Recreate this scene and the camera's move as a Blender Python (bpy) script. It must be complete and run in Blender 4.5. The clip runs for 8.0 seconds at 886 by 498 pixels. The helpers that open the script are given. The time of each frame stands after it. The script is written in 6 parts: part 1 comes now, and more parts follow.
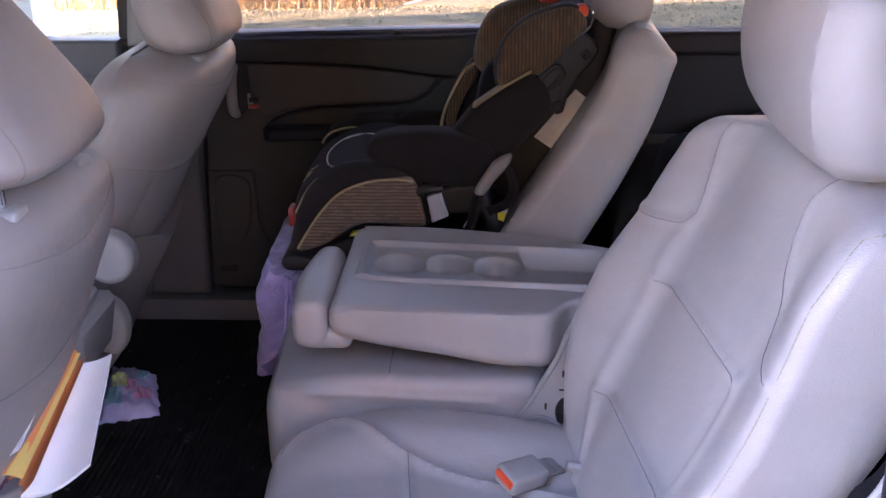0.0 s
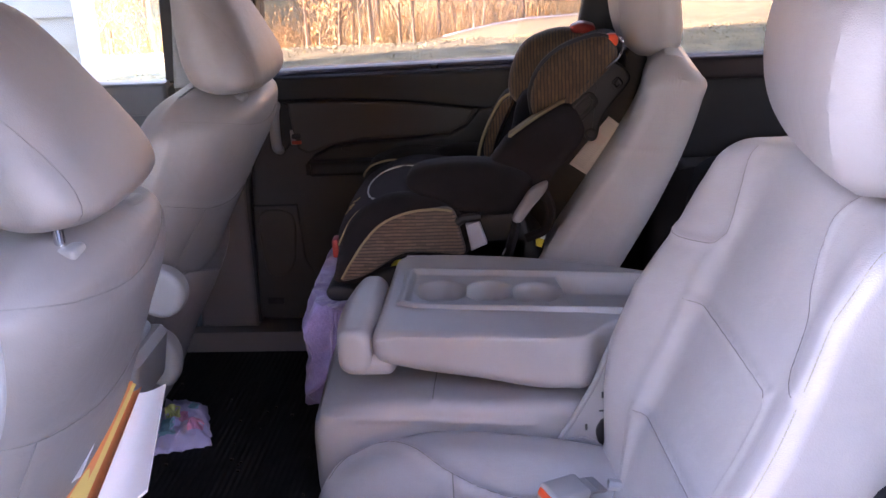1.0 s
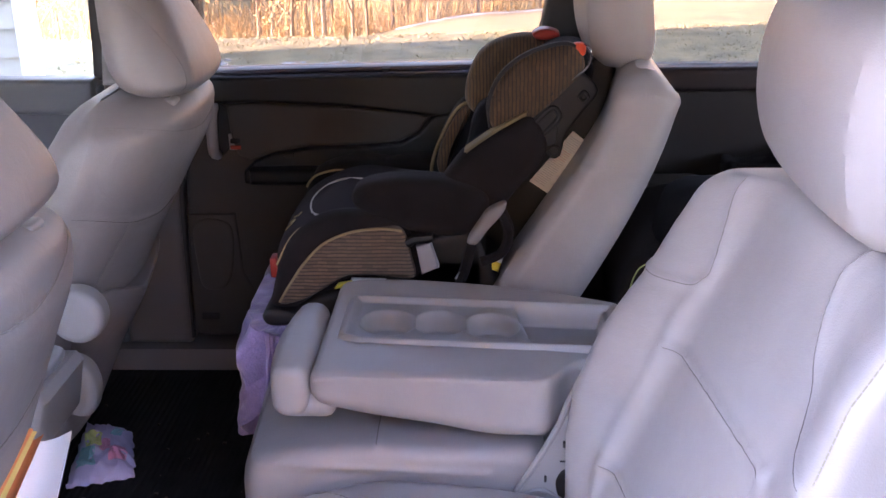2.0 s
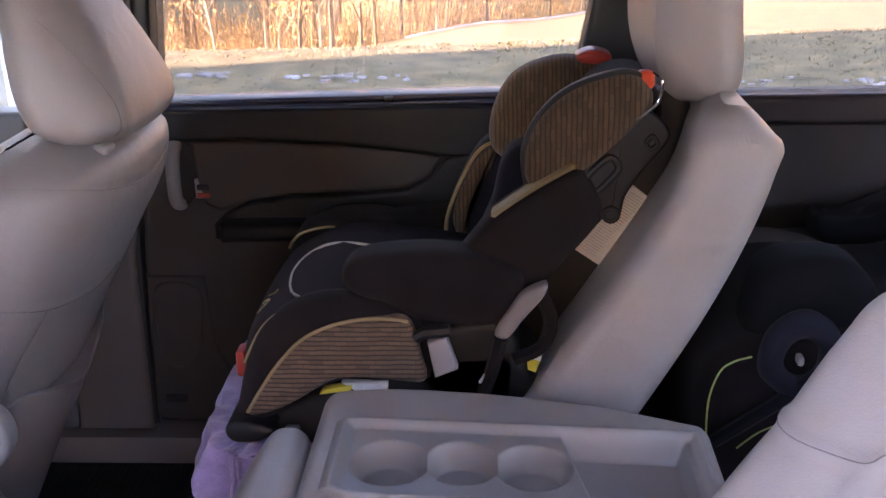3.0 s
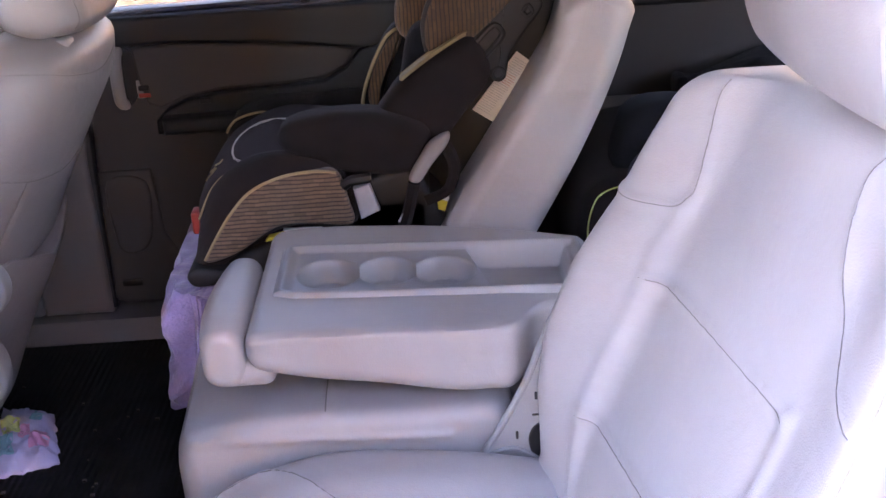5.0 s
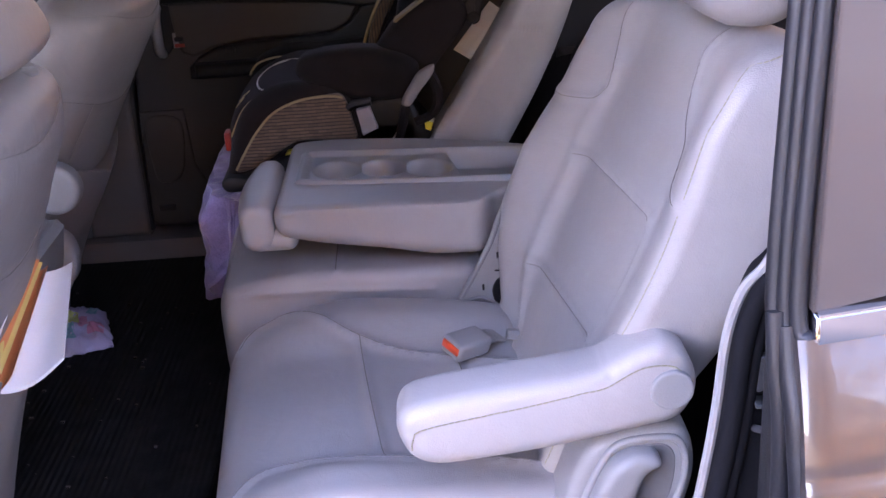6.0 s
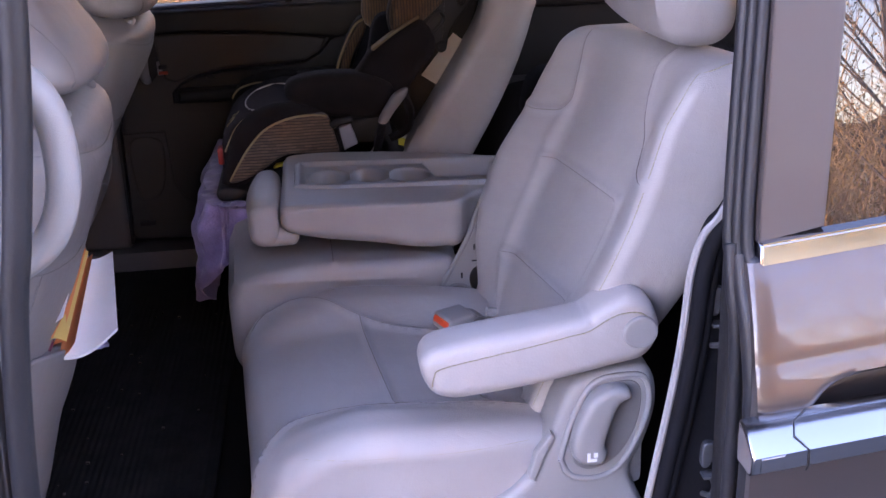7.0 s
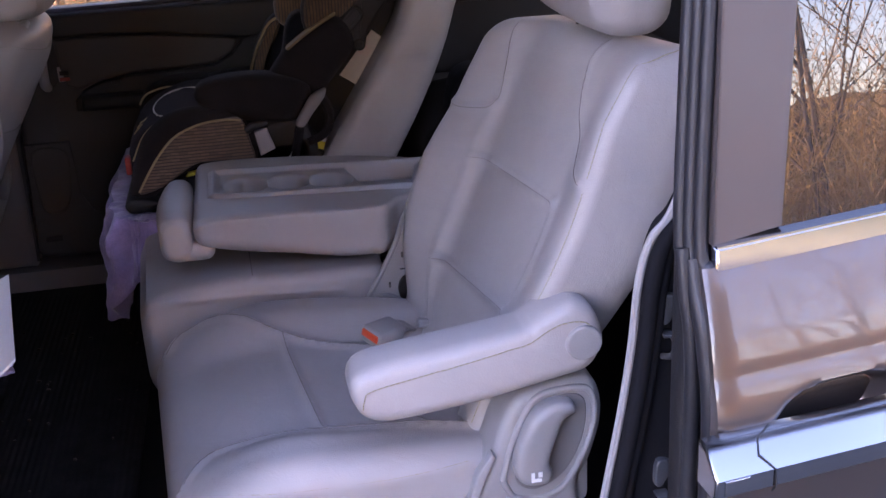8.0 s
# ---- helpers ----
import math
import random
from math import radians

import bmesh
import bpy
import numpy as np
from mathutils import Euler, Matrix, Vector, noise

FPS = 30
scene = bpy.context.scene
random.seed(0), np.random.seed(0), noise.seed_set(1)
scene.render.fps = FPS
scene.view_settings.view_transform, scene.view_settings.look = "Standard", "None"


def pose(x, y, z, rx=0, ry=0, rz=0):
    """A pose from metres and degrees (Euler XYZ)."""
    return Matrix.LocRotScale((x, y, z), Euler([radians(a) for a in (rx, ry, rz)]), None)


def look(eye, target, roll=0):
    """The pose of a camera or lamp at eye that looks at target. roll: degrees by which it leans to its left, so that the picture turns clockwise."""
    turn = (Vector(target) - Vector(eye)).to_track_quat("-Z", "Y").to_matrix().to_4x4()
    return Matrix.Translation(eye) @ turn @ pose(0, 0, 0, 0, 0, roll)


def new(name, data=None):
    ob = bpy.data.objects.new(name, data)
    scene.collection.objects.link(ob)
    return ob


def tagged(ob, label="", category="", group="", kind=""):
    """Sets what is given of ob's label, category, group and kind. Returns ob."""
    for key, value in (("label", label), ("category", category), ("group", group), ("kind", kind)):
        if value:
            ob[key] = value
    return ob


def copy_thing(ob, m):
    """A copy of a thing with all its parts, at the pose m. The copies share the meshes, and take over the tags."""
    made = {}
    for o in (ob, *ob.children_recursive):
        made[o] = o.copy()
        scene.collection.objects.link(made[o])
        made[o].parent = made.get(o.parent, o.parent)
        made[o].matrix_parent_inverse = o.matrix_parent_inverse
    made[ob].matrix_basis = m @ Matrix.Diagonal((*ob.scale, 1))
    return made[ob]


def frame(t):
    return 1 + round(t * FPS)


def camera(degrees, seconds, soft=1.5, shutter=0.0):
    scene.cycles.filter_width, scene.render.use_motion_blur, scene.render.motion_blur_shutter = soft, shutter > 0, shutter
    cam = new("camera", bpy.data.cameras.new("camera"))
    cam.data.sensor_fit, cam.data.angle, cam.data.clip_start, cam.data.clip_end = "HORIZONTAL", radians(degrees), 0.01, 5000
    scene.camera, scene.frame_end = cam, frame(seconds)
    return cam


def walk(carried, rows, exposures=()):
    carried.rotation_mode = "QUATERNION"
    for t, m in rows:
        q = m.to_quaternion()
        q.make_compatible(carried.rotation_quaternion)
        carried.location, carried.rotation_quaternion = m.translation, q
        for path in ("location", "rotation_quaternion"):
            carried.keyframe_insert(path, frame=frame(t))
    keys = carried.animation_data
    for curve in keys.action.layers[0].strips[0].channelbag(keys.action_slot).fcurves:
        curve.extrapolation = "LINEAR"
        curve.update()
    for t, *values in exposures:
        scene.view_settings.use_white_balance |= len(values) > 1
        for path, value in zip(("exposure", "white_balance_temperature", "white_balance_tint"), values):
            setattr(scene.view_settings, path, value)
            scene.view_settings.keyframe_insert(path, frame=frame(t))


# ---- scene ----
cam = camera(44.7, 8.0)
PATH = [
    (0, (-0.235, -1.486, 1.484), (-0.344, 0.369, 0.742), -0.9),
    (0.5, (-0.224, -1.536, 1.497), (-0.419, 0.338, 0.827), -2.9),
    (1, (-0.223, -1.528, 1.496), (-0.415, 0.341, 0.809), -3.3),
    (2.3, (-0.251, -1.259, 1.479), (-0.318, 0.612, 0.776), -1.0),
    (2.5, (-0.263, -1.168, 1.469), (-0.297, 0.704, 0.765), -1.9),
    (3, (-0.269, -0.934, 1.438), (-0.384, 0.94, 0.75), -1.5),
    (3.5, (-0.258, -0.779, 1.409), (-0.502, 1.074, 0.698), -0.8),
    (4, (-0.246, -0.748, 1.399), (-0.51, 1.088, 0.653), -2.1),
    (4.5, (-0.239, -0.94, 1.406), (-0.386, 0.901, 0.639), -4.2),
    (5, (-0.259, -1.224, 1.418), (-0.234, 0.611, 0.625), -3.6),
    (5.2, (-0.241, -1.31, 1.422), (-0.161, 0.513, 0.603), -3.5),
    (6.3, (-0.259, -1.71, 1.434), (-0.248, 0.129, 0.648), -3.7),
    (6.5, (-0.3, -1.757, 1.44), (-0.24, 0.089, 0.674), -4.4),
    (7, (-0.379, -1.876, 1.46), (-0.189, -0.028, 0.718), -2.3),
    (7.5, (-0.406, -1.901, 1.472), (-0.135, -0.047, 0.774), -1.7),
    (8, (-0.37, -1.782, 1.436), (-0.043, 0.044, 0.688), -2.7),
]
EXPOSURES = [(0.0, 4.70, 6500, 43), (1.2, 4.92, 6540, 43), (2.5, 5.02, 6540, 41.5), (3.5, 5.22, 6760, 42), (4.0, 5.60, 6760, 42), (4.5, 6.00, 6620, 41), (5.0, 5.50, 6560, 42), (5.2, 5.28, 6560, 43), (6.3, 4.40, 6510, 46.5), (7.0, 4.20, 6510, 46.5), (8.0, 3.98, 6510, 46.5)]
walk(cam, [(t, look(eye, target, roll)) for t, eye, target, roll in PATH], EXPOSURES)

# ---- daylight: a low winter sun behind an added block in front of the van, open sky above the driveway ----
SUN_FROM = Vector((-0.93, -0.27, 0.235)).normalized()
world = bpy.data.worlds.new("sky")
scene.world = world
world.use_nodes = True
sky = world.node_tree.nodes.new("ShaderNodeTexSky")
sky.sky_type, sky.sun_disc = "NISHITA", False
sky.sun_elevation = math.asin(SUN_FROM.z)
sky.sun_rotation = math.atan2(SUN_FROM.x, SUN_FROM.y)
sky.air_density, sky.dust_density = 1.0, 0.2
backing = world.node_tree.nodes["Background"]
backing.inputs["Strength"].default_value = 0.15
world.node_tree.links.new(sky.outputs[0], backing.inputs["Color"])
sun = new("sun", bpy.data.lights.new("sun", "SUN"))
sun.data.energy, sun.data.angle, sun.data.color = 5.0, radians(0.5), (1.0, 0.86, 0.68)
sun.matrix_world = look(SUN_FROM * 40, (0, 0, 0))


# ---- materials ----
def material(name, rgb, rough=0.5, metal=0.0, grain=0.0, size=400.0, vary=0.06, patch=6.0, coat=0.0, second=None, sheen=0.0):
    """Base colour with fine grain relief (size: cycles a metre) and broad uneven patches."""
    m = bpy.data.materials.new(name)
    m.use_nodes = True
    nt = m.node_tree
    b = nt.nodes["Principled BSDF"]
    co = nt.nodes.new("ShaderNodeTexCoord")
    fine = nt.nodes.new("ShaderNodeTexNoise")
    fine.inputs["Scale"].default_value, fine.inputs["Detail"].default_value = size, 3.0
    wide = nt.nodes.new("ShaderNodeTexNoise")
    wide.inputs["Scale"].default_value, wide.inputs["Detail"].default_value = patch, 5.0
    for n in (fine, wide):
        nt.links.new(co.outputs["Object"], n.inputs["Vector"])
    ramp = nt.nodes.new("ShaderNodeMix")
    ramp.data_type = "RGBA"
    dark = [c * (1 - 2.2 * vary) for c in rgb] if second is None else list(second)
    lite = [min(1.0, c * (1 + 1.6 * vary)) for c in rgb]
    ramp.inputs[6].default_value, ramp.inputs[7].default_value = (*dark, 1), (*lite, 1)
    blend = nt.nodes.new("ShaderNodeMath")
    blend.operation = "MULTIPLY_ADD"
    blend.inputs[1].default_value = 0.35
    nt.links.new(fine.outputs["Fac"], blend.inputs[0])
    spread = nt.nodes.new("ShaderNodeMapRange")
    spread.inputs["From Min"].default_value, spread.inputs["From Max"].default_value = 0.3, 0.7
    spread.inputs["To Min"].default_value, spread.inputs["To Max"].default_value = 0.0, 0.65
    nt.links.new(wide.outputs["Fac"], spread.inputs["Value"])
    nt.links.new(spread.outputs["Result"], blend.inputs[2])
    nt.links.new(blend.outputs[0], ramp.inputs[0])
    nt.links.new(ramp.outputs[2], b.inputs["Base Color"])
    wear = nt.nodes.new("ShaderNodeMapRange")
    span = min(0.07, rough * 0.3)
    wear.inputs["To Min"].default_value, wear.inputs["To Max"].default_value = rough - span, min(1.0, rough + span)
    nt.links.new(wide.outputs["Fac"], wear.inputs["Value"])
    nt.links.new(wear.outputs["Result"], b.inputs["Roughness"])
    b.inputs["Metallic"].default_value = metal
    b.inputs["Coat Weight"].default_value = coat
    b.inputs["Coat Roughness"].default_value = min(0.03, rough)
    b.inputs["Sheen Weight"].default_value = sheen
    if rough >= 0.84 and rgb[0] < 0.05:
        b.inputs["Specular IOR Level"].default_value = 0.2
    if grain:
        bump = nt.nodes.new("ShaderNodeBump")
        bump.inputs["Strength"].default_value, bump.inputs["Distance"].default_value = grain, 0.0015
        nt.links.new(fine.outputs["Fac"], bump.inputs["Height"])
        nt.links.new(bump.outputs[0], b.inputs["Normal"])
    return m


def leather(name, rgb, rough=0.42):
    """Grained seat leather: pebbled cells with soft folds."""
    m = material(name, rgb, rough, 0.0, 0.0, 900.0, 0.05, 9.0)
    nt = m.node_tree
    b = nt.nodes["Principled BSDF"]
    co = nt.nodes["Texture Coordinate"]
    cell = nt.nodes.new("ShaderNodeTexVoronoi")
    cell.inputs["Scale"].default_value = 620.0
    folds = nt.nodes.new("ShaderNodeTexNoise")
    folds.inputs["Scale"].default_value, folds.inputs["Detail"].default_value, folds.inputs["Distortion"].default_value = 26.0, 4.0, 0.6
    for n in (cell, folds):
        nt.links.new(co.outputs["Object"], n.inputs["Vector"])
    first = nt.nodes.new("ShaderNodeBump")
    first.inputs["Strength"].default_value, first.inputs["Distance"].default_value = 0.22, 0.006
    nt.links.new(folds.outputs["Fac"], first.inputs["Height"])
    last = nt.nodes.new("ShaderNodeBump")
    last.inputs["Strength"].default_value, last.inputs["Distance"].default_value = 0.25, 0.0006
    nt.links.new(cell.outputs["Distance"], last.inputs["Height"])
    nt.links.new(first.outputs[0], last.inputs["Normal"])
    nt.links.new(last.outputs[0], b.inputs["Normal"])
    return m


def striped(name, dark, light, row, length, along="XZ"):
    """Woven cloth with short dashes in rows."""
    m = material(name, dark, 0.85, 0.0, 0.5, 900.0, 0.12, 14.0, sheen=0.15)
    nt = m.node_tree
    b = nt.nodes["Principled BSDF"]
    co = nt.nodes["Texture Coordinate"]
    apart = nt.nodes.new("ShaderNodeSeparateXYZ")
    nt.links.new(co.outputs["Object"], apart.inputs[0])
    join = nt.nodes.new("ShaderNodeCombineXYZ")
    nt.links.new(apart.outputs[along[0]], join.inputs["X"])
    nt.links.new(apart.outputs[along[1]], join.inputs["Y"])
    thin = nt.nodes.new("ShaderNodeVectorMath")
    thin.operation = "MULTIPLY"
    thin.inputs[1].default_value = (5.0, 1.0, 1.0)
    brick = nt.nodes.new("ShaderNodeTexBrick")
    brick.inputs["Scale"].default_value = 1.0
    brick.offset = 0.5
    brick.inputs["Brick Width"].default_value, brick.inputs["Row Height"].default_value = length * 5.0, row
    brick.inputs["Mortar Size"].default_value, brick.inputs["Mortar Smooth"].default_value = row * 0.26, 1.0
    brick.inputs["Color1"].default_value, brick.inputs["Color2"].default_value = (*dark, 1), (*[c * 0.6 for c in dark], 1)
    brick.inputs["Mortar"].default_value = (*light, 1)
    wave = nt.nodes.new("ShaderNodeTexNoise")
    wave.inputs["Scale"].default_value = 40.0
    add = nt.nodes.new("ShaderNodeMixRGB")
    add.blend_type, add.inputs[0].default_value = "ADD", 0.0032
    nt.links.new(co.outputs["Object"], wave.inputs["Vector"])
    nt.links.new(join.outputs[0], add.inputs[1])
    nt.links.new(wave.outputs["Color"], add.inputs[2])
    nt.links.new(add.outputs[0], thin.inputs[0])
    nt.links.new(thin.outputs[0], brick.inputs["Vector"])
    nt.links.new(brick.outputs["Color"], b.inputs["Base Color"])
    return m


def pane(name, tint, gloss=0.06):
    m = bpy.data.materials.new(name)
    m.use_nodes = True
    nt = m.node_tree
    nt.nodes.remove(nt.nodes["Principled BSDF"])
    clear = nt.nodes.new("ShaderNodeBsdfTransparent")
    clear.inputs[0].default_value = (*tint, 1)
    shine = nt.nodes.new("ShaderNodeBsdfGlossy")
    shine.inputs["Roughness"].default_value = 0.01
    edge = nt.nodes.new("ShaderNodeFresnel")
    edge.inputs["IOR"].default_value = 1.5
    mix = nt.nodes.new("ShaderNodeMixShader")
    nt.links.new(edge.outputs[0], mix.inputs[0])
    nt.links.new(clear.outputs[0], mix.inputs[1])
    nt.links.new(shine.outputs[0], mix.inputs[2])
    nt.links.new(mix.outputs[0], nt.nodes["Material Output"].inputs[0])
    return m


LEATHER = leather("grey_leather", (0.37, 0.342, 0.330), 0.45)
# darker, browner tone of the grey leather for the front seat backs
LEATHER_BACK = leather("seat_back_taupe", (0.225, 0.200, 0.194), 0.48)
TRIM_GREY = material("grey_trim_plastic", (0.27, 0.258, 0.255), 0.45, 0, 0.25, 700)
TRAY_PLASTIC = material("tray_plastic", (0.30, 0.285, 0.28), 0.38, 0, 0.2, 800)
DOOR_TRIM = material("door_trim", (0.035, 0.0305, 0.0295), 0.6, 0, 0.3, 600)
DOOR_CLOTH = material("door_insert", (0.046, 0.039, 0.036), 0.65, 0, 0.3, 500)
DARK_TRIM = material("black_trim", (0.0065, 0.006, 0.0072), 0.55, 0, 0.3, 700, 0.15)
RUBBER = material("rubber_seal", (0.012, 0.012, 0.015), 0.5, 0, 0.2, 300, 0.2)
JAMB = material("jamb_black", (0.006, 0.006, 0.008), 0.85, 0, 0.2, 300, 0.2)
JAMB.node_tree.nodes["Principled BSDF"].inputs["Specular IOR Level"].default_value = 0.15
CARPET = material("black_carpet", (0.0065, 0.006, 0.006), 0.95, 0, 0.9, 500, 0.3, 30)
HEADLINER = material("headliner", (0.52, 0.50, 0.475), 0.9, 0, 0.5, 700)
SEAM = material("seam_thread", (0.17, 0.155, 0.145), 0.7)
SEAM_SOFT = material("taupe_thread", (0.21, 0.19, 0.18), 0.7)
STITCH = material("stitch_thread", (0.29, 0.27, 0.18), 0.7)
CHROME = material("chrome", (0.62, 0.62, 0.63), 0.06, 1.0, 0, 300, 0.01)
MAT = material("ribbed_mat", (0.015, 0.0135, 0.0125), 0.85, 0, 0, 160, 0.3, 22, second=(0.0035, 0.0032, 0.003))
ribs = MAT.node_tree.nodes.new("ShaderNodeTexWave")
ribs.bands_direction = "X"
ribs.inputs["Scale"].default_value, ribs.inputs["Distortion"].default_value = 26.0, 0.3
MAT.node_tree.links.new(MAT.node_tree.nodes["Texture Coordinate"].outputs["Object"], ribs.inputs["Vector"])
rise = MAT.node_tree.nodes.new("ShaderNodeBump")
rise.inputs["Strength"].default_value, rise.inputs["Distance"].default_value = 0.5, 0.003
MAT.node_tree.links.new(ribs.outputs["Fac"], rise.inputs["Height"])
MAT.node_tree.links.new(rise.outputs[0], MAT.node_tree.nodes["Principled BSDF"].inputs["Normal"])
HANDLE = material("satin_chrome", (0.42, 0.42, 0.43), 0.14, 1.0, 0, 300, 0.02)
SATIN = material("satin_metal", (0.55, 0.54, 0.53), 0.25, 1.0)
PAINT = material("bronze_paint", (0.082, 0.067, 0.063), 0.30, 0.6, 0.03, 2500, 0.04, 3, coat=1.0)
PILLAR_FILM = material("satin_bronze_film", (0.066, 0.053, 0.049), 0.45, 0.2, 0, 1500, 0.03, coat=0.08)
SEAT_BLACK = material("black_polyester", (0.0125, 0.0086, 0.0090), 0.9, 0, 0.6, 1200, 0.25, 16, sheen=0.03)
SEAT_NAVY = material("navy_polyester", (0.0065, 0.006, 0.010), 0.85, 0, 0.6, 1200, 0.15, 12, sheen=0.06)
SEAT_GREY = material("charcoal_mesh", (0.022, 0.016, 0.0175), 0.9, 0, 0.7, 900, 0.15)
WEAVE = striped("tan_weave", (0.15, 0.096, 0.060), (0.016, 0.010, 0.009), 0.0062, 0.016)
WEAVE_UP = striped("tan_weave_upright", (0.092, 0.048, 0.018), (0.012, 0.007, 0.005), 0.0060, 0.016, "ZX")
PIPING = material("tan_piping", (0.27, 0.20, 0.10), 0.7)
PIPING_GREY = material("grey_piping", (0.36, 0.33, 0.30), 0.7)
PIPING_LIME = material("lime_piping", (0.42, 0.48, 0.16), 0.6)
SHELL = material("black_shell_plastic", (0.006, 0.0055, 0.006), 0.55, 0, 0.2, 600, 0.1)
RED = material("red_plastic", (0.30, 0.025, 0.015), 0.4)
ORANGE = material("orange_plastic", (0.70, 0.075, 0.02), 0.4)
PAPER = material("white_paper", (0.78, 0.77, 0.76), 0.8)
PAPER_YELLOW = material("yellow_paper", (0.75, 0.62, 0.06), 0.8)
PRINT = material("print_grey", (0.55, 0.55, 0.56), 0.8)
PRINT_RED = material("print_red", (0.62, 0.40, 0.38), 0.8)
FLEECE = material("lilac_fleece", (0.32, 0.25, 0.46), 0.95, 0, 1.0, 260, 0.22, 22, sheen=0.4)
MAG_ORANGE = material("orange_cover", (0.62, 0.20, 0.07), 0.4)
MAG_BLUE = material("blue_cover", (0.10, 0.13, 0.28), 0.4)
MAG_GOLD = material("gold_cover", (0.62, 0.42, 0.12), 0.4)
MAG_MAROON = material("maroon_cover", (0.12, 0.03, 0.06), 0.4)
FILM_LILAC = material("lilac_film", (0.50, 0.45, 0.66), 0.35)
FILM_TEAL = material("teal_print", (0.20, 0.42, 0.50), 0.35)
FILM_LIME = material("lime_print", (0.55, 0.60, 0.22), 0.35)
FILM_PINK = material("pink_print", (0.66, 0.28, 0.44), 0.35)
GLASS_TINT = pane("tinted_glass", (0.47, 0.46, 0.45))
GLASS_CLEAR = pane("clear_glass", (0.86, 0.89, 0.87))


# ---- building helpers ----
ORIGIN = {}


def thing(name, base, label, category, group="", kind=""):
    ob = new(name)
    ob.empty_display_size = 0.05
    ob.location = base
    ORIGIN[ob] = Vector(base)
    return tagged(ob, label, category, group, kind)


def finish(name, bm, mat, base, angle=38):
    bmesh.ops.recalc_face_normals(bm, faces=bm.faces)
    bmesh.ops.translate(bm, verts=bm.verts, vec=-Vector(base))
    me = bpy.data.meshes.new(name)
    bm.to_mesh(me)
    bm.free()
    me.materials.append(mat)
    me.shade_smooth()
    me.set_sharp_from_angle(angle=radians(angle))
    return new(name, me)


def part(name, bm, mat, parent, label="", angle=38):
    ob = finish(name, bm, mat, ORIGIN[parent], angle)
    ob.parent = parent
    ORIGIN[ob] = ORIGIN[parent]
    return tagged(ob, label)


def solid(name, bm, mat, base, label, category, group="", kind="", angle=38):
    ob = finish(name, bm, mat, base, angle)
    ob.location = base
    ORIGIN[ob] = Vector(base)
    return tagged(ob, label, category, group, kind)


def spline(pts, n=8, closed=False):
    """Catmull-Rom points through pts."""
    p = [Vector(q) for q in pts]
    out, m = [], len(p)
    for i in range(m if closed else m - 1):
        a, b, c, d = (p[(i + k) % m] if closed else p[min(max(i + k, 0), m - 1)] for k in (-1, 0, 1, 2))
        for k in range(n):
            t = k / n
            out.append(0.5 * (2 * b + (c - a) * t + (2 * a - 5 * b + 4 * c - d) * t * t + (3 * b - a - 3 * c + d) * t ** 3))
    if not closed:
        out.append(p[-1])
    return out


def bridge(bm, rings, close=True, caps=True):
    vs = [[bm.verts.new(p) for p in r] for r in rings]
    n = len(vs[0])
    for a, b in zip(vs, vs[1:]):
        for i in range(n if close else n - 1):
            j = (i + 1) % n
            bm.faces.new((a[i], a[j], b[j], b[i]))
    if caps:
        bm.faces.new(vs[0])
        bm.faces.new(vs[-1])
    return bm


def tube(bm, pts, r, n=8):
    pts = [Vector(p) for p in pts]
    rings, up = [], Vector((0.31, 0.23, 0.92))
    for i, p in enumerate(pts):
        d = (pts[min(i + 1, len(pts) - 1)] - pts[max(i - 1, 0)]).normalized()
        side = d.cross(up)
        if side.length < 0.05:
            side = d.cross(Vector((1, 0, 0)))
        side.normalize()
        up = side.cross(d).normalized()
        rr = r[i] if isinstance(r, (list, tuple)) else r
        rings.append([p + rr * (math.cos(2 * math.pi * k / n) * side + math.sin(2 * math.pi * k / n) * up) for k in range(n)])
    return bridge(bm, rings)


def rbox(bm, x0, x1, y0, y1, z0, z1, r=0.004, seg=2, m=None):
    made = bmesh.ops.create_cube(bm, size=1.0)["verts"]
    for v in made:
        v.co = Vector(((x0 + x1) / 2 + v.co.x * (x1 - x0), (y0 + y1) / 2 + v.co.y * (y1 - y0), (z0 + z1) / 2 + v.co.z * (z1 - z0)))
    edges = list({e for v in made for e in v.link_edges})
    if r:
        made = list({v for f in bmesh.ops.bevel(bm, geom=edges, offset=r, segments=seg, affect="EDGES", profile=0.5)["faces"] for v in f.verts} | {v for v in made if v.is_valid})
    if m is not None:
        for v in made:
            v.co = m @ v.co
    return bm


def inset(pts, d):
    n, out = len(pts), []
    area = sum(pts[i][0] * pts[(i + 1) % n][1] - pts[(i + 1) % n][0] * pts[i][1] for i in range(n))
    s = 1 if area > 0 else -1
    for i in range(n):
        a, b, c = Vector(pts[i - 1][:2]), Vector(pts[i][:2]), Vector(pts[(i + 1) % n][:2])
        e, f = (b - a), (c - b)
        e = e.normalized() if e.length > 1e-9 else Vector((1, 0))
        f = f.normalized() if f.length > 1e-9 else e
        nrm = Vector((-(e.y + f.y), e.x + f.x)) * s
        k = max(0.35, (1 + e.dot(f)) / 2)
        nrm = nrm.normalized() if nrm.length > 1e-6 else Vector((0, 0))
        out.append(b + nrm * (d / math.sqrt(k)))
    return out


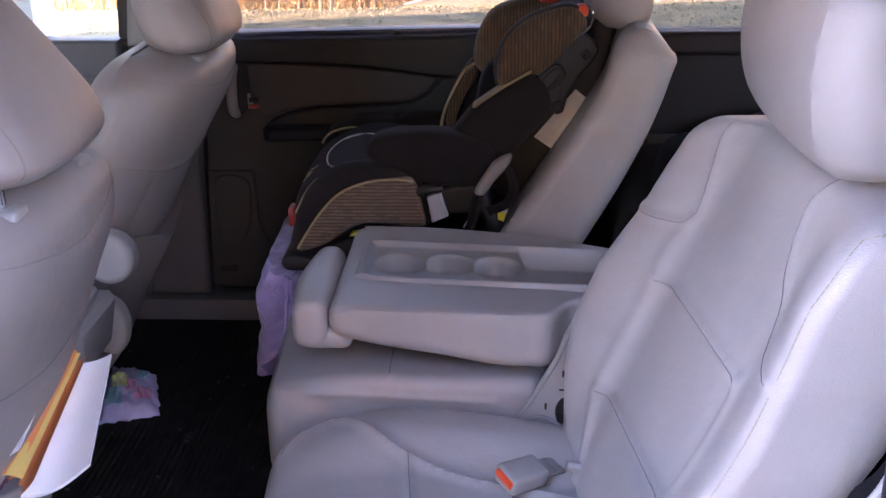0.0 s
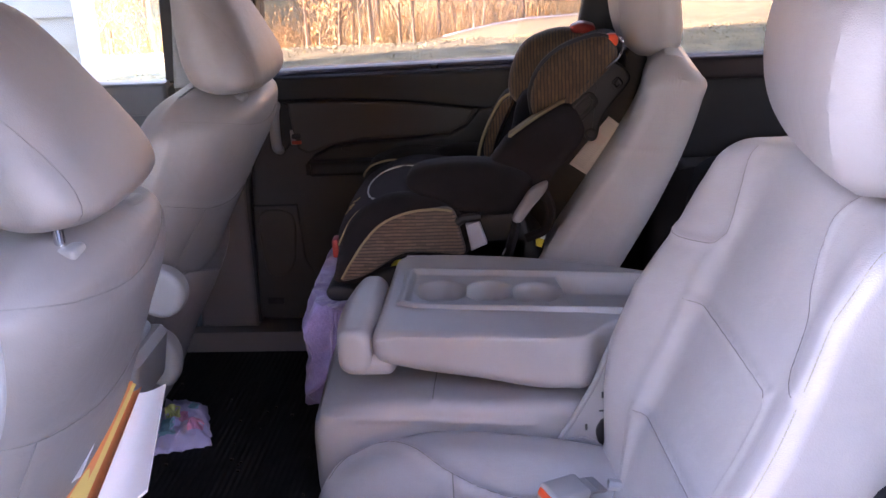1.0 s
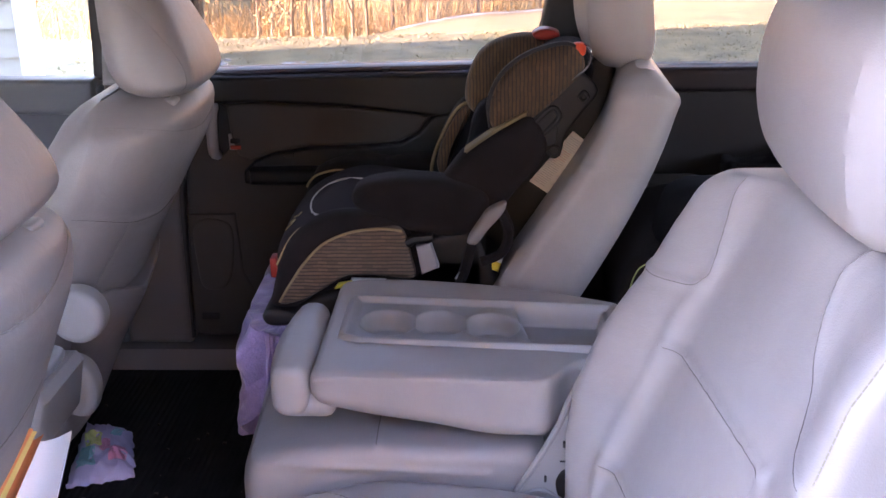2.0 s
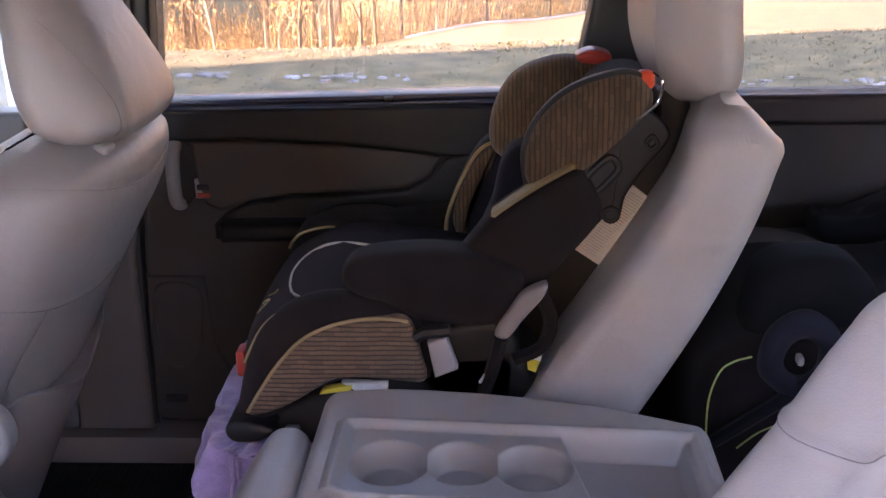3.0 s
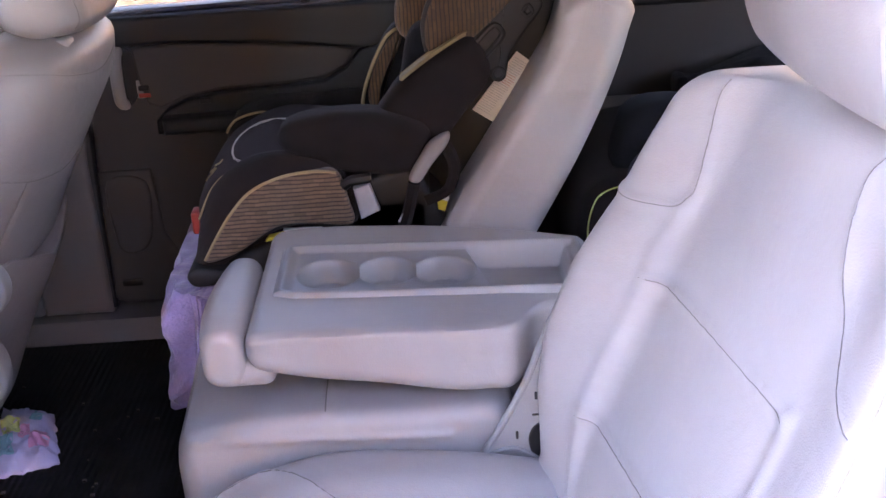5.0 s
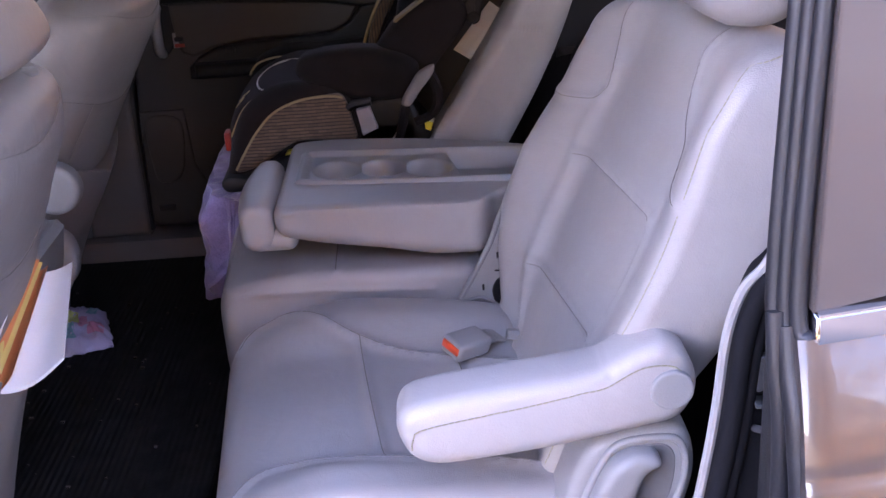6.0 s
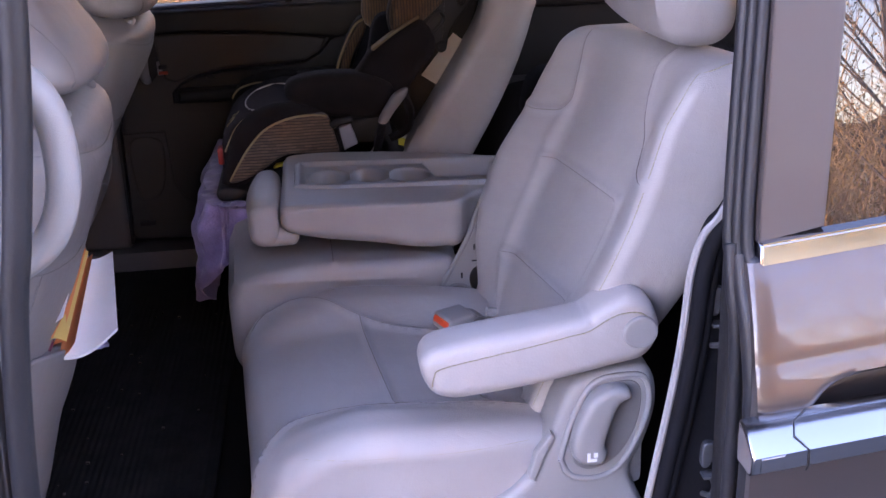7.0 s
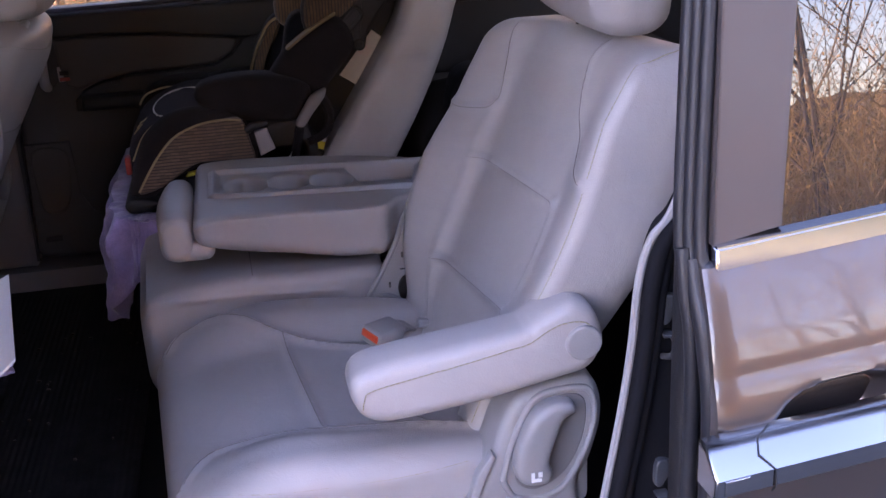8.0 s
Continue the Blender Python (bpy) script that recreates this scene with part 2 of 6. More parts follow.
def slab(bm, outline, at, w0, w1, r=0.004, seg=4, both=True, dome=0.0):
    """A plate with rounded rims: outline in (u, v), thickness w0 (seen side) to w1; at(u, v, w) gives the place."""
    s = 1 if w1 > w0 else -1
    hold = r + min(0.002, r * 0.4)
    rings = [([(p[0], p[1]) for p in inset(outline, hold)], w0)] if r else []
    for k in range(seg + 1):
        a = math.pi / 2 * k / seg
        rings.append(([(p[0], p[1]) for p in inset(outline, r * (1 - math.sin(a)))], w0 + s * r * (1 - math.cos(a))))
    if dome:
        c = Vector((sum(p[0] for p in outline), sum(p[1] for p in outline))) / len(outline)
        base = [Vector(p) for p in rings[0][0]]
        top = []
        for q in (0.08, 0.25, 0.45, 0.65, 0.85):
            top.append(([tuple(c + (p - c) * q) for p in base], w0 - s * dome * (1 - q * q)))
        rings = top + rings
    if both:
        rings += [([(p[0], p[1]) for p in inset(outline, r * (1 - math.cos(math.pi / 2 * k / seg)))], w1 - s * r * (1 - math.sin(math.pi / 2 * k / seg))) for k in range(seg + 1)]
        rings += [([(p[0], p[1]) for p in inset(outline, hold)], w1)] if r else []
    else:
        rings.append(([(p[0], p[1]) for p in outline], w1))
    return bridge(bm, [[at(u, v, w) for u, v in ring] for ring, w in rings])


def in_xz(u, v, w):
    return Vector((u, w, v))


def in_xy(u, v, w):
    return Vector((u, v, w))


def in_yz(u, v, w):
    return Vector((w, u, v))


def keyed(rows, n):
    """Rows of numbers, smoothly filled in to n rows along their first number."""
    p = np.array(rows, float)
    out, d = [], np.zeros_like(p)
    h = np.diff(p[:, 0])[:, None]
    g = np.diff(p, axis=0) / h
    d[1:-1] = (g[:-1] * h[1:] + g[1:] * h[:-1]) / (h[1:] + h[:-1])
    d[0], d[-1] = g[0], g[-1]
    for s in np.linspace(p[0, 0], p[-1, 0], n):
        i = min(max(np.searchsorted(p[:, 0], s) - 1, 0), len(p) - 2)
        t, L = (s - p[i, 0]) / h[i, 0], h[i, 0]
        out.append((2 * t ** 3 - 3 * t * t + 1) * p[i] + (t ** 3 - 2 * t * t + t) * L * d[i] + (3 * t * t - 2 * t ** 3) * p[i + 1] + (t ** 3 - t * t) * L * d[i + 1])
    return out


def cushion(rows, at, n=90, side=22, corner=7, top=0.03, bottom=0.03, shape=None, tight=(1.0, 1.0)):
    """Upholstery lofted along its first number: rows (s, a0, a1, b0, b1, radius, extra); a runs across, b from the seen face (b0) back.
    Ends are rounded off by top and bottom, tight scales the radius of the two seen corners; shape(s, v, extra) pushes the seen face."""
    s0, s1 = rows[0][0], rows[-1][0]
    rings = []
    table = keyed(rows, n)
    steps = [s0 + bottom * (1 - math.cos(math.pi / 2 * k / 7)) for k in range(7)] if bottom else []
    steps += list(np.linspace(s0 + bottom, s1 - top, n))
    steps += [s1 - top + top * math.sin(math.pi / 2 * k / 7) for k in range(1, 8)] if top else []
    tab = np.array(table)
    for s in steps:
        a0, a1, b0, b1, r, ex = (np.interp(s, tab[:, 0], tab[:, k]) for k in range(1, 7))
        d = 0.0
        if top and s > s1 - top:
            d = top - math.sqrt(max(0, top ** 2 - (s - (s1 - top)) ** 2))
        if bottom and s < s0 + bottom:
            d = bottom - math.sqrt(max(0, bottom ** 2 - (s0 + bottom - s) ** 2))
        d = min(d, 0.36 * (a1 - a0), 0.36 * (b1 - b0))
        a0, a1, b0, b1 = a0 + d, a1 - d, b0 + d, b1 - d
        r = max(0.004, min(r, (a1 - a0) / 2.2, (b1 - b0) / 2.2))
        ring = []
        ra, rb = max(0.004, r * tight[0]), max(0.004, r * tight[1])
        corners = ((a0 + ra, b0 + ra, 180, ra), (a1 - rb, b0 + rb, 270, rb), (a1 - r, b1 - r, 0, r), (a0 + r, b1 - r, 90, r))
        for q, (ca, cb, start, r) in enumerate(corners):
            for k in range(corner + 1):
                g = radians(start + 90 * k / corner)
                ring.append((ca + r * math.cos(g), cb + r * math.sin(g)))
            na, nb, ns, nr = corners[(q + 1) % 4]
            g = radians(ns)
            end = (na + nr * math.cos(g), nb + nr * math.sin(g))
            last = ring[-1]
            for k in range(1, side):
                ring.append((last[0] + (end[0] - last[0]) * k / side, last[1] + (end[1] - last[1]) * k / side))
        if shape:
            mid, half = (a0 + a1) / 2, (a1 - a0) / 2
            done = []
            for a, b in ring:
                front = max(0.0, min(1.0, 1.6 * (b1 - b) / (b1 - b0) - 0.3))
                push = shape(s, (a - mid) / half, ex)
                push, slide = push if isinstance(push, tuple) else (push, 0.0)
                done.append((a + front * slide, b - front * push))
            ring = done
        rings.append([at(s, a, b) for a, b in ring])
    bm = bmesh.new()
    bridge(bm, rings)
    return bm


def pillow(bm, outline, at, w0, w1, r, step=0.0):
    """A soft pad of any outline: both faces swell smoothly from the rim by the radius r."""
    from mathutils.geometry import delaunay_2d_cdt
    ring = [Vector(p[:2]) for p in outline]
    loop = []
    for a, b in zip(ring, ring[1:] + ring[:1]):
        k = max(1, int((b - a).length / max(0.004, r * 0.35)))
        loop += [a + (b - a) * i / k for i in range(k)]
    arr = np.array([tuple(p) for p in loop])
    nxt = np.roll(arr, -1, 0)

    def rim(p):
        d, e = nxt - arr, np.array(p) - arr
        t = np.clip((d * e).sum(1) / np.maximum((d * d).sum(1), 1e-12), 0, 1)
        return float(np.sqrt(((e - d * t[:, None]) ** 2).sum(1)).min())

    def within(p):
        up = (arr[:, 1] > p[1]) != (nxt[:, 1] > p[1])
        with np.errstate(divide="ignore", invalid="ignore"):
            x = arr[:, 0] + (p[1] - arr[:, 1]) * (nxt[:, 0] - arr[:, 0]) / (nxt[:, 1] - arr[:, 1])
        return bool((up & (p[0] < x)).sum() % 2)

    pts, far = list(loop), [0.0] * len(loop)
    for f in (0.06, 0.2, 0.42, 0.7, 1.0):
        for p in inset([tuple(q) for q in loop], f * r)[:: 1 if f < 0.5 else 2]:
            if within(p):
                d = rim(p)
                if d > f * r * 0.88:
                    pts.append(Vector(p)), far.append(d)
    step = step or max(0.008, r * 0.6)
    lo, hi = arr.min(0), arr.max(0)
    for i in range(1, int((hi[0] - lo[0]) / step) + 1):
        for j in range(1, int((hi[1] - lo[1]) / step) + 1):
            p = (lo[0] + i * step, lo[1] + j * step)
            if within(p):
                d = rim(p)
                if d > r * 1.1:
                    pts.append(Vector(p)), far.append(d)
    n = len(loop)
    co, _, tris, origin, _, _ = delaunay_2d_cdt(pts, [(i, (i + 1) % n) for i in range(n)], [], 1, 1e-6)
    s = 1 if w1 > w0 else -1
    deep = [far[o[0]] if o else 0.0 for o in origin]
    fall = [r * (1 - math.sqrt(max(0.0, 1 - (1 - min(1.0, d / r)) ** 2))) for d in deep]
    front = [bm.verts.new(at(p.x, p.y, w0 + s * h)) for p, h in zip(co, fall)]
    rear = [bm.verts.new(at(p.x, p.y, w1 - s * h)) for p, h in zip(co, fall)]
    for t in tris:
        bm.faces.new([front[k] for k in t])
        bm.faces.new([rear[k] for k in reversed(t)])
    place = {o: k for k, os in enumerate(origin) for o in os}
    for i in range(n):
        a, b = place[i], place[(i + 1) % n]
        if a != b:
            bm.faces.new((front[a], front[b], rear[b], rear[a]))
    return bm


def dense(line, step):
    out = []
    if not line:
        return out
    for a, b in zip(line, line[1:]):
        a, b = Vector(a), Vector(b)
        k = max(1, int((b - a).length / step))
        out += [a + (b - a) * i / k for i in range(k)]
    return out + [Vector(line[-1])]


def onto(bm, line, way, lift=0.0):
    """Drops the points of a line on the surface of bm along a direction."""
    from mathutils.bvhtree import BVHTree
    tree = BVHTree.FromBMesh(bm)
    way, out = Vector(way).normalized(), []
    for p in line:
        hit, nrm, _, _ = tree.ray_cast(Vector(p) - way * 0.6, way)
        if hit is not None:
            out.append(hit + nrm * lift if nrm.dot(way) < 0 else hit - nrm * lift)
    return out


def stitches(bm, line, r=0.0009, dash=0.005, gap=0.001):
    """A row of short thread stitches along a line."""
    pts = dense(line, 0.001)
    k = int(dash * 1000)
    for i in range(0, len(pts) - k, k + int(gap * 1000)):
        tube(bm, [pts[i], pts[i + k]], r, 5)
    return bm


def press(bm, lines, depth=0.005, width=0.007):
    """Presses soft grooves into a surface along lines that lie on it."""
    bm.normal_update()
    path = np.array([tuple(q) for line in lines for q in dense(line, 0.004)])
    co = np.array([tuple(v.co) for v in bm.verts])
    bm.verts.ensure_lookup_table()
    for i in range(0, len(co), 2000):
        near = np.sqrt(((co[i:i + 2000, None] - path[None]) ** 2).sum(2).min(1))
        for k in np.nonzero(near < 3 * width)[0]:
            v = bm.verts[i + int(k)]
            v.co -= v.normal * depth * math.exp(-(near[k] / width) ** 2)
    return bm


# ---- the land ----
def smooth(t):
    t = min(1.0, max(0.0, t))
    return t * t * (3 - 2 * t)


def land(x, y):
    """Height of the ground: level round the house, falling away across the lawn, a rise towards the back of the van."""
    far = max(0.0, y - 6.8)
    turn = x / max(6.0, y + 1.5)
    slope = 0.172 - 0.036 * smooth((turn + 0.2) / 0.2) - 0.045 * smooth(turn / 0.25)
    z = -slope * far * smooth(far / 3)
    if y > 60:
        z += 0.20 * (y - 60)
    back = max(0.0, -y - 11)
    z += 0.05 * back
    bumps = 0.05 * noise.noise(Vector((x * 0.15, y * 0.15, 0))) + 0.12 * noise.noise(Vector((x * 0.05, y * 0.05, 3)))
    return z + bumps * smooth((math.hypot(x, y) - 5) / 8)


def terrain():
    xs = sorted({round(s * v, 3) for v in [0, 1, 2, 3, 4, 5, 6.5, 8, 10, 12, 14, 17, 20, 24, 28, 33, 40, 50, 65, 90, 130, 200, 400, 900] for s in (-1, 1)})
    bm = bmesh.new()
    grid = [[bm.verts.new((x, y, land(x, y))) for x in xs] for y in xs]
    for a, b in zip(grid, grid[1:]):
        for i in range(len(xs) - 1):
            bm.faces.new((a[i], a[i + 1], b[i + 1], b[i]))
    bmesh.ops.subdivide_edges(bm, edges=[e for e in bm.edges if max(abs(v.co.x) + abs(v.co.y) for v in e.verts) < 90], cuts=1, use_grid_fill=True)
    for v in bm.verts:
        v.co.z = land(v.co.x, v.co.y)
    return bm


GRASS = material("winter_grass", (0.30, 0.235, 0.11), 0.95, 0, 1.0, 22, 0.25, 4.0, second=(0.08, 0.076, 0.04))
SNOW = material("old_snow", (0.70, 0.70, 0.73), 0.7, 0, 0.4, 14, 0.1, 2.5, second=(0.26, 0.23, 0.18))
ASPHALT = material("asphalt", (0.060, 0.058, 0.056), 0.9, 0, 0.6, 120, 0.2, 0.8)
solid("ground", terrain(), GRASS, (0, 0, 0), "dry tan winter grass on a sloping lawn", "ground", kind="structure")

bm = bmesh.new()
outline = [(-14, -9), (7, -9), (7, 1.6), (-14, 1.6)]
slab(bm, outline, in_xy, 0.012, -0.1, 0.01)
solid("driveway", bm, ASPHALT, (0, 0, 0), "dark asphalt driveway under the parked van", "driveway", kind="structure")


def strip(line, half, lift=0.06):
    """A ribbon of ground cover that lies on the land along a line."""
    pts = spline(line, 14)
    bm, rows = bmesh.new(), []
    for i, p in enumerate(pts):
        d = (pts[min(i + 1, len(pts) - 1)] - pts[max(i - 1, 0)]).normalized()
        side = Vector((-d.y, d.x, 0))
        row = []
        for k in (-1, -0.6, -0.2, 0.2, 0.6, 1):
            q = p + side * half * k * (1 + 0.35 * noise.noise(Vector((i * 0.4, k, 7))))
            row.append(bm.verts.new((q.x, q.y, land(q.x, q.y) + (lift if abs(k) < 1 else -0.02))))
        rows.append(row)
    for a, b in zip(rows, rows[1:]):
        for i in range(5):
            bm.faces.new((a[i], a[i + 1], b[i + 1], b[i]))
    return bm


solid("road", strip([(-4, 41, 0), (0, 41, 0), (5, 42, 0), (12, 46, 0), (22, 52, 0)], 1.6), SNOW, (0, 0, 0), "snow-dusted farm lane across the field", "road", kind="structure")
def flecks(cx, cy, wide, deep, count, seed):
    """Scattered scraps of old snow lying between the grass."""
    rng = random.Random(seed)
    bm = bmesh.new()
    for _ in range(count):
        x, y, r = cx + rng.gauss(0, wide), cy + rng.gauss(0, deep), rng.uniform(0.006, 0.026)
        ring = [(x + 1.8 * r * rng.uniform(0.6, 1.2) * math.cos(k * 0.785), y + r * rng.uniform(0.6, 1.2) * math.sin(k * 0.785)) for k in range(8)]
        z = land(x, y)
        bridge(bm, [[Vector((u, v, z - 0.01)) for u, v in ring], [Vector((x + (u - x) * 0.8, y + (v - y) * 0.8, z + 0.014)) for u, v in ring]])
    return bm


for cx, cy, wide, deep, count, seed in ((-2.45, 6.55, 0.16, 0.05, 26, 1), (-1.45, 6.40, 0.22, 0.06, 34, 2), (-3.0, 5.6, 0.3, 0.15, 60, 3), (1.9, 6.0, 0.4, 0.08, 24, 4)):
    solid("snow_patch", flecks(cx, cy, wide, deep, count, seed), SNOW, (0, 0, 0), "scattered scraps of old snow in the grass", "snow", kind="stuff")


def tufts():
    """Low winter grass on the strip beside the driveway."""
    rng = random.Random(21)
    bm = bmesh.new()
    for _ in range(15000):
        x, y = rng.uniform(-4.6, 6.5), rng.uniform(4.6, 8.6)
        if x < -2.9 and y < 5.9 and rng.random() < 0.5:
            continue
        z, h = land(x, y), rng.uniform(0.015, 0.045) * (0.6 + 0.8 * noise.noise(Vector((x * 1.7, y * 1.7, 5))) ** 2)
        a = rng.uniform(0, 6.28)
        d = Vector((math.cos(a), math.sin(a), 0)) * rng.uniform(0.004, 0.011)
        tip = Vector((rng.gauss(0, 0.025), rng.gauss(0, 0.025), h))
        p = Vector((x, y, z - 0.005))
        bm.faces.new([bm.verts.new(q) for q in (p - d, p + d, p + tip)])
    return bm


BLADE = material("grass_blade", (0.33, 0.28, 0.16), 0.9, 0, 0, 3, 0.3, 1.1, second=(0.17, 0.165, 0.08))
solid("grass", tufts(), BLADE, (0, 0, 0), "short dry winter grass beside the driveway", "grass", kind="stuff")


# ---- bare woods with last year's brown leaves ----
BARK = material("bark", (0.25, 0.18, 0.12), 0.95, 0, 0.8, 60, 0.25, 5)
BARK_PALE = material("pale_bark", (0.48, 0.37, 0.24), 0.9, 0, 0.6, 60, 0.2, 5)
LEAF = material("dry_leaf", (0.70, 0.42, 0.15), 0.7, 0, 0, 40, 0.3, 1.5, second=(0.45, 0.23, 0.07))
GOLD_LEAF = material("golden_leaf", (0.58, 0.43, 0.13), 0.7, 0, 0, 40, 0.3, 1.5, second=(0.34, 0.27, 0.09))
BRUSH = material("dry_brush", (0.62, 0.41, 0.18), 0.9, 0, 0, 30, 0.3, 0.8, second=(0.36, 0.21, 0.085))


def leaf(bm, p, size, rng):
    d = Vector((rng.uniform(-1, 1), rng.uniform(-1, 1), rng.uniform(-0.8, 0.5))).normalized()
    e = d.cross(Vector((rng.uniform(-1, 1), rng.uniform(-1, 1), rng.uniform(-1, 1)))).normalized()
    q = [p, p + d * size * 0.5 + e * size * 0.28, p + d * size, p + d * size * 0.5 - e * size * 0.28]
    bm.faces.new([bm.verts.new(v) for v in q])


def grow(seed, height, girth, leaves, spread=0.5, depth=4, first=1):
    """A trunk that forks into limbs and twigs, and its clinging leaves: two meshes."""
    rng = random.Random(seed)
    wood, crown = bmesh.new(), bmesh.new()
    tips = []

    def limb(p, d, length, r, level):
        pts, rad, steps = [p], [r], (4 if level < 3 else 3) if level else 7
        for k in range(steps):
            d = (d + Vector((rng.uniform(-1, 1), rng.uniform(-1, 1), rng.uniform(-0.5, 0.9))) * (0.10 + 0.07 * level)).normalized()
            p = p + d * length / steps
            pts.append(p)
            rad.append(r * (1 - 0.75 * (k + 1) / steps))
            if level < depth - 1 and (k >= first if level else k > 2 * first - 1):
                for _ in range((1 if first == 0 else rng.choice((1, 1, 2))) if level else rng.choice((2, 2, 3))):
                    ang, lift = rng.uniform(0, 2 * math.pi), rng.uniform(0.1, 0.9)
                    out = Vector((math.cos(ang), math.sin(ang), lift)).normalized()
                    limb(p, (d * (1 - spread) + out * spread * 1.6).normalized(), length * rng.uniform(0.34, 0.55), max(0.004, rad[-1] * 0.6), level + 1)
            if level >= depth - 2:
                tips.append(p)
        tube(wood, pts, rad, 6 if level < 2 else 3)

    limb(Vector((0, 0, -0.1)), Vector((0, 0, 1)), height, girth, 0)
    for p in tips:
        for _ in range(leaves):
            leaf(crown, p + Vector((rng.gauss(0, 0.22), rng.gauss(0, 0.22), rng.gauss(0, 0.2))), rng.uniform(0.07, 0.16) * (0.45 if depth > 4 else 1.0), rng)
    return wood, crown


def tree(seed, height, girth, leaves, bark, label, first=1, depth=4, foliage=None):
    ob = thing("tree", (0, 0, 0), label, "tree", "trees of the wood")
    wood, crown = grow(seed, height, girth, leaves, first=first, depth=depth)
    part("trunk", wood, bark, ob)
    if len(crown.verts):
        part("crown", crown, foliage or LEAF, ob, "small golden leaves" if foliage else "dry orange-brown leaves")
    return ob


KINDS = [tree(11, 9.0, 0.085, 2, BARK, "tall bare tree with brown leaves still clinging"),
         tree(12, 7.0, 0.07, 2, BARK, "young oak holding dense orange-brown leaves", 0),
         tree(13, 10.0, 0.075, 2, BARK_PALE, "pale-barked bare tree with few leaves"),
         tree(14, 5.0, 0.045, 2, BARK_PALE, "small leafy sapling at the edge of the wood", 0),
         tree(15, 8.0, 0.06, 1, BARK_PALE, "slim bare tree with thin forking limbs"),
         tree(16, 6.8, 0.040, 1, BARK, "wide bare tree with fine golden twigs beyond the driveway", 0, 5, GOLD_LEAF)]
rng = random.Random(5)
spots = []
for _ in range(1500):
    y = rng.uniform(31, 58)
    x = rng.uniform(-0.95, 0.42) * (y + 1.5)
    edge = 33 if x < -6 else (33 + (x + 6) * 1.6 if x < 0 else 44 + 0.75 * x)
    if y < edge or any(math.hypot(x - a, y - b) < 1.6 for a, b in spots):
        continue
    spots.append((x, y))
    if len(spots) > 92:
        break
for x, y in ((-11.0, 30), (-11.9, 30.6), (-9.4, 33), (-7.2, 32), (-5.6, 32.5), (-4.9, 34), (6.2, 19.5), (6.6, 19.8)):
    spots.append((x, y))
for x, y in [(a * 1.5 - 14 + rng.uniform(-0.8, 0.8), -rng.uniform(12, 18)) for a in range(-8, 24)]:
    spots.append((x, y))
for x, y in [(a * 3.0 - 8 + rng.uniform(-1, 1), -rng.uniform(20, 28)) for a in range(8)]:
    spots.append((x, y))
used = set()
for i, (x, y) in enumerate(spots):
    near = y > 0 and y < 44
    k = rng.choice((0, 1, 3, 3, 4, 1, 2)) if near else rng.choice((0, 1, 1, 0))
    if y < 0:
        k = 5
    k = i if i < 5 else k
    s = rng.uniform(0.8, 1.25) * (1.6 if y < -19.5 else 1.0)
    m = Matrix.LocRotScale((x, y, land(x, y)), Euler((0, 0, rng.uniform(0, 6.28))), None)
    if k not in used:
        used.add(k)
        KINDS[k].matrix_basis = m
        KINDS[k].scale = (s, s, s)
    else:
        c = copy_thing(KINDS[k], m)
        c.scale = (s, s, s)


def undergrowth():
    rng = random.Random(8)
    bm = bmesh.new()
    for _ in range(6500):
        y = rng.uniform(35, 70)
        x = rng.uniform(-0.95, 0.5) * (y + 1.5)
        if y < (38 if x < -6 else (38 + (x + 6) * 1.6 if x < 0 else 48 + 0.75 * x)):
            continue
        z = land(x, y)
        p = Vector((x, y, z))
        h = rng.uniform(0.3, 2.2)
        tube(bm, [p, p + Vector((rng.gauss(0, 0.25), rng.gauss(0, 0.25), h))], [0.02, 0.006], 3)
        for _ in range(7):
            leaf(bm, p + Vector((rng.gauss(0, 0.4), rng.gauss(0, 0.4), h * rng.random())), rng.uniform(0.07, 0.18), rng)
    return bm


solid("undergrowth", undergrowth(), BRUSH, (0, 0, 0), "dry brown brush and saplings of the wood", "undergrowth", kind="stuff")


def thicket():
    """Tangled fine twigs with golden leaves on the far side of the driveway."""
    rng = random.Random(9)
    bm = bmesh.new()
    for _ in range(5400):
        x, y = rng.uniform(-2, 27), -rng.uniform(11.5, 19)
        p = Vector((x, y, land(x, y) - 0.05))
        h = rng.uniform(0.5, 4.6) * (0.35 + 0.65 * rng.random())
        d = Vector((rng.gauss(0, 0.35), rng.gauss(0, 0.35), 1)).normalized()
        pts = [p]
        for k in range(4):
            d = (d + Vector((rng.gauss(0, 0.28), rng.gauss(0, 0.28), 0.05))).normalized()
            pts.append(pts[-1] + d * h / 4)
        tube(bm, pts, [0.011, 0.009, 0.007, 0.005, 0.003], 3)
        for q in pts[1:]:
            e = (d + Vector((rng.gauss(0, 0.9), rng.gauss(0, 0.9), rng.uniform(-0.3, 0.6)))).normalized()
            m = q + e * h * 0.12
            tip = m + (e + Vector((rng.gauss(0, 0.5), rng.gauss(0, 0.5), 0.2))).normalized() * h * 0.12
            tube(bm, [q, m, tip], [0.005, 0.004, 0.003], 3)
            leaf(bm, tip, rng.uniform(0.04, 0.09), rng)
            leaf(bm, m, rng.uniform(0.04, 0.09), rng)
    return bm


THICKET = material("thicket_twig", (0.58, 0.37, 0.14), 0.9, 0, 0, 30, 0.3, 0.8, second=(0.22, 0.14, 0.055))
solid("thicket", thicket(), THICKET, (0, 0, 0), "tangled golden twigs of a roadside thicket", "thicket", kind="stuff")


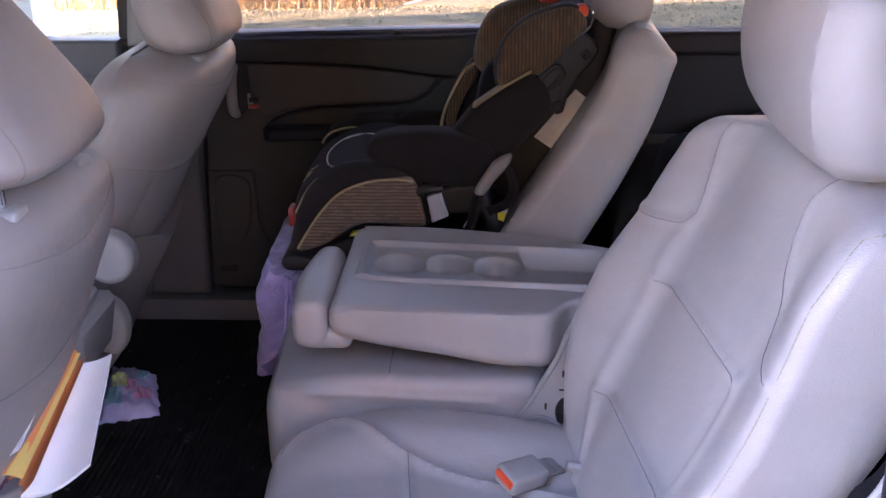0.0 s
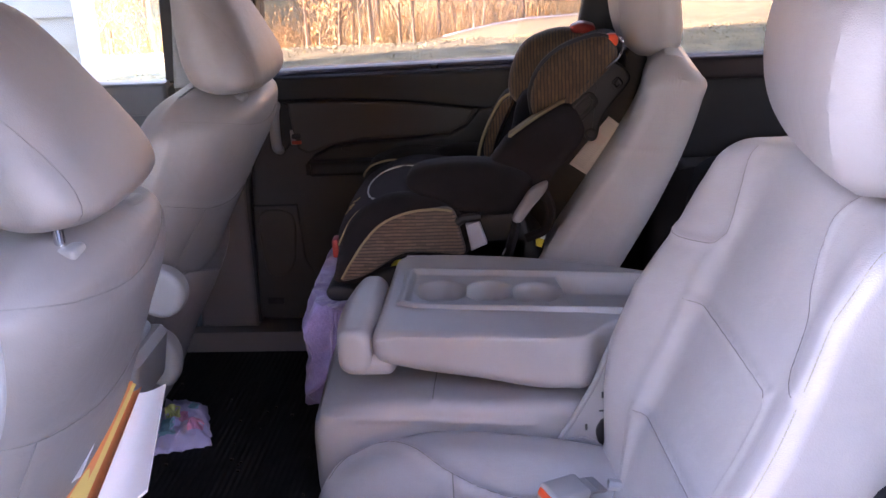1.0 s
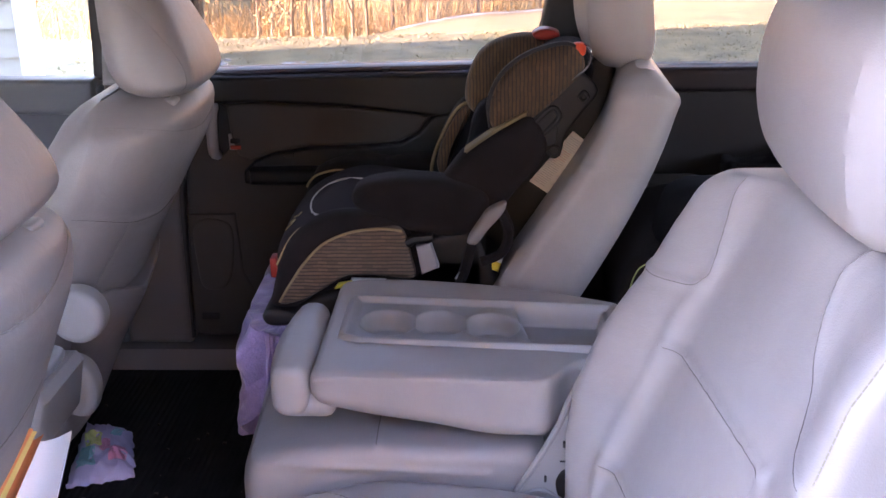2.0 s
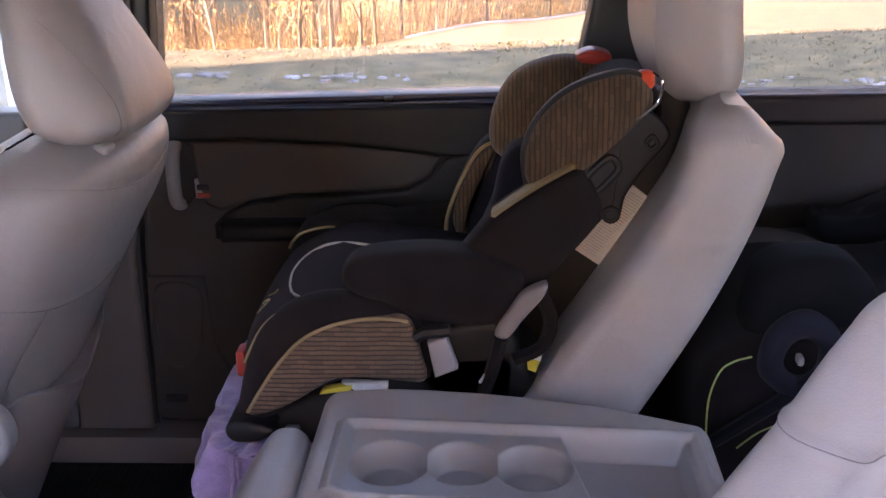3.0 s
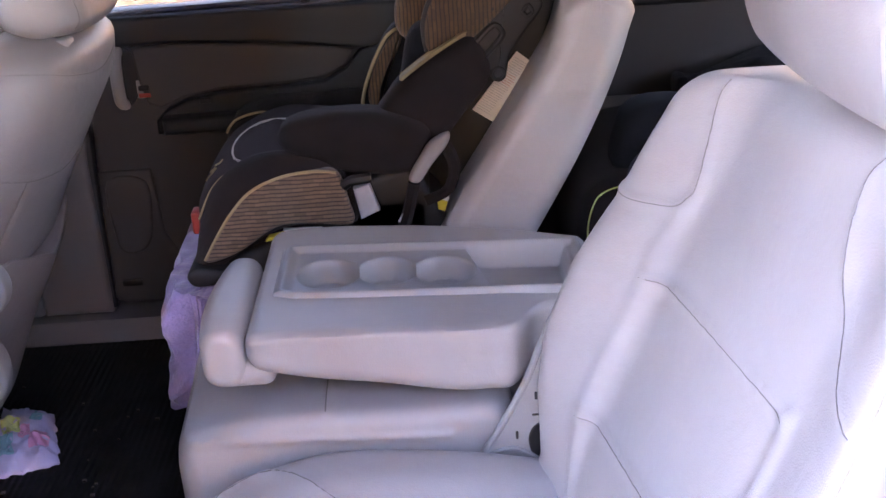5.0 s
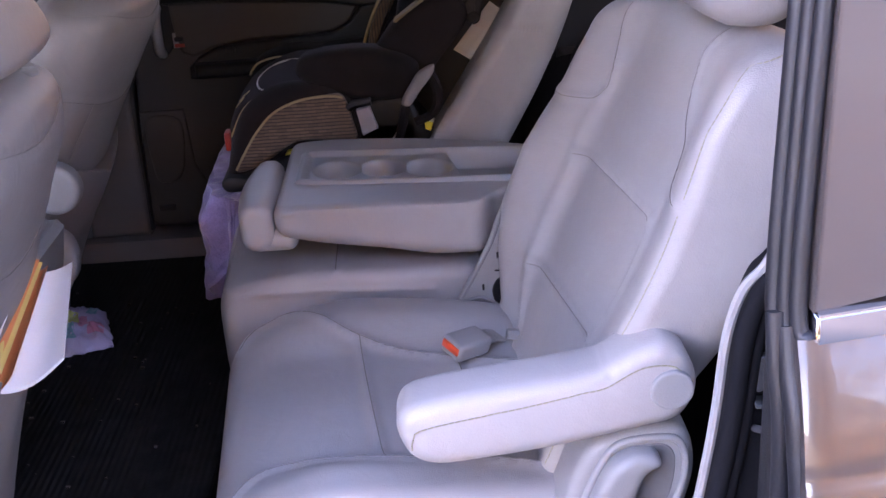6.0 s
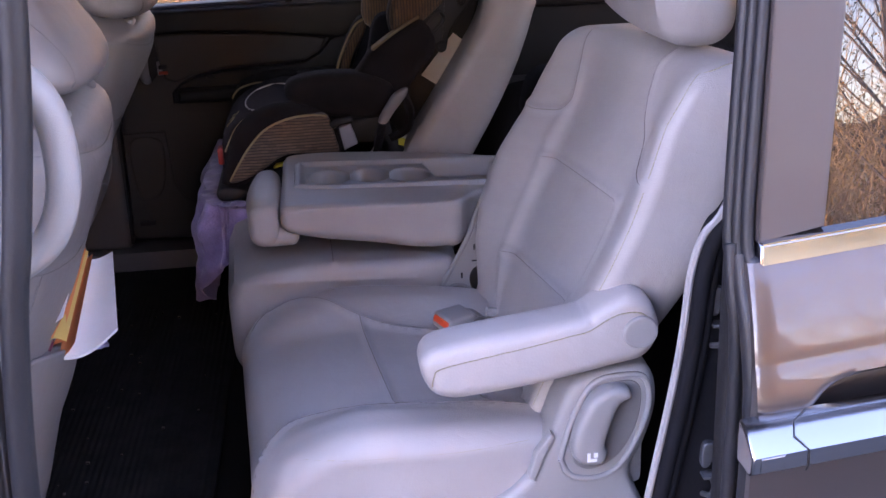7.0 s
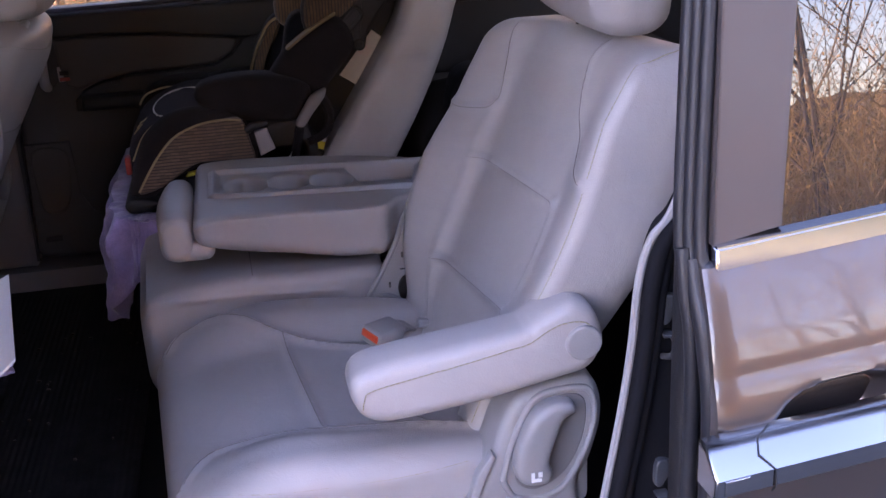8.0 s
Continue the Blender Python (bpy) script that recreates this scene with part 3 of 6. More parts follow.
def hills():
    bm = bmesh.new()
    for base, top, r in ((-8, 16, 95), (-8, 24, 150)):
        ring = []
        for k in range(73):
            a = math.pi * 2 * k / 72
            h = top * (0.75 + 0.4 * noise.noise(Vector((math.cos(a) * 3, math.sin(a) * 3, r)))) * max(0.4, smooth((math.cos(a) + 0.35) / 0.5)) - 1
            ring.append((bm.verts.new((r * math.sin(a), r * math.cos(a), base)), bm.verts.new((r * 1.06 * math.sin(a), r * 1.06 * math.cos(a), h))))
        for p, q in zip(ring, ring[1:]):
            bm.faces.new((p[0], q[0], q[1], p[1]))
    return bm


def screen_woods():
    """Far side of the clearing behind the driveway: an uneven wall of bare wood, one stretch raised to block low sky.
    """
    bm, ring = bmesh.new(), []
    for k in range(1601):
        a = radians(100 + 150 * k / 1600)
        r = 52 + 4 * noise.noise(Vector((k * 0.01, 0, 2)))
        # height added from 158 to 206 degrees, unseen, to cut low sky light indoors
        h = (4.2 + 26.0 * smooth((math.degrees(a) - 158) / 14) * smooth((206 - math.degrees(a)) / 10)) * (1 + 0.35 * noise.noise(Vector((k * 0.012, 1, 0)))) + 0.5 * noise.noise(Vector((k * 0.05, 4, 0)))
        ring.append([bm.verts.new((r * math.sin(a) * f, r * math.cos(a) * f, z)) for f, z in ((1.0, -1.0), (1.01, h * 0.5), (1.03, h))])
    for p, q in zip(ring, ring[1:]):
        for i in range(2):
            bm.faces.new((p[i], q[i], q[i + 1], p[i + 1]))
    return bm


FAR_WOOD = material("far_wood", (0.17, 0.11, 0.055), 0.95, 0, 0, 5, 0.3, 1.2, second=(0.075, 0.05, 0.028))
solid("backdrop", screen_woods(), FAR_WOOD, (0, 0, 0), "uneven edge of brown bare woods, part raised as an unseen sky block", "woods", kind="structure")
solid("backdrop", hills(), BRUSH, (0, 0, 0), "distant brown wooded hillside", "hill", kind="structure")


# ---- house beside the driveway ----
SIDING = material("beige_siding", (0.29, 0.272, 0.225), 0.6, 0, 0.3, 90, 0.05, 1.5)
WHITE_TRIM = material("white_trim", (0.60, 0.61, 0.63), 0.5, 0, 0.1, 60, 0.03, 2)
ROOFING = material("roof_shingle", (0.10, 0.095, 0.09), 0.9, 0, 0.6, 40, 0.2, 2)
HX, HY = -2.99, 5.0
house = thing("house", (HX, HY, 0), "beige lap-sided house with white corner trim, plus an unseen added sun block", "house")
bm = bmesh.new()
slab(bm, [(HX - 0.03, HY + 0.03), (-7.0, HY + 0.03), (-7.0, HY + 0.12), (HX - 0.6, HY + 0.9)], in_xy, 5.2, -0.3, 0.005, 1)
part("wall", bm, SIDING, house)
# unseen block added far ahead, only to keep the low sun off the van
bm = bmesh.new()
rbox(bm, -19.5, -16, -11, 2.0, -0.3, 6.0, 0)
part("wall", bm, SIDING, house)
# roof of the added sun block, also out of view
bm = bmesh.new()
slab(bm, [(-19.9, 6.0), (-17.8, 6.6), (-15.6, 6.0)], in_xz, -11.4, 2.0, 0.02)
part("roof", bm, ROOFING, house)
bm = bmesh.new()
slab(bm, [(HY - 0.3, 5.2), (HY + 0.4, 5.5), (HY + 0.95, 5.2)], in_yz, HX - 0.2, -7.1, 0.02)
part("roof", bm, ROOFING, house)
bm = bmesh.new()
rbox(bm, HX - 0.105, HX + 0.0, HY - 0.02, HY + 0.08, -0.2, 5.2, 0.006)
part("corner_trim", bm, WHITE_TRIM, house, "white corner board")
bm = bmesh.new()
rbox(bm, HX - 3.4, HX - 0.62, HY - 0.015, HY + 0.03, -0.1, 2.3, 0.006)
for k in range(1, 4):
    rbox(bm, HX - 3.3, HX - 0.72, HY - 0.03, HY, 0.58 * k - 0.45, 0.58 * k + 0.03, 0.02)
part("garage_door", bm, WHITE_TRIM, house, "white panelled garage door")
board = None
for k in range(30):
    if board is None:
        bm = bmesh.new()
        slab(bm, [(HY + 0.03, 0.0), (HY - 0.006, 0.0), (HY + 0.016, 0.172), (HY + 0.03, 0.172)], in_yz, HX - 0.106, HX - 0.60, 0.002, 1)
        board = part("board", bm, SIDING, house)
    else:
        c = board.copy()
        scene.collection.objects.link(c)
        c.location.z = 0.17 * k


# ---- the van's shell ----
van = thing("minivan", (0.3, 0, 0.0), "bronze minivan with its side door slid open", "van")


def van_part(name, bm, mat, label="", angle=38):
    return part(name, bm, mat, van, label, angle)


bm = bmesh.new()
slab(bm, [(-2.9, -0.93), (2.2, -0.93), (2.2, 0.90), (-2.9, 0.90)], in_xy, 0.405, 0.28, 0.01)
van_part("floor_pan", bm, CARPET, "black carpeted floor")
bm = bmesh.new()
rbox(bm, -1.12, -0.62, -0.86, 0.728, 0.406, 0.422, 0.006)
solid("floor_mat", bm, MAT, (-0.9, 0, 0.41), "black ribbed all-weather floor mat", "floor mat")
bm = bmesh.new()
crumb = random.Random(33)
for _ in range(90):
    x, y, r = crumb.uniform(-1.09, -0.64), crumb.uniform(-0.8, 0.6), crumb.uniform(0.0008, 0.0028)
    rbox(bm, x - r, x + r * crumb.uniform(0.6, 1.8), y - r, y + r, 0.4218, 0.4224 + r, 0)
solid("crumbs", bm, material("dry_crumbs", (0.075, 0.062, 0.05), 0.9), (-0.9, 0, 0.424), "pale crumbs and grit on the floor mat", "crumbs", kind="stuff")
bm = bmesh.new()
slab(bm, spline([(-2.5, -0.86), (-1.2, -0.93), (2.0, -0.92), (2.2, -0.6), (2.2, 0.6), (2.0, 0.92), (-1.2, 0.93), (-2.5, 0.86)], 5, True), in_xy, 1.62, 1.72, 0.04)
van_part("headliner", bm, HEADLINER, "pale cloth headliner")
bm = bmesh.new()
slab(bm, spline([(-2.5, -0.88), (-1.2, -0.945), (2.0, -0.94), (2.2, -0.6), (2.2, 0.6), (2.0, 0.94), (-1.2, 0.945), (-2.5, 0.88)], 5, True), in_xy, 1.765, 1.724, 0.02)
van_part("roof", bm, PAINT, "bronze painted roof")
bm = bmesh.new()
slab(bm, [(-2.6, 0.28), (2.15, 0.28), (2.15, 0.97), (-2.6, 0.97)], in_xz, 0.872, 0.91, 0.012)
van_part("side_body", bm, PAINT, "bronze painted far side")
# far side sill step
bm = bmesh.new()
slab(bm, [(0.730, 0.40), (0.732, 0.438), (0.744, 0.462), (0.80, 0.470), (0.90, 0.468), (0.90, 0.35), (0.730, 0.35)], in_yz, -1.6, 0.2, 0.004, 2)
TAUPE = material("taupe_trim", (0.115, 0.102, 0.098), 0.5, 0, 0.25, 700)
van_part("far_door_sill", bm, TAUPE, "grey plastic step trim")
# far pillars
bm = bmesh.new()
slab(bm, [(-1.045, 0.47), (-0.905, 0.47), (-0.90, 0.8), (-0.86, 1.05), (-1.03, 1.05)], in_xz, 0.755, 0.86, 0.012)
van_part("pillar", bm, TAUPE, "grey trimmed pillar between the doors")
bm = bmesh.new()
slab(bm, [(-1.032, 1.045), (-0.872, 1.045), (-0.835, 1.64), (-0.97, 1.64)], in_xz, 0.752, 0.86, 0.012)
van_part("pillar", bm, material("pale_pillar_cloth", (0.34, 0.345, 0.34), 0.8, 0, 0.4, 700), "pale grey upper pillar trim")
bm = bmesh.new()
slab(bm, [(-0.87, 1.03), (-0.845, 1.05), (-0.80, 1.64), (-0.845, 1.64)], in_xz, 0.775, 0.86, 0.006)
slab(bm, [(-1.06, 1.05), (-1.02, 1.05), (-0.985, 1.64), (-1.03, 1.64)], in_xz, 0.79, 0.87, 0.006)
van_part("window_seal", bm, RUBBER, "black window edging")
bm = bmesh.new()
slab(bm, [(-0.165, 1.05), (0.015, 1.05), (0.04, 1.20), (0.10, 1.64), (-0.06, 1.64), (-0.135, 1.20)], in_xz, 0.765, 0.86, 0.012)
van_part("pillar", bm, DARK_TRIM, "black pillar behind the far sliding door")
# far rear quarter
bm = bmesh.new()
slab(bm, [(-0.10, 0.40), (2.15, 0.40), (2.15, 1.065), (-0.10, 1.065)], in_xz, 0.785, 0.86, 0.01)
van_part("quarter_panel", bm, DOOR_TRIM, "grey trim beside the rear row")
bm = bmesh.new()
slab(bm, [(-0.05, 1.02), (2.1, 1.02), (2.1, 1.07), (-0.05, 1.07)], in_xz, 0.755, 0.79, 0.012)
van_part("quarter_rail", bm, material("brown_rail", (0.030, 0.021, 0.022), 0.5, 0, 0.3, 600), "dark brown rail under the rear window")
bm = bmesh.new()
slab(bm, [(0.02, 0.42), (1.2, 0.42), (1.2, 0.86), (0.9, 0.87), (0.10, 0.845), (0.02, 0.80)], in_xz, 0.66, 0.79, 0.03)
van_part("wheel_arch_shelf", bm, DOOR_TRIM, "grey armrest shelf over the wheel arch")
bm = bmesh.new()
slab(bm, [(0.06, 0.655), (0.225, 0.655), (0.20, 0.70), (0.155, 0.735), (0.06, 0.735)], in_xy, 0.862, 0.835, 0.006)
van_part("shelf_ledge", bm, TAUPE, "grey plastic ledge of the shelf")
bm = bmesh.new()
rbox(bm, 0.0, 2.1, 0.82, 0.826, 1.05, 1.62, 0)
van_part("quarter_glass", bm, GLASS_TINT, "tinted rear quarter window")
# near rear quarter, back and front ends
bm = bmesh.new()
slab(bm, [(0.10, 0.30), (2.15, 0.30), (2.15, 1.07), (0.13, 1.07)], in_xz, -0.93, -0.82, 0.02)
slab(bm, [(0.06, 1.05), (0.30, 1.05), (0.34, 1.66), (0.02, 1.66)], in_xz, -0.92, -0.82, 0.02)
slab(bm, [(-2.6, 1.62), (2.15, 1.62), (2.15, 1.74), (-2.6, 1.74)], in_xz, -0.95, -0.82, 0.03)
slab(bm, [(-2.6, 1.60), (2.15, 1.60), (2.15, 1.74), (-2.6, 1.74)], in_xz, 0.95, 0.80, 0.03)
van_part("side_body", bm, PAINT, "bronze painted side")
bm = bmesh.new()
rbox(bm, 2.12, 2.2, -0.92, 0.92, 0.3, 1.05, 0.02)
van_part("tailgate", bm, DOOR_TRIM, "grey trimmed tailgate")
bm = bmesh.new()
rbox(bm, 2.14, 2.146, -0.92, 0.92, 1.05, 1.64, 0)
van_part("rear_glass", bm, GLASS_TINT, "tinted tailgate window")
bm = bmesh.new()
slab(bm, [(-2.9, 0.35), (-2.1, 0.35), (-2.0, 0.8), (-2.05, 1.05), (-2.35, 1.12), (-2.9, 1.08)], in_xz, -0.90, 0.90, 0.03)
van_part("dashboard", bm, DARK_TRIM, "dark dashboard")
bm = bmesh.new()
slab(bm, [(-0.9, 0.0), (0.9, 0.0), (0.9, 0.006), (-0.9, 0.006)], lambda u, v, w: Vector((-2.9 + w * 0.85, u, 1.06 + w * 0.6 + v)), 0.0, 0.95, 0)
g = van_part("windscreen", bm, GLASS_CLEAR, "raked windscreen")
g.visible_shadow = False


# ---- far sliding door, shut ----
fd = thing("sliding_door", (-0.5, 0.80, 0.47), "closed far sliding door with grey trim and black armrest", "car door")
bm = bmesh.new()
slab(bm, [(-0.898, 0.50), (-0.885, 0.487), (-0.5, 0.485), (-0.14, 0.50), (-0.12, 0.75), (-0.12, 1.035), (-0.5, 1.035), (-0.862, 1.035), (-0.872, 0.95), (-0.885, 0.80), (-0.895, 0.62)], in_xz, 0.758, 0.84, 0.012)
part("panel", bm, DOOR_TRIM, fd)
bm = bmesh.new()
slab(bm, [(-0.862, 1.008), (-0.7, 1.010), (-0.53, 1.000), (-0.36, 0.978), (-0.20, 0.96), (-0.12, 0.96), (-0.12, 1.062), (-0.862, 1.062)], in_xz, 0.745, 0.80, 0.008)
part("upper_rail", bm, DARK_TRIM, fd, "black padded rail")
bm = bmesh.new()
slab(bm, [(-0.86, 1.060), (-0.13, 1.072), (-0.13, 1.080), (-0.86, 1.070)], in_xz, 0.775, 0.83, 0.003, 2)
slab(bm, [(-0.80, 1.056), (-0.13, 1.066), (-0.13, 1.071), (-0.80, 1.061)], in_xz, 0.76, 0.80, 0.002, 2)
part("window_sill", bm, material("navy_sill", (0.035, 0.04, 0.07), 0.35), fd, "navy rubber window sill")
bm = bmesh.new()
rbox(bm, -0.463, -0.447, 0.764, 0.80, 1.050, 1.074, 0.003)
part("sill_clip", bm, DARK_TRIM, fd)
bm = bmesh.new()
slab(bm, [(-0.78, 1.007), (-0.70, 1.008), (-0.53, 0.998), (-0.40, 0.984), (-0.372, 0.978), (-0.39, 0.948), (-0.43, 0.927), (-0.50, 0.922), (-0.62, 0.919), (-0.69, 0.909), (-0.74, 0.890), (-0.765, 0.90), (-0.775, 0.94)], in_xz, 0.748, 0.78, 0.006)
part("insert", bm, DOOR_CLOTH, fd, "taupe padded insert")
bm = bmesh.new()
slab(bm, [(-0.752, 0.842), (-0.752, 0.868), (-0.73, 0.888), (-0.69, 0.905), (-0.62, 0.916), (-0.50, 0.919), (-0.43, 0.924), (-0.39, 0.945), (-0.362, 0.978), (-0.30, 0.99), (-0.16, 0.99), (-0.15, 0.845), (-0.40, 0.843), (-0.60, 0.842)], in_xz, 0.738, 0.78, 0.006)
part("armrest", bm, DARK_TRIM, fd, "black armrest bay")
bm = bmesh.new()
slab(bm, [(-0.735, 0.848), (-0.16, 0.850), (-0.16, 0.885), (-0.735, 0.880)], in_xz, 0.70, 0.76, 0.014)
part("arm_pad", bm, DARK_TRIM, fd, "black arm pad")
bm = bmesh.new()
rbox(bm, -0.665, -0.645, 0.728, 0.745, 0.899, 0.909, 0.002)
part("window_switch", bm, SHELL, fd)
bm = bmesh.new()
tube(bm, spline([(-0.807, 0.765, 1.004), (-0.807, 0.735, 0.992), (-0.808, 0.728, 0.95), (-0.809, 0.735, 0.912), (-0.809, 0.765, 0.898)], 6), 0.0115, 10)
part("pull_handle", bm, TRIM_GREY, fd, "grey pull handle")
bm = bmesh.new()
slab(bm, spline([(-0.815, 1.008), (-0.790, 1.006), (-0.774, 0.990), (-0.770, 0.950), (-0.784, 0.912), (-0.800, 0.896), (-0.815, 0.900)], 5, True), in_xz, 0.753, 0.77, 0.004)
part("handle_recess", bm, DARK_TRIM, fd)
bm = bmesh.new()
rbox(bm, -0.781, -0.752, 0.750, 0.757, 0.911, 0.945, 0.002)
lock = part("lock_plate", bm, TRIM_GREY, fd, "small lock lever plate")
bm = bmesh.new()
rbox(bm, -0.778, -0.756, 0.747, 0.753, 0.913, 0.921, 0.001)
latch = bmesh.new()
rbox(latch, -0.777, -0.757, 0.744, 0.752, 0.926, 0.936, 0.003)
part("lock_lever", latch, DARK_TRIM, lock)
part("red_mark", bm, material("dull_red", (0.35, 0.05, 0.03), 0.5), lock)
bm = bmesh.new()
slab(bm, spline([(-0.870, 0.752), (-0.795, 0.750), (-0.795, 0.66), (-0.81, 0.615), (-0.835, 0.600), (-0.862, 0.605), (-0.872, 0.64)], 5, True), in_xz, 0.748, 0.77, 0.006)
part("map_pocket", bm, material("pocket_trim", (0.040, 0.034, 0.031), 0.6, 0, 0.3, 500), fd, "moulded map pocket")
bm = bmesh.new()
slab(bm, [(-0.896, 0.505), (-0.885, 0.495), (-0.70, 0.49), (-0.70, 0.57), (-0.755, 0.60), (-0.775, 0.64), (-0.782, 0.772), (-0.885, 0.772), (-0.892, 0.6)], in_xz, 0.752, 0.775, 0.006)
part("lower_panel", bm, DOOR_TRIM, fd)
bm = bmesh.new()
rbox(bm, -0.875, -0.835, 0.7475, 0.76, 0.531, 0.546, 0.003)
part("speaker_slot", bm, SHELL, fd, "dark slot")
bm = bmesh.new()
rbox(bm, -0.85, -0.12, 0.812, 0.818, 1.06, 1.64, 0)
part("window", bm, GLASS_TINT, fd, "tinted window")
bm = bmesh.new()
tube(bm, spline([(-0.908, 0.772, 0.48), (-0.905, 0.772, 0.65), (-0.895, 0.772, 0.85), (-0.873, 0.772, 1.04)], 5), 0.010, 8)
part("door_seal", bm, RUBBER, fd, "black door seal")

# far front door
ff = thing("front_door", (-1.5, 0.82, 0.5), "closed far front door with blue-grey trim", "car door")
bm = bmesh.new()
slab(bm, [(-2.1, 0.45), (-1.05, 0.45), (-1.04, 1.0), (-1.04, 1.045), (-2.1, 1.05)], in_xz, 0.77, 0.86, 0.014)
part("panel", bm, material("blue_grey_trim", (0.10, 0.115, 0.13), 0.5, 0, 0.3, 600), ff)
bm = bmesh.new()
slab(bm, [(-2.1, 0.99), (-1.05, 0.985), (-1.05, 1.058), (-2.1, 1.062)], in_xz, 0.752, 0.82, 0.012)
part("upper_rail", bm, material("blue_grey_rail", (0.12, 0.135, 0.15), 0.45, 0, 0.3, 600), ff)
bm = bmesh.new()
rbox(bm, -2.2, -1.0, 0.822, 0.828, 1.05, 1.62, 0)
g = part("window", bm, GLASS_CLEAR, ff, "clear window")
g.visible_shadow = False


# ---- second-row seats ----
def near_back_shape(z, v, amount):
    """Face of the near backrest: a full inner bolster (v > 0), a flat outer one, a shallow dish between."""
    full = float(np.interp(z, [0.60, 0.72, 0.80, 0.87, 0.95, 1.03, 1.10, 1.16], [0.004, 0.018, 0.052, 0.072, 0.072, 0.055, 0.054, 0.048]))
    flat = float(np.interp(z, [0.60, 0.80, 1.00, 1.10, 1.16], [0.020, 0.030, 0.032, 0.036, 0.020]))
    push = full * smooth((v - 0.50) / 0.42) + flat * smooth((-v - 0.46) / 0.50)
    return push - 0.002 * (1 - v * v)


def headrest_block(m, wide=0.122):
    rows = [(1.165, -wide * 0.90, wide * 0.90, 0.018, 0.095, 0.035, 0), (1.19, -wide * 0.97, wide * 0.97, 0.006, 0.100, 0.04, 0), (1.26, -wide, wide, -0.006, 0.098, 0.045, 0),
            (1.315, -wide * 0.95, wide * 0.95, 0.002, 0.094, 0.045, 0), (1.365, -wide * 0.80, wide * 0.80, 0.022, 0.085, 0.04, 0)]
    return cushion(rows, lambda s, a, b: m @ Vector((b, a, s)), 50, 34, 8, 0.04, 0.024, lambda s, v, e: 0.012 * (1 - v * v))


def thread(lines, r=0.0011):
    bm = bmesh.new()
    for ln in lines:
        if len(ln) > 1:
            tube(bm, ln, r, 5)
    return bm


def add_headrest(seat, m, wide, k, posts):
    """Headrest with a stitched edge on the side k, and its two posts."""
    bm = headrest_block(m, wide)
    side = onto(bm, dense(spline([m @ Vector((-0.25, k * (wide - 0.026 * f), z)) for f, z in ((1.7, 1.36), (1.25, 1.31), (1.0, 1.25), (1.0, 1.20), (1.25, 1.172))], 5), 0.006), (1, 0, 0))
    press(bm, [side], 0.003, 0.006)
    head = part("headrest", bm, LEATHER, seat)
    part("stitching", stitches(bmesh.new(), [p + Vector((-0.0004, 0, 0)) for p in side], 0.0010), STITCH, head, "pale contrast stitching")
    for dy in (-0.065, 0.065):
        bm = bmesh.new()
        tube(bm, [m @ Vector((0.055, dy, 1.11)), m @ Vector((0.055, dy, 1.22))], 0.006, 10)
        part("headrest_post", bm, posts, seat)


YN, YF = -0.4375, 0.505
near = thing("passenger_seat", (-0.2, YN, 0.41), "light grey leather outboard seat with its armrest lowered", "car seat", "second-row seats")
# backrest, lofted upwards: across, face, rear, corner radius
rows = [(0.60, -0.185, 0.225, -0.172, -0.06, 0.04, 0), (0.70, -0.195, 0.256, -0.132, -0.03, 0.045, 0), (0.80, -0.212, 0.266, -0.091, 0.012, 0.05, 0), (0.86, -0.236, 0.268, -0.066, 0.038, 0.05, 0), (0.92, -0.256, 0.269, -0.042, 0.064, 0.055, 0),
        (1.00, -0.266, 0.268, -0.010, 0.100, 0.055, 0), (1.08, -0.268, 0.264, 0.022, 0.128, 0.055, 0), (1.13, -0.264, 0.256, 0.042, 0.140, 0.05, 0), (1.168, -0.254, 0.246, 0.055, 0.138, 0.045, 0)]
bm = cushion(rows, lambda s, a, b: Vector((b - 0.043 * a, YN + a, s - 0.075 * a * smooth((s - 0.98) / 0.16))), 120, 90, 8, 0.034, 0.03, near_back_shape, (0.42, 0.80))


def on_back(pts):
    return onto(bm, dense([Vector((-0.4, y, z)) for y, z in (tuple(q) for q in spline(pts, 6))], 0.006), (1, 0, 0))


inner = on_back([(-0.262, 1.160), (-0.264, 1.130), (-0.270, 1.090), (-0.276, 1.058), (-0.276, 1.042), (-0.266, 1.032), (-0.240, 1.027), (-0.212, 1.026), (-0.185, 1.030)])
fold = on_back([(-0.274, 1.036), (-0.266, 0.995), (-0.268, 0.960), (-0.266, 0.910), (-0.258, 0.800), (-0.272, 0.745), (-0.296, 0.710), (-0.31, 0.66)])
high = on_back([(-0.268, 0.960), (-0.42, 0.9725), (-0.577, 0.985)])
low = on_back([(-0.258, 0.800), (-0.40, 0.817), (-0.562, 0.837)])
right = on_back([(-0.577, 0.985), (-0.581, 0.930), (-0.575, 0.868), (-0.564, 0.837), (-0.556, 0.76), (-0.55, 0.66)])
outer = on_back([(-0.530, 1.176), (-0.526, 1.150), (-0.536, 1.115), (-0.560, 1.085), (-0.595, 1.066), (-0.640, 1.052), (-0.690, 1.046)])
bm.verts.ensure_lookup_table()
bm.normal_update()
ring = 4 * (8 + 90)
edge = [v.co + v.normal * 0.0006 for v in (bm.verts[i * ring + 5] for i in range(len(bm.verts) // ring)) if 0.72 < v.co.z < 1.178][::-1]
over = onto(bm, dense([(x, -1.2, z) for x, z in ((0.062, 1.176), (0.085, 1.181), (0.11, 1.184))], 0.006), (0, 1, 0))
press(bm, [high, low], 0.005, 0.007)
press(bm, [fold], 0.005, 0.009)
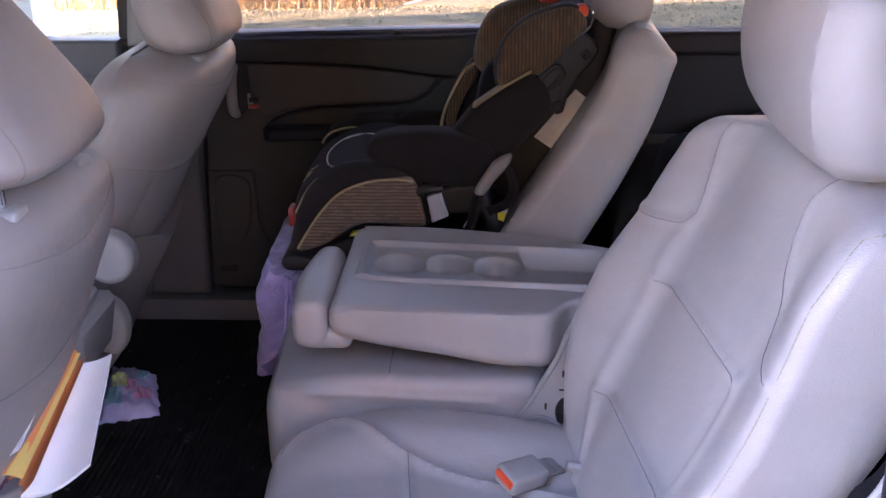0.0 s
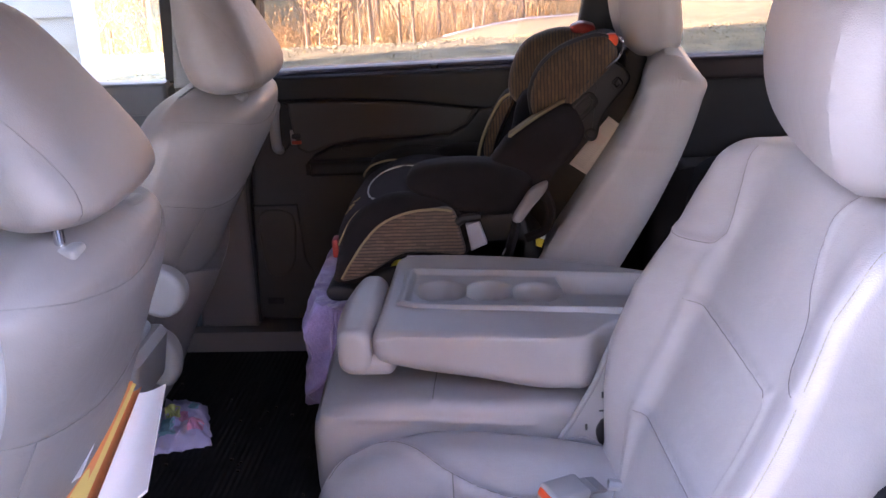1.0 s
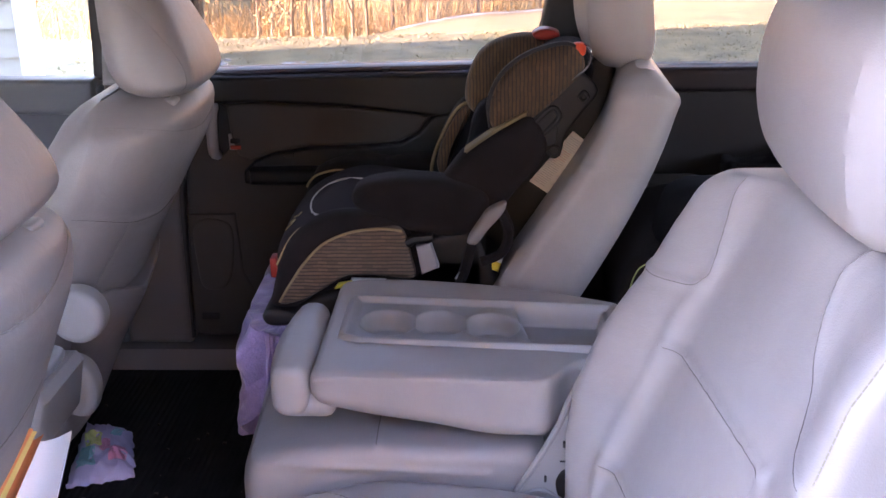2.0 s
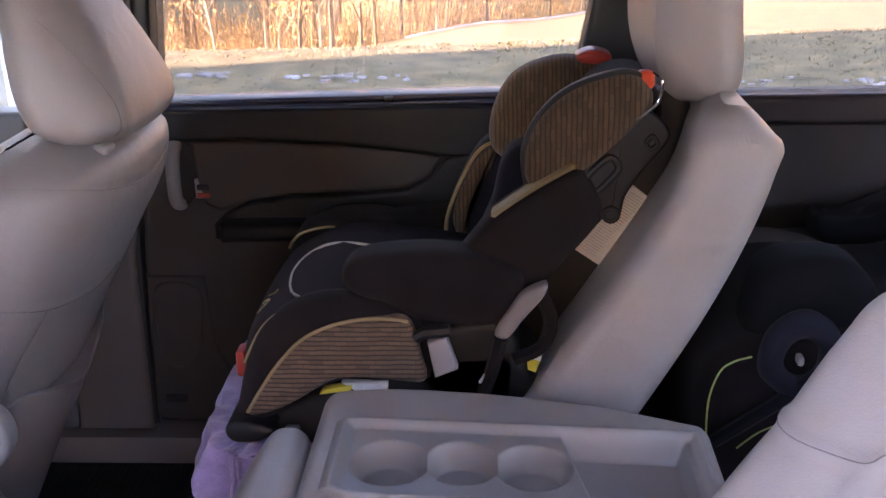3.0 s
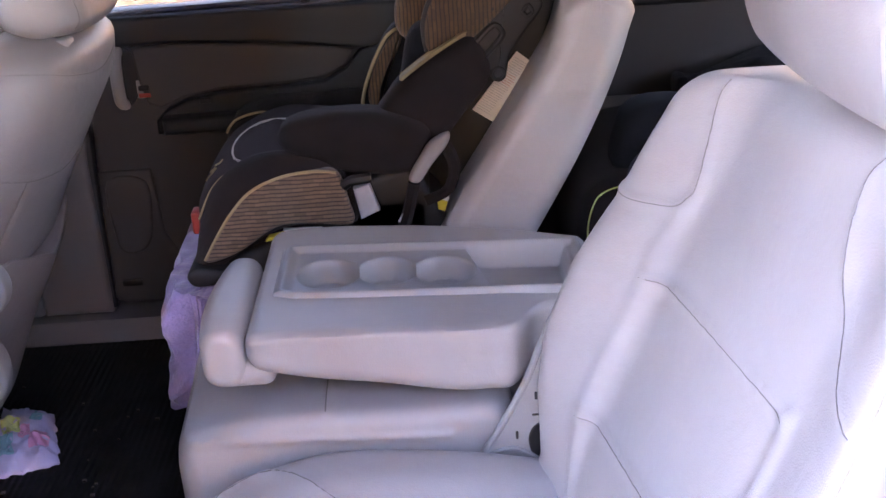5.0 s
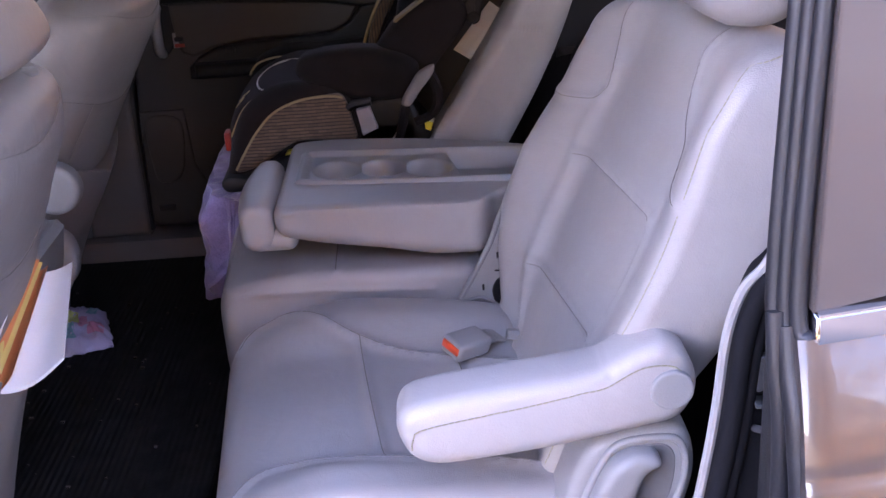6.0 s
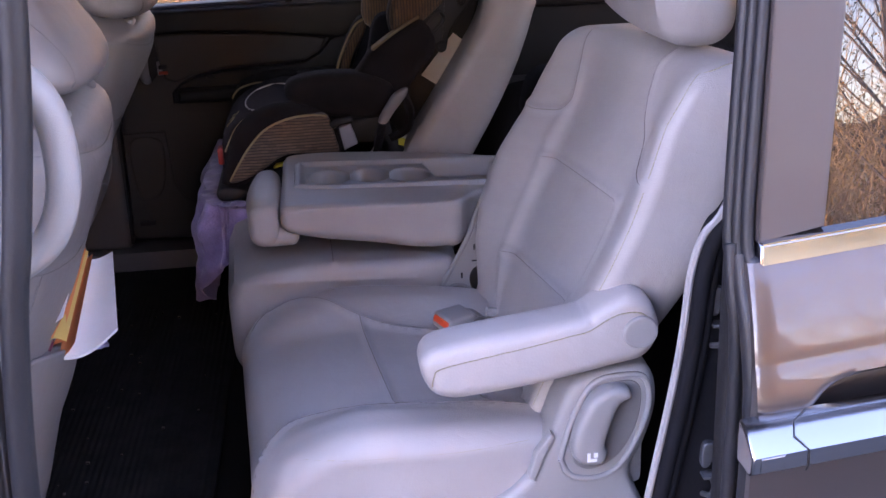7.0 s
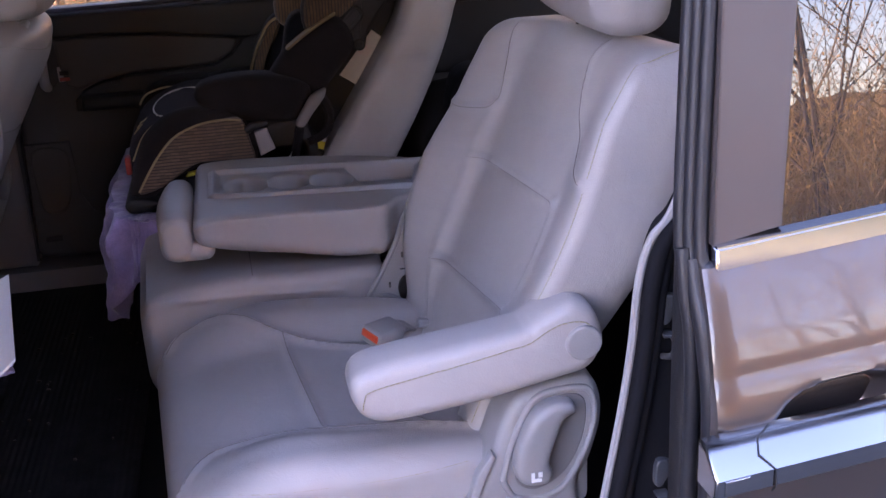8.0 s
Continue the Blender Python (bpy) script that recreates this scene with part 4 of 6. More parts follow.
press(bm, [right], 0.004, 0.011)
press(bm, [inner, outer], 0.0035, 0.006)
flank = onto(bm, dense([(x, -1.2, z) for x, z in ((-0.004, 1.047), (0.036, 1.050), (0.078, 1.055), (0.11, 1.060))], 0.006), (0, 1, 0))
press(bm, [flank], 0.0014, 0.009)
sunk = [onto(bm, ln, (1, 0, 0), 0.0003) for ln in (inner, outer, high, low)] + [flank]
body = part("backrest", bm, LEATHER, near)
for ln in sunk:
    part("seam", thread([ln], 0.0005), SEAM_SOFT, body)
part("stitching", stitches(bmesh.new(), edge[::-1] + over, 0.0011), STITCH, body, "pale contrast stitching")
add_headrest(near, Matrix.Translation((0.034, YN + 0.010, 0.016)), 0.174, -1, SATIN)


def seat_cushion(y0, y1, front, top, back, parent, outer=0, depth=0.17, soft=1.0, skew=0.0):
    """Seat cushion lofted front to back; outer: side (-1 or 1) that has the raised bolster; skew: how the front edge runs back towards -y."""
    rows = [(front, y0 + 0.02, y1 - 0.014, -top + 0.032, -top + depth, 0.05, 0.0), (front + 0.05, y0 + 0.008, y1 - 0.006, -top + 0.014, -top + depth, 0.042, 0.012),
            (front + 0.14, y0, y1, -top, -top + depth, 0.036, 0.032), (front + 0.30, y0, y1, -top + 0.002, -top + depth, 0.036, 0.033), (back, y0 + 0.02, y1 - 0.02, -top + 0.010, -top + depth, 0.036, 0.022)]
    rows = [(*r[:5], r[5] * (0.45 + 0.55 * soft), r[6] * soft) for r in rows]
    return cushion(rows, lambda s, a, b: Vector((s + skew * (y1 - a) * (1 - smooth((s - front) / 0.3)), a, -b)), 96, 72, 8, 0.03, 0.030, lambda s, v, e: e * smooth((abs(v) - 0.42) / 0.34) * (1 if outer == 0 or v * outer > 0 else 0.8))


bm = seat_cushion(-0.694, -0.165, -0.562, 0.698, -0.10, near, -1, 0.17, 1.0, 0.09)


def top_line(bm, pts):
    return onto(bm, dense([(x, y, 0.9) for x, y in (tuple(q) for q in spline(pts, 6))], 0.006), (0, 0, -1))


cross = top_line(bm, [(-0.356, -0.280), (-0.347, -0.36), (-0.334, -0.46), (-0.315, -0.594)])
cross_b = top_line(bm, [(-0.222, -0.335), (-0.202, -0.50), (-0.192, -0.612)])
lin = top_line(bm, [(-0.535, -0.24), (-0.518, -0.208), (-0.485, -0.197), (-0.445, -0.206), (-0.39, -0.256), (-0.356, -0.280), (-0.296, -0.308), (-0.22, -0.330), (-0.14, -0.345)])
lout = top_line(bm, [(-0.525, -0.66), (-0.498, -0.612), (-0.472, -0.576), (-0.428, -0.568), (-0.316, -0.594), (-0.193, -0.611), (-0.12, -0.622)])
press(bm, [cross, cross_b, lin, lout], 0.006, 0.007)
rim = onto(bm, dense([(x, -1.2, z) for x, z in (tuple(q) for q in spline([(-0.480, 0.668), (-0.468, 0.692), (-0.43, 0.704), (-0.34, 0.705), (-0.24, 0.701), (-0.14, 0.700)], 6))], 0.006), (0, 1, 0))
press(bm, [rim], 0.002, 0.009)
sunk = [onto(bm, ln, (0, 0, -1)) for ln in (cross, cross_b, lin, lout)]
rim = [p + Vector((0, -0.0008, 0.0005)) for p in rim]
base = part("cushion", bm, LEATHER, near)
for ln in sunk:
    part("seam", thread([ln], 0.0007), SEAM, base)
part("stitching", stitches(bmesh.new(), rim, 0.0010), STITCH, base, "pale contrast stitching")

# side cover with its recline lever
bm = bmesh.new()
slab(bm, spline([(-0.534, 0.446), (-0.304, 0.436), (-0.004, 0.436), (0.006, 0.566), (-0.020, 0.649), (-0.002, 0.696), (0.010, 0.743), (0.008, 0.783), (-0.006, 0.805), (-0.035, 0.807), (-0.089, 0.795), (-0.113, 0.762), (-0.130, 0.712), (-0.154, 0.661), (-0.194, 0.628), (-0.254, 0.618), (-0.424, 0.606), (-0.504, 0.586)], 6, True), in_xz, -0.700, -0.60, 0.013, 5)
rbox(bm, -0.10, 0.0, -0.684, -0.64, 0.62, 0.785, 0.01)
cover = part("side_cover", bm, TRIM_GREY, near, "moulded grey plastic side cover")
bm = bmesh.new()
tube(bm, [(x, -0.7005, z) for x, z in (tuple(q) for q in spline([(-0.116, 0.682), (-0.104, 0.730), (-0.084, 0.776), (-0.064, 0.794), (-0.024, 0.797), (-0.007, 0.790), (0.000, 0.766), (-0.004, 0.734), (-0.018, 0.696), (-0.040, 0.661), (-0.070, 0.649), (-0.102, 0.656), (-0.116, 0.682)], 6))], 0.0042, 10)
part("lever_rim", bm, TRIM_GREY, cover, "raised rim round the lever")
# shade of the lever's recess, put in as a flat plate of darker grey
bm = bmesh.new()
slab(bm, spline([(-0.096, 0.706), (-0.074, 0.774), (-0.034, 0.790), (-0.012, 0.776), (-0.016, 0.726), (-0.038, 0.682), (-0.074, 0.662), (-0.098, 0.676)], 6, True), in_xz, -0.7012, -0.68, 0.001, 1)
part("lever_well_shade", bm, material("well_shade_grey", (0.17, 0.16, 0.158), 0.5, 0, 0.25, 700), cover, "flat darker plate standing for the shade behind the lever")
bm = bmesh.new()
pillow(bm, spline([(-0.105, 0.705), (-0.100, 0.734), (-0.088, 0.763), (-0.077, 0.778), (-0.057, 0.789), (-0.035, 0.787), (-0.029, 0.775), (-0.044, 0.765), (-0.055, 0.736), (-0.062, 0.708), (-0.058, 0.696), (-0.065, 0.681), (-0.088, 0.681), (-0.100, 0.690)], 6, True), in_xz, -0.725, -0.694, 0.010)
lever = part("recline_lever", bm, TRIM_GREY, cover, "grey recline lever with a white mark")
bm = bmesh.new()
for x0, x1, z0, z1 in ((-0.0865, -0.0825, 0.690, 0.703), (-0.0825, -0.0740, 0.690, 0.694), (-0.0780, -0.0730, 0.696, 0.703)):
    rbox(bm, x0, x1, -0.7265, -0.7248, z0, z1, 0)
part("mark", bm, PAPER, lever, "small white seat pictogram")
bm = bmesh.new()
slab(bm, [(-0.159, 0.661), (-0.149, 0.696), (-0.129, 0.724), (-0.124, 0.718), (-0.139, 0.686), (-0.150, 0.654)], in_xz, -0.706, -0.690, 0.003)
part("side_trim", bm, TRIM_GREY, cover)
for x, y in ((-0.46, -0.64), (-0.46, -0.22), (-0.10, -0.64), (-0.10, -0.22)):
    bm = bmesh.new()
    rbox(bm, x - 0.05, x + 0.05, y - 0.03, y + 0.03, 0.404, 0.56, 0.008)
    part("leg", bm, TRIM_GREY, near)

# lowered armrest
bm = bmesh.new()
pillow(bm, spline([(-0.293, 0.846), (-0.282, 0.862), (-0.255, 0.870), (-0.186, 0.879), (-0.104, 0.889), (-0.085, 0.895), (-0.061, 0.910), (-0.036, 0.920), (-0.016, 0.913), (-0.004, 0.897), (0.004, 0.870), (-0.003, 0.844), (-0.019, 0.829), (-0.051, 0.822), (-0.138, 0.806), (-0.227, 0.796), (-0.259, 0.796), (-0.280, 0.806), (-0.291, 0.827)], 6, True), in_xz, -0.728, -0.655, 0.019)
line = onto(bm, dense([(x, -1.2, z) for x, z in (tuple(q) for q in spline([(-0.280, 0.818), (-0.278, 0.832), (-0.266, 0.844), (-0.179, 0.859), (-0.108, 0.872), (-0.086, 0.877), (-0.064, 0.890), (-0.045, 0.897), (-0.022, 0.895), (-0.008, 0.881)], 6))], 0.003), (0, 1, 0), 0.0006)
press(bm, [line], 0.0012, 0.004)
joint = onto(bm, dense([(x, -1.2, z) for x, z in (tuple(q) for q in spline([(-0.084, 0.895), (-0.082, 0.883), (-0.086, 0.876)], 4))], 0.003), (0, 1, 0), 0.0004)
press(bm, [joint], 0.0018, 0.004)
arm = part("armrest", bm, LEATHER, near, "padded leather armrest", 60)
part("stitching", stitches(bmesh.new(), line, 0.0008), STITCH, arm, "pale contrast stitching")
bm = bmesh.new()
slab(bm, [(-0.0235 + 0.0215 * math.cos(k * math.pi / 20), 0.8700 + 0.0215 * math.sin(k * math.pi / 20)) for k in range(40)], in_xz, -0.7325, -0.71, 0.003)
part("pivot_cap", bm, TRIM_GREY, arm, "round grey pivot cap")


# ---- belt buckles on the near seat ----
def buckle(m, label):
    ob = thing("belt_buckle", m.translation, label, "belt buckle", "belt buckles")
    bm = bmesh.new()
    rbox(bm, -0.036, 0.036, -0.024, 0.024, -0.016, 0.016, 0.008, 3, m)
    part("housing", bm, TRIM_GREY, ob)
    bm = bmesh.new()
    rbox(bm, -0.0385, -0.030, -0.019, 0.019, -0.004, 0.010, 0.003, 2, m)
    part("button", bm, ORANGE, ob, "orange-red release button")
    bm = bmesh.new()
    path = [m @ Vector(p) for p in ((0.028, 0, 0), (0.06, 0.004, -0.004), (0.10, 0.01, -0.02))]
    for a, b in zip(path, path[1:]):
        d = (b - a).normalized()
        side = (m.to_3x3() @ Vector((0, 1, 0))) * 0.017
        up = d.cross(side).normalized() * 0.002
        bridge(bm, [[q + side + up, q - side + up, q - side - up, q + side - up] for q in (a - d * 0.002, b + d * 0.002)])
    part("strap", bm, TRIM_GREY, ob)
    return ob


buckle(pose(-0.208, -0.335, 0.720, 14, 8, 40) @ Matrix.Scale(0.84, 4), "grey seat-belt buckle with a red button on the cushion")
bm = bmesh.new()
for pts, r in (([(-0.150, -0.30, 0.712), (-0.13, -0.30, 0.708), (-0.10, -0.31, 0.70)], 0.008),):
    tube(bm, spline(pts, 6), r, 8)
solid("belt_anchor", bm, TRIM_GREY, (-0.16, -0.28, 0.69), "grey belt anchor stub behind the buckle", "belt anchor")


# ---- middle seat, its back folded down as a tray ----
mid = thing("middle_seat", (-0.3, 0.0, 0.41), "grey leather middle seat folded down into a cup-holder tray", "car seat", "second-row seats")
bm = seat_cushion(-0.158, 0.205, -0.600, 0.750, -0.17, mid, 0, 0.20, 0.15, 0.06)
cross = top_line(bm, [(-0.392, -0.15), (-0.396, 0.05), (-0.396, 0.18)])
rim = onto(bm, dense([(x, -0.6, z) for x, z in ((-0.56, 0.722), (-0.52, 0.730), (-0.40, 0.731), (-0.30, 0.724), (-0.25, 0.718))], 0.006), (0, 1, 0))
front_rim = onto(bm, dense([(-1.0, y, 0.722) for y in (-0.12, 0.0, 0.18)], 0.006), (1, 0, 0))
press(bm, [cross, rim, front_rim], 0.004, 0.006)
bm_top = bm.copy()
base = part("cushion", bm, LEATHER, mid)
for ln in (onto(bm_top, cross, (0, 0, -1)), rim):
    part("seam", thread([ln], 0.0009), SEAM, base)
bm_top.free()
for x in (-0.50, -0.24):
    bm = bmesh.new()
    rbox(bm, x - 0.05, x + 0.05, -0.10, 0.16, 0.404, 0.57, 0.01)
    part("leg", bm, TRIM_GREY, mid)

TRAY_ORG, TRAY_TIP = Vector((-0.484, 0.006, 0.868)), Matrix.Rotation(radians(2.0), 3, "Y")


def tray_at(u, v, w):
    """Tray frame: u back from its front edge, v across, w up from the tray's top; the tray tips down to the rear."""
    return TRAY_ORG + TRAY_TIP @ Vector((u, v, w))


def tray_near(u):
    return float(np.interp(u, [0.03, 0.06, 0.12], [-0.055, -0.067, -0.070]))


def tray_far(u):
    return float(np.interp(u, [0.03, 0.06, 0.42], [0.084, 0.091, 0.085]))


TL = 0.436
rows = [(0.009, -0.152, 0.158, 0.006, 0.050, 0.018, 0), (0.03, -0.157, 0.168, 0.004, 0.057, 0.022, 0), (0.055, -0.158, 0.173, 0.003, 0.063, 0.024, 0), (0.16, -0.158, 0.175, 0.003, 0.078, 0.024, 0), (0.285, -0.157, 0.160, 0.004, 0.092, 0.024, 0), (0.320, -0.150, 0.152, 0.004, 0.090, 0.024, 0), (0.345, -0.112, 0.145, 0.005, 0.075, 0.022, 0), (TL, -0.086, 0.112, 0.006, 0.050, 0.018, 0)]
bm = cushion(rows, lambda s, a, b: tray_at(s, a, -b), 110, 70, 8, 0.014, 0.014, None, (0.55, 0.8))
line = onto(bm, dense([tray_at(u, -0.4, w) for u, w in ((0.018, -0.016), (0.05, -0.009), (0.18, -0.008), (0.29, -0.008), (0.316, -0.006))], 0.006), (0, 1, 0))
press(bm, [line], 0.0028, 0.004)
# open the top for the plastic insert
gone = []
for f in bm.faces:
    c = TRAY_TIP.transposed() @ (f.calc_center_median() - TRAY_ORG)
    if c.z > -0.02 and 0.042 < c.x < TL - 0.026 and tray_near(c.x) + 0.013 < c.y < tray_far(c.x) - 0.013:
        gone.append(f)
bmesh.ops.delete(bm, geom=gone, context="FACES")
fold = part("folded_back", bm, LEATHER, mid, "leather backrest folded flat")
part("seam", thread([line], 0.0008), SEAM, fold)


def tray_insert():
    """Plastic tray: raised rim, three round cups and an open bin, as one sheet."""
    bm = bmesh.new()
    u0, u1 = 0.030, TL - 0.010
    cups = [(0.097, 0.008, 0.0365), (0.171, 0.012, 0.0350), (0.243, 0.008, 0.0360)]
    nu, nv = 170, 84
    grid = []
    for i in range(nu + 1):
        row = []
        for j in range(nv + 1):
            u = u0 + (u1 - u0) * i / nu
            lo, hi = tray_near(u), tray_far(u)
            v = lo + (hi - lo) * j / nv
            edge = min((u - u0) * 0.75, u1 - u, v - lo, hi - v)
            w = -0.006 + 0.010 * smooth(edge / 0.006) - 0.009 * smooth((edge - 0.009) / 0.010)
            w -= 0.0035 * math.exp(-(((u - u0 - 0.008) / 0.002) ** 2)) * smooth((edge + 0.002) / 0.004)
            for cu, cv, r in cups:
                d = math.hypot(u - cu, (v - cv) * 0.92)
                w -= 0.030 * smooth((r - d) / 0.008 + 0.5)
            inside = min(u - 0.290 + 0.20 * v, u1 - 0.024 - u, v - lo - 0.016, hi - 0.016 - v)
            w -= 0.026 * smooth(inside / 0.010 + 0.3)
            row.append(bm.verts.new(tray_at(u, v, w)))
        grid.append(row)
    for a, b in zip(grid, grid[1:]):
        for j in range(nv):
            bm.faces.new((a[j], a[j + 1], b[j + 1], b[j]))
    return bm


part("cup_tray", tray_insert(), TRAY_PLASTIC, mid, "grey plastic tray with three cup holders and a bin", 60)
# folded headrest in front of the tray
rows = [(-0.136, -0.528, -0.481, 0.790, 0.860, 0.020, 0), (-0.11, -0.532, -0.478, 0.784, 0.864, 0.021, 0), (0.04, -0.532, -0.478, 0.784, 0.864, 0.021, 0), (0.090, -0.526, -0.481, 0.790, 0.860, 0.020, 0)]
bm = cushion(rows, lambda s, a, b: Vector((a, s, b)), 40, 12, 9, 0.012, 0.012)
rbox(bm, -0.522, -0.446, -0.130, 0.084, 0.783, 0.818, 0.016, 5)
part("headrest", bm, LEATHER, mid, "folded headrest roll")
# hinge bracket beside the tray
bm = bmesh.new()
slab(bm, spline([(-0.128, 0.872), (-0.145, 0.835), (-0.160, 0.795), (-0.188, 0.742), (-0.222, 0.684), (-0.205, 0.668), (-0.15, 0.655), (-0.09, 0.645), (-0.03, 0.66), (-0.03, 0.80), (-0.08, 0.868)], 5, True), in_xz, -0.172, -0.158, 0.004)
bracket = part("hinge_bracket", bm, TRIM_GREY, mid, "grey moulded hinge cover")
bm = bmesh.new()
tube(bm, spline([(-0.126, -0.171, 0.874), (-0.145, -0.172, 0.836), (-0.160, -0.172, 0.796), (-0.188, -0.172, 0.743), (-0.220, -0.172, 0.688)], 6), 0.0042, 8)
tube(bm, spline([(-0.205, -0.172, 0.700), (-0.178, -0.174, 0.708), (-0.150, -0.174, 0.692), (-0.128, -0.174, 0.668)], 6), 0.0028, 8)
part("flange", bm, TRIM_GREY, bracket, "raised moulded flange")
for x, z, w, h in ((-0.150, 0.775, 0.0016, 0.005), (-0.173, 0.724, 0.0016, 0.005), (-0.148, 0.750, 0.007, 0.0012), (-0.167, 0.672, 0.006, 0.0014)):
    bm = bmesh.new()
    rbox(bm, x - w, x + w, -0.1735, -0.165, z - h, z + h, 0.0008, 1)
    part("slot", bm, SHELL, bracket)
bm = bmesh.new()
slab(bm, spline([(-0.160, 0.718), (-0.152, 0.736), (-0.138, 0.738), (-0.132, 0.715), (-0.142, 0.692), (-0.154, 0.694)], 5, True), in_xz, -0.1735, -0.162, 0.002)
part("cavity", bm, SHELL, bracket, "dark opening")

# ---- far seat ----
far = thing("passenger_seat", (-0.285, YF, 0.38), "grey leather outboard seat carrying a child seat", "car seat", "second-row seats")
rows = [(0.58, -0.262, 0.250, -0.385, -0.225, 0.04, 0), (0.70, -0.270, 0.255, -0.304, -0.152, 0.04, 0), (0.82, -0.276, 0.262, -0.230, -0.082, 0.04, 0), (0.92, -0.278, 0.270, -0.164, -0.028, 0.04, 0),
        (1.02, -0.279, 0.272, -0.100, 0.016, 0.04, 0), (1.08, -0.278, 0.268, -0.066, 0.036, 0.04, 0), (1.13, -0.272, 0.262, -0.052, 0.048, 0.04, 0), (1.165, -0.262, 0.250, -0.046, 0.044, 0.035, 0)]
bm = cushion(rows, lambda s, a, b: Vector((b, YF + a, s - 0.022 * smooth((s - 1.09) / 0.07) * smooth((b + 0.01) / 0.06))), 110, 60, 8, 0.042, 0.03, lambda s, v, e: 0.012 * smooth((abs(v) - 0.5) / 0.4) - 0.006, (0.75, 1.0))
flank = onto(bm, dense([(x, -0.3, z) for x, z in ((-0.118, 1.024), (-0.103, 1.019), (-0.05, 1.016), (0.0, 1.014))], 0.006), (0, 1, 0))
cuff = onto(bm, dense(spline([(-0.085, -0.3, 1.085), (-0.055, -0.3, 1.118), (-0.015, -0.3, 1.130), (0.040, -0.3, 1.126)], 5), 0.006), (0, 1, 0))
fore = onto(bm, dense([(x, -0.3, z) for x, z in ((-0.226, 0.83), (-0.168, 0.93), (-0.112, 1.03), (-0.082, 1.09))], 0.006), (0, 1, 0))
press(bm, [flank], 0.0022, 0.006)
press(bm, [cuff], 0.003, 0.007)
press(bm, [fore], 0.0028, 0.006)
body = part("backrest", bm, LEATHER, far)
for ln in (flank, cuff, fore):
    part("seam", thread([ln], 0.0007), SEAM, body)
add_headrest(far, Matrix.Translation((-0.082, YF + 0.005, -0.020)), 0.170, -1, SATIN)
bm = seat_cushion(0.25, 0.755, -0.60, 0.672, -0.14, far, 1)
part("cushion", bm, LEATHER, far)
for x, y in ((-0.48, 0.32), (-0.48, 0.68), (-0.14, 0.32), (-0.14, 0.68)):
    bm = bmesh.new()
    rbox(bm, x - 0.05, x + 0.05, y - 0.03, y + 0.03, 0.404, 0.54, 0.008)
    part("leg", bm, TRIM_GREY, far)


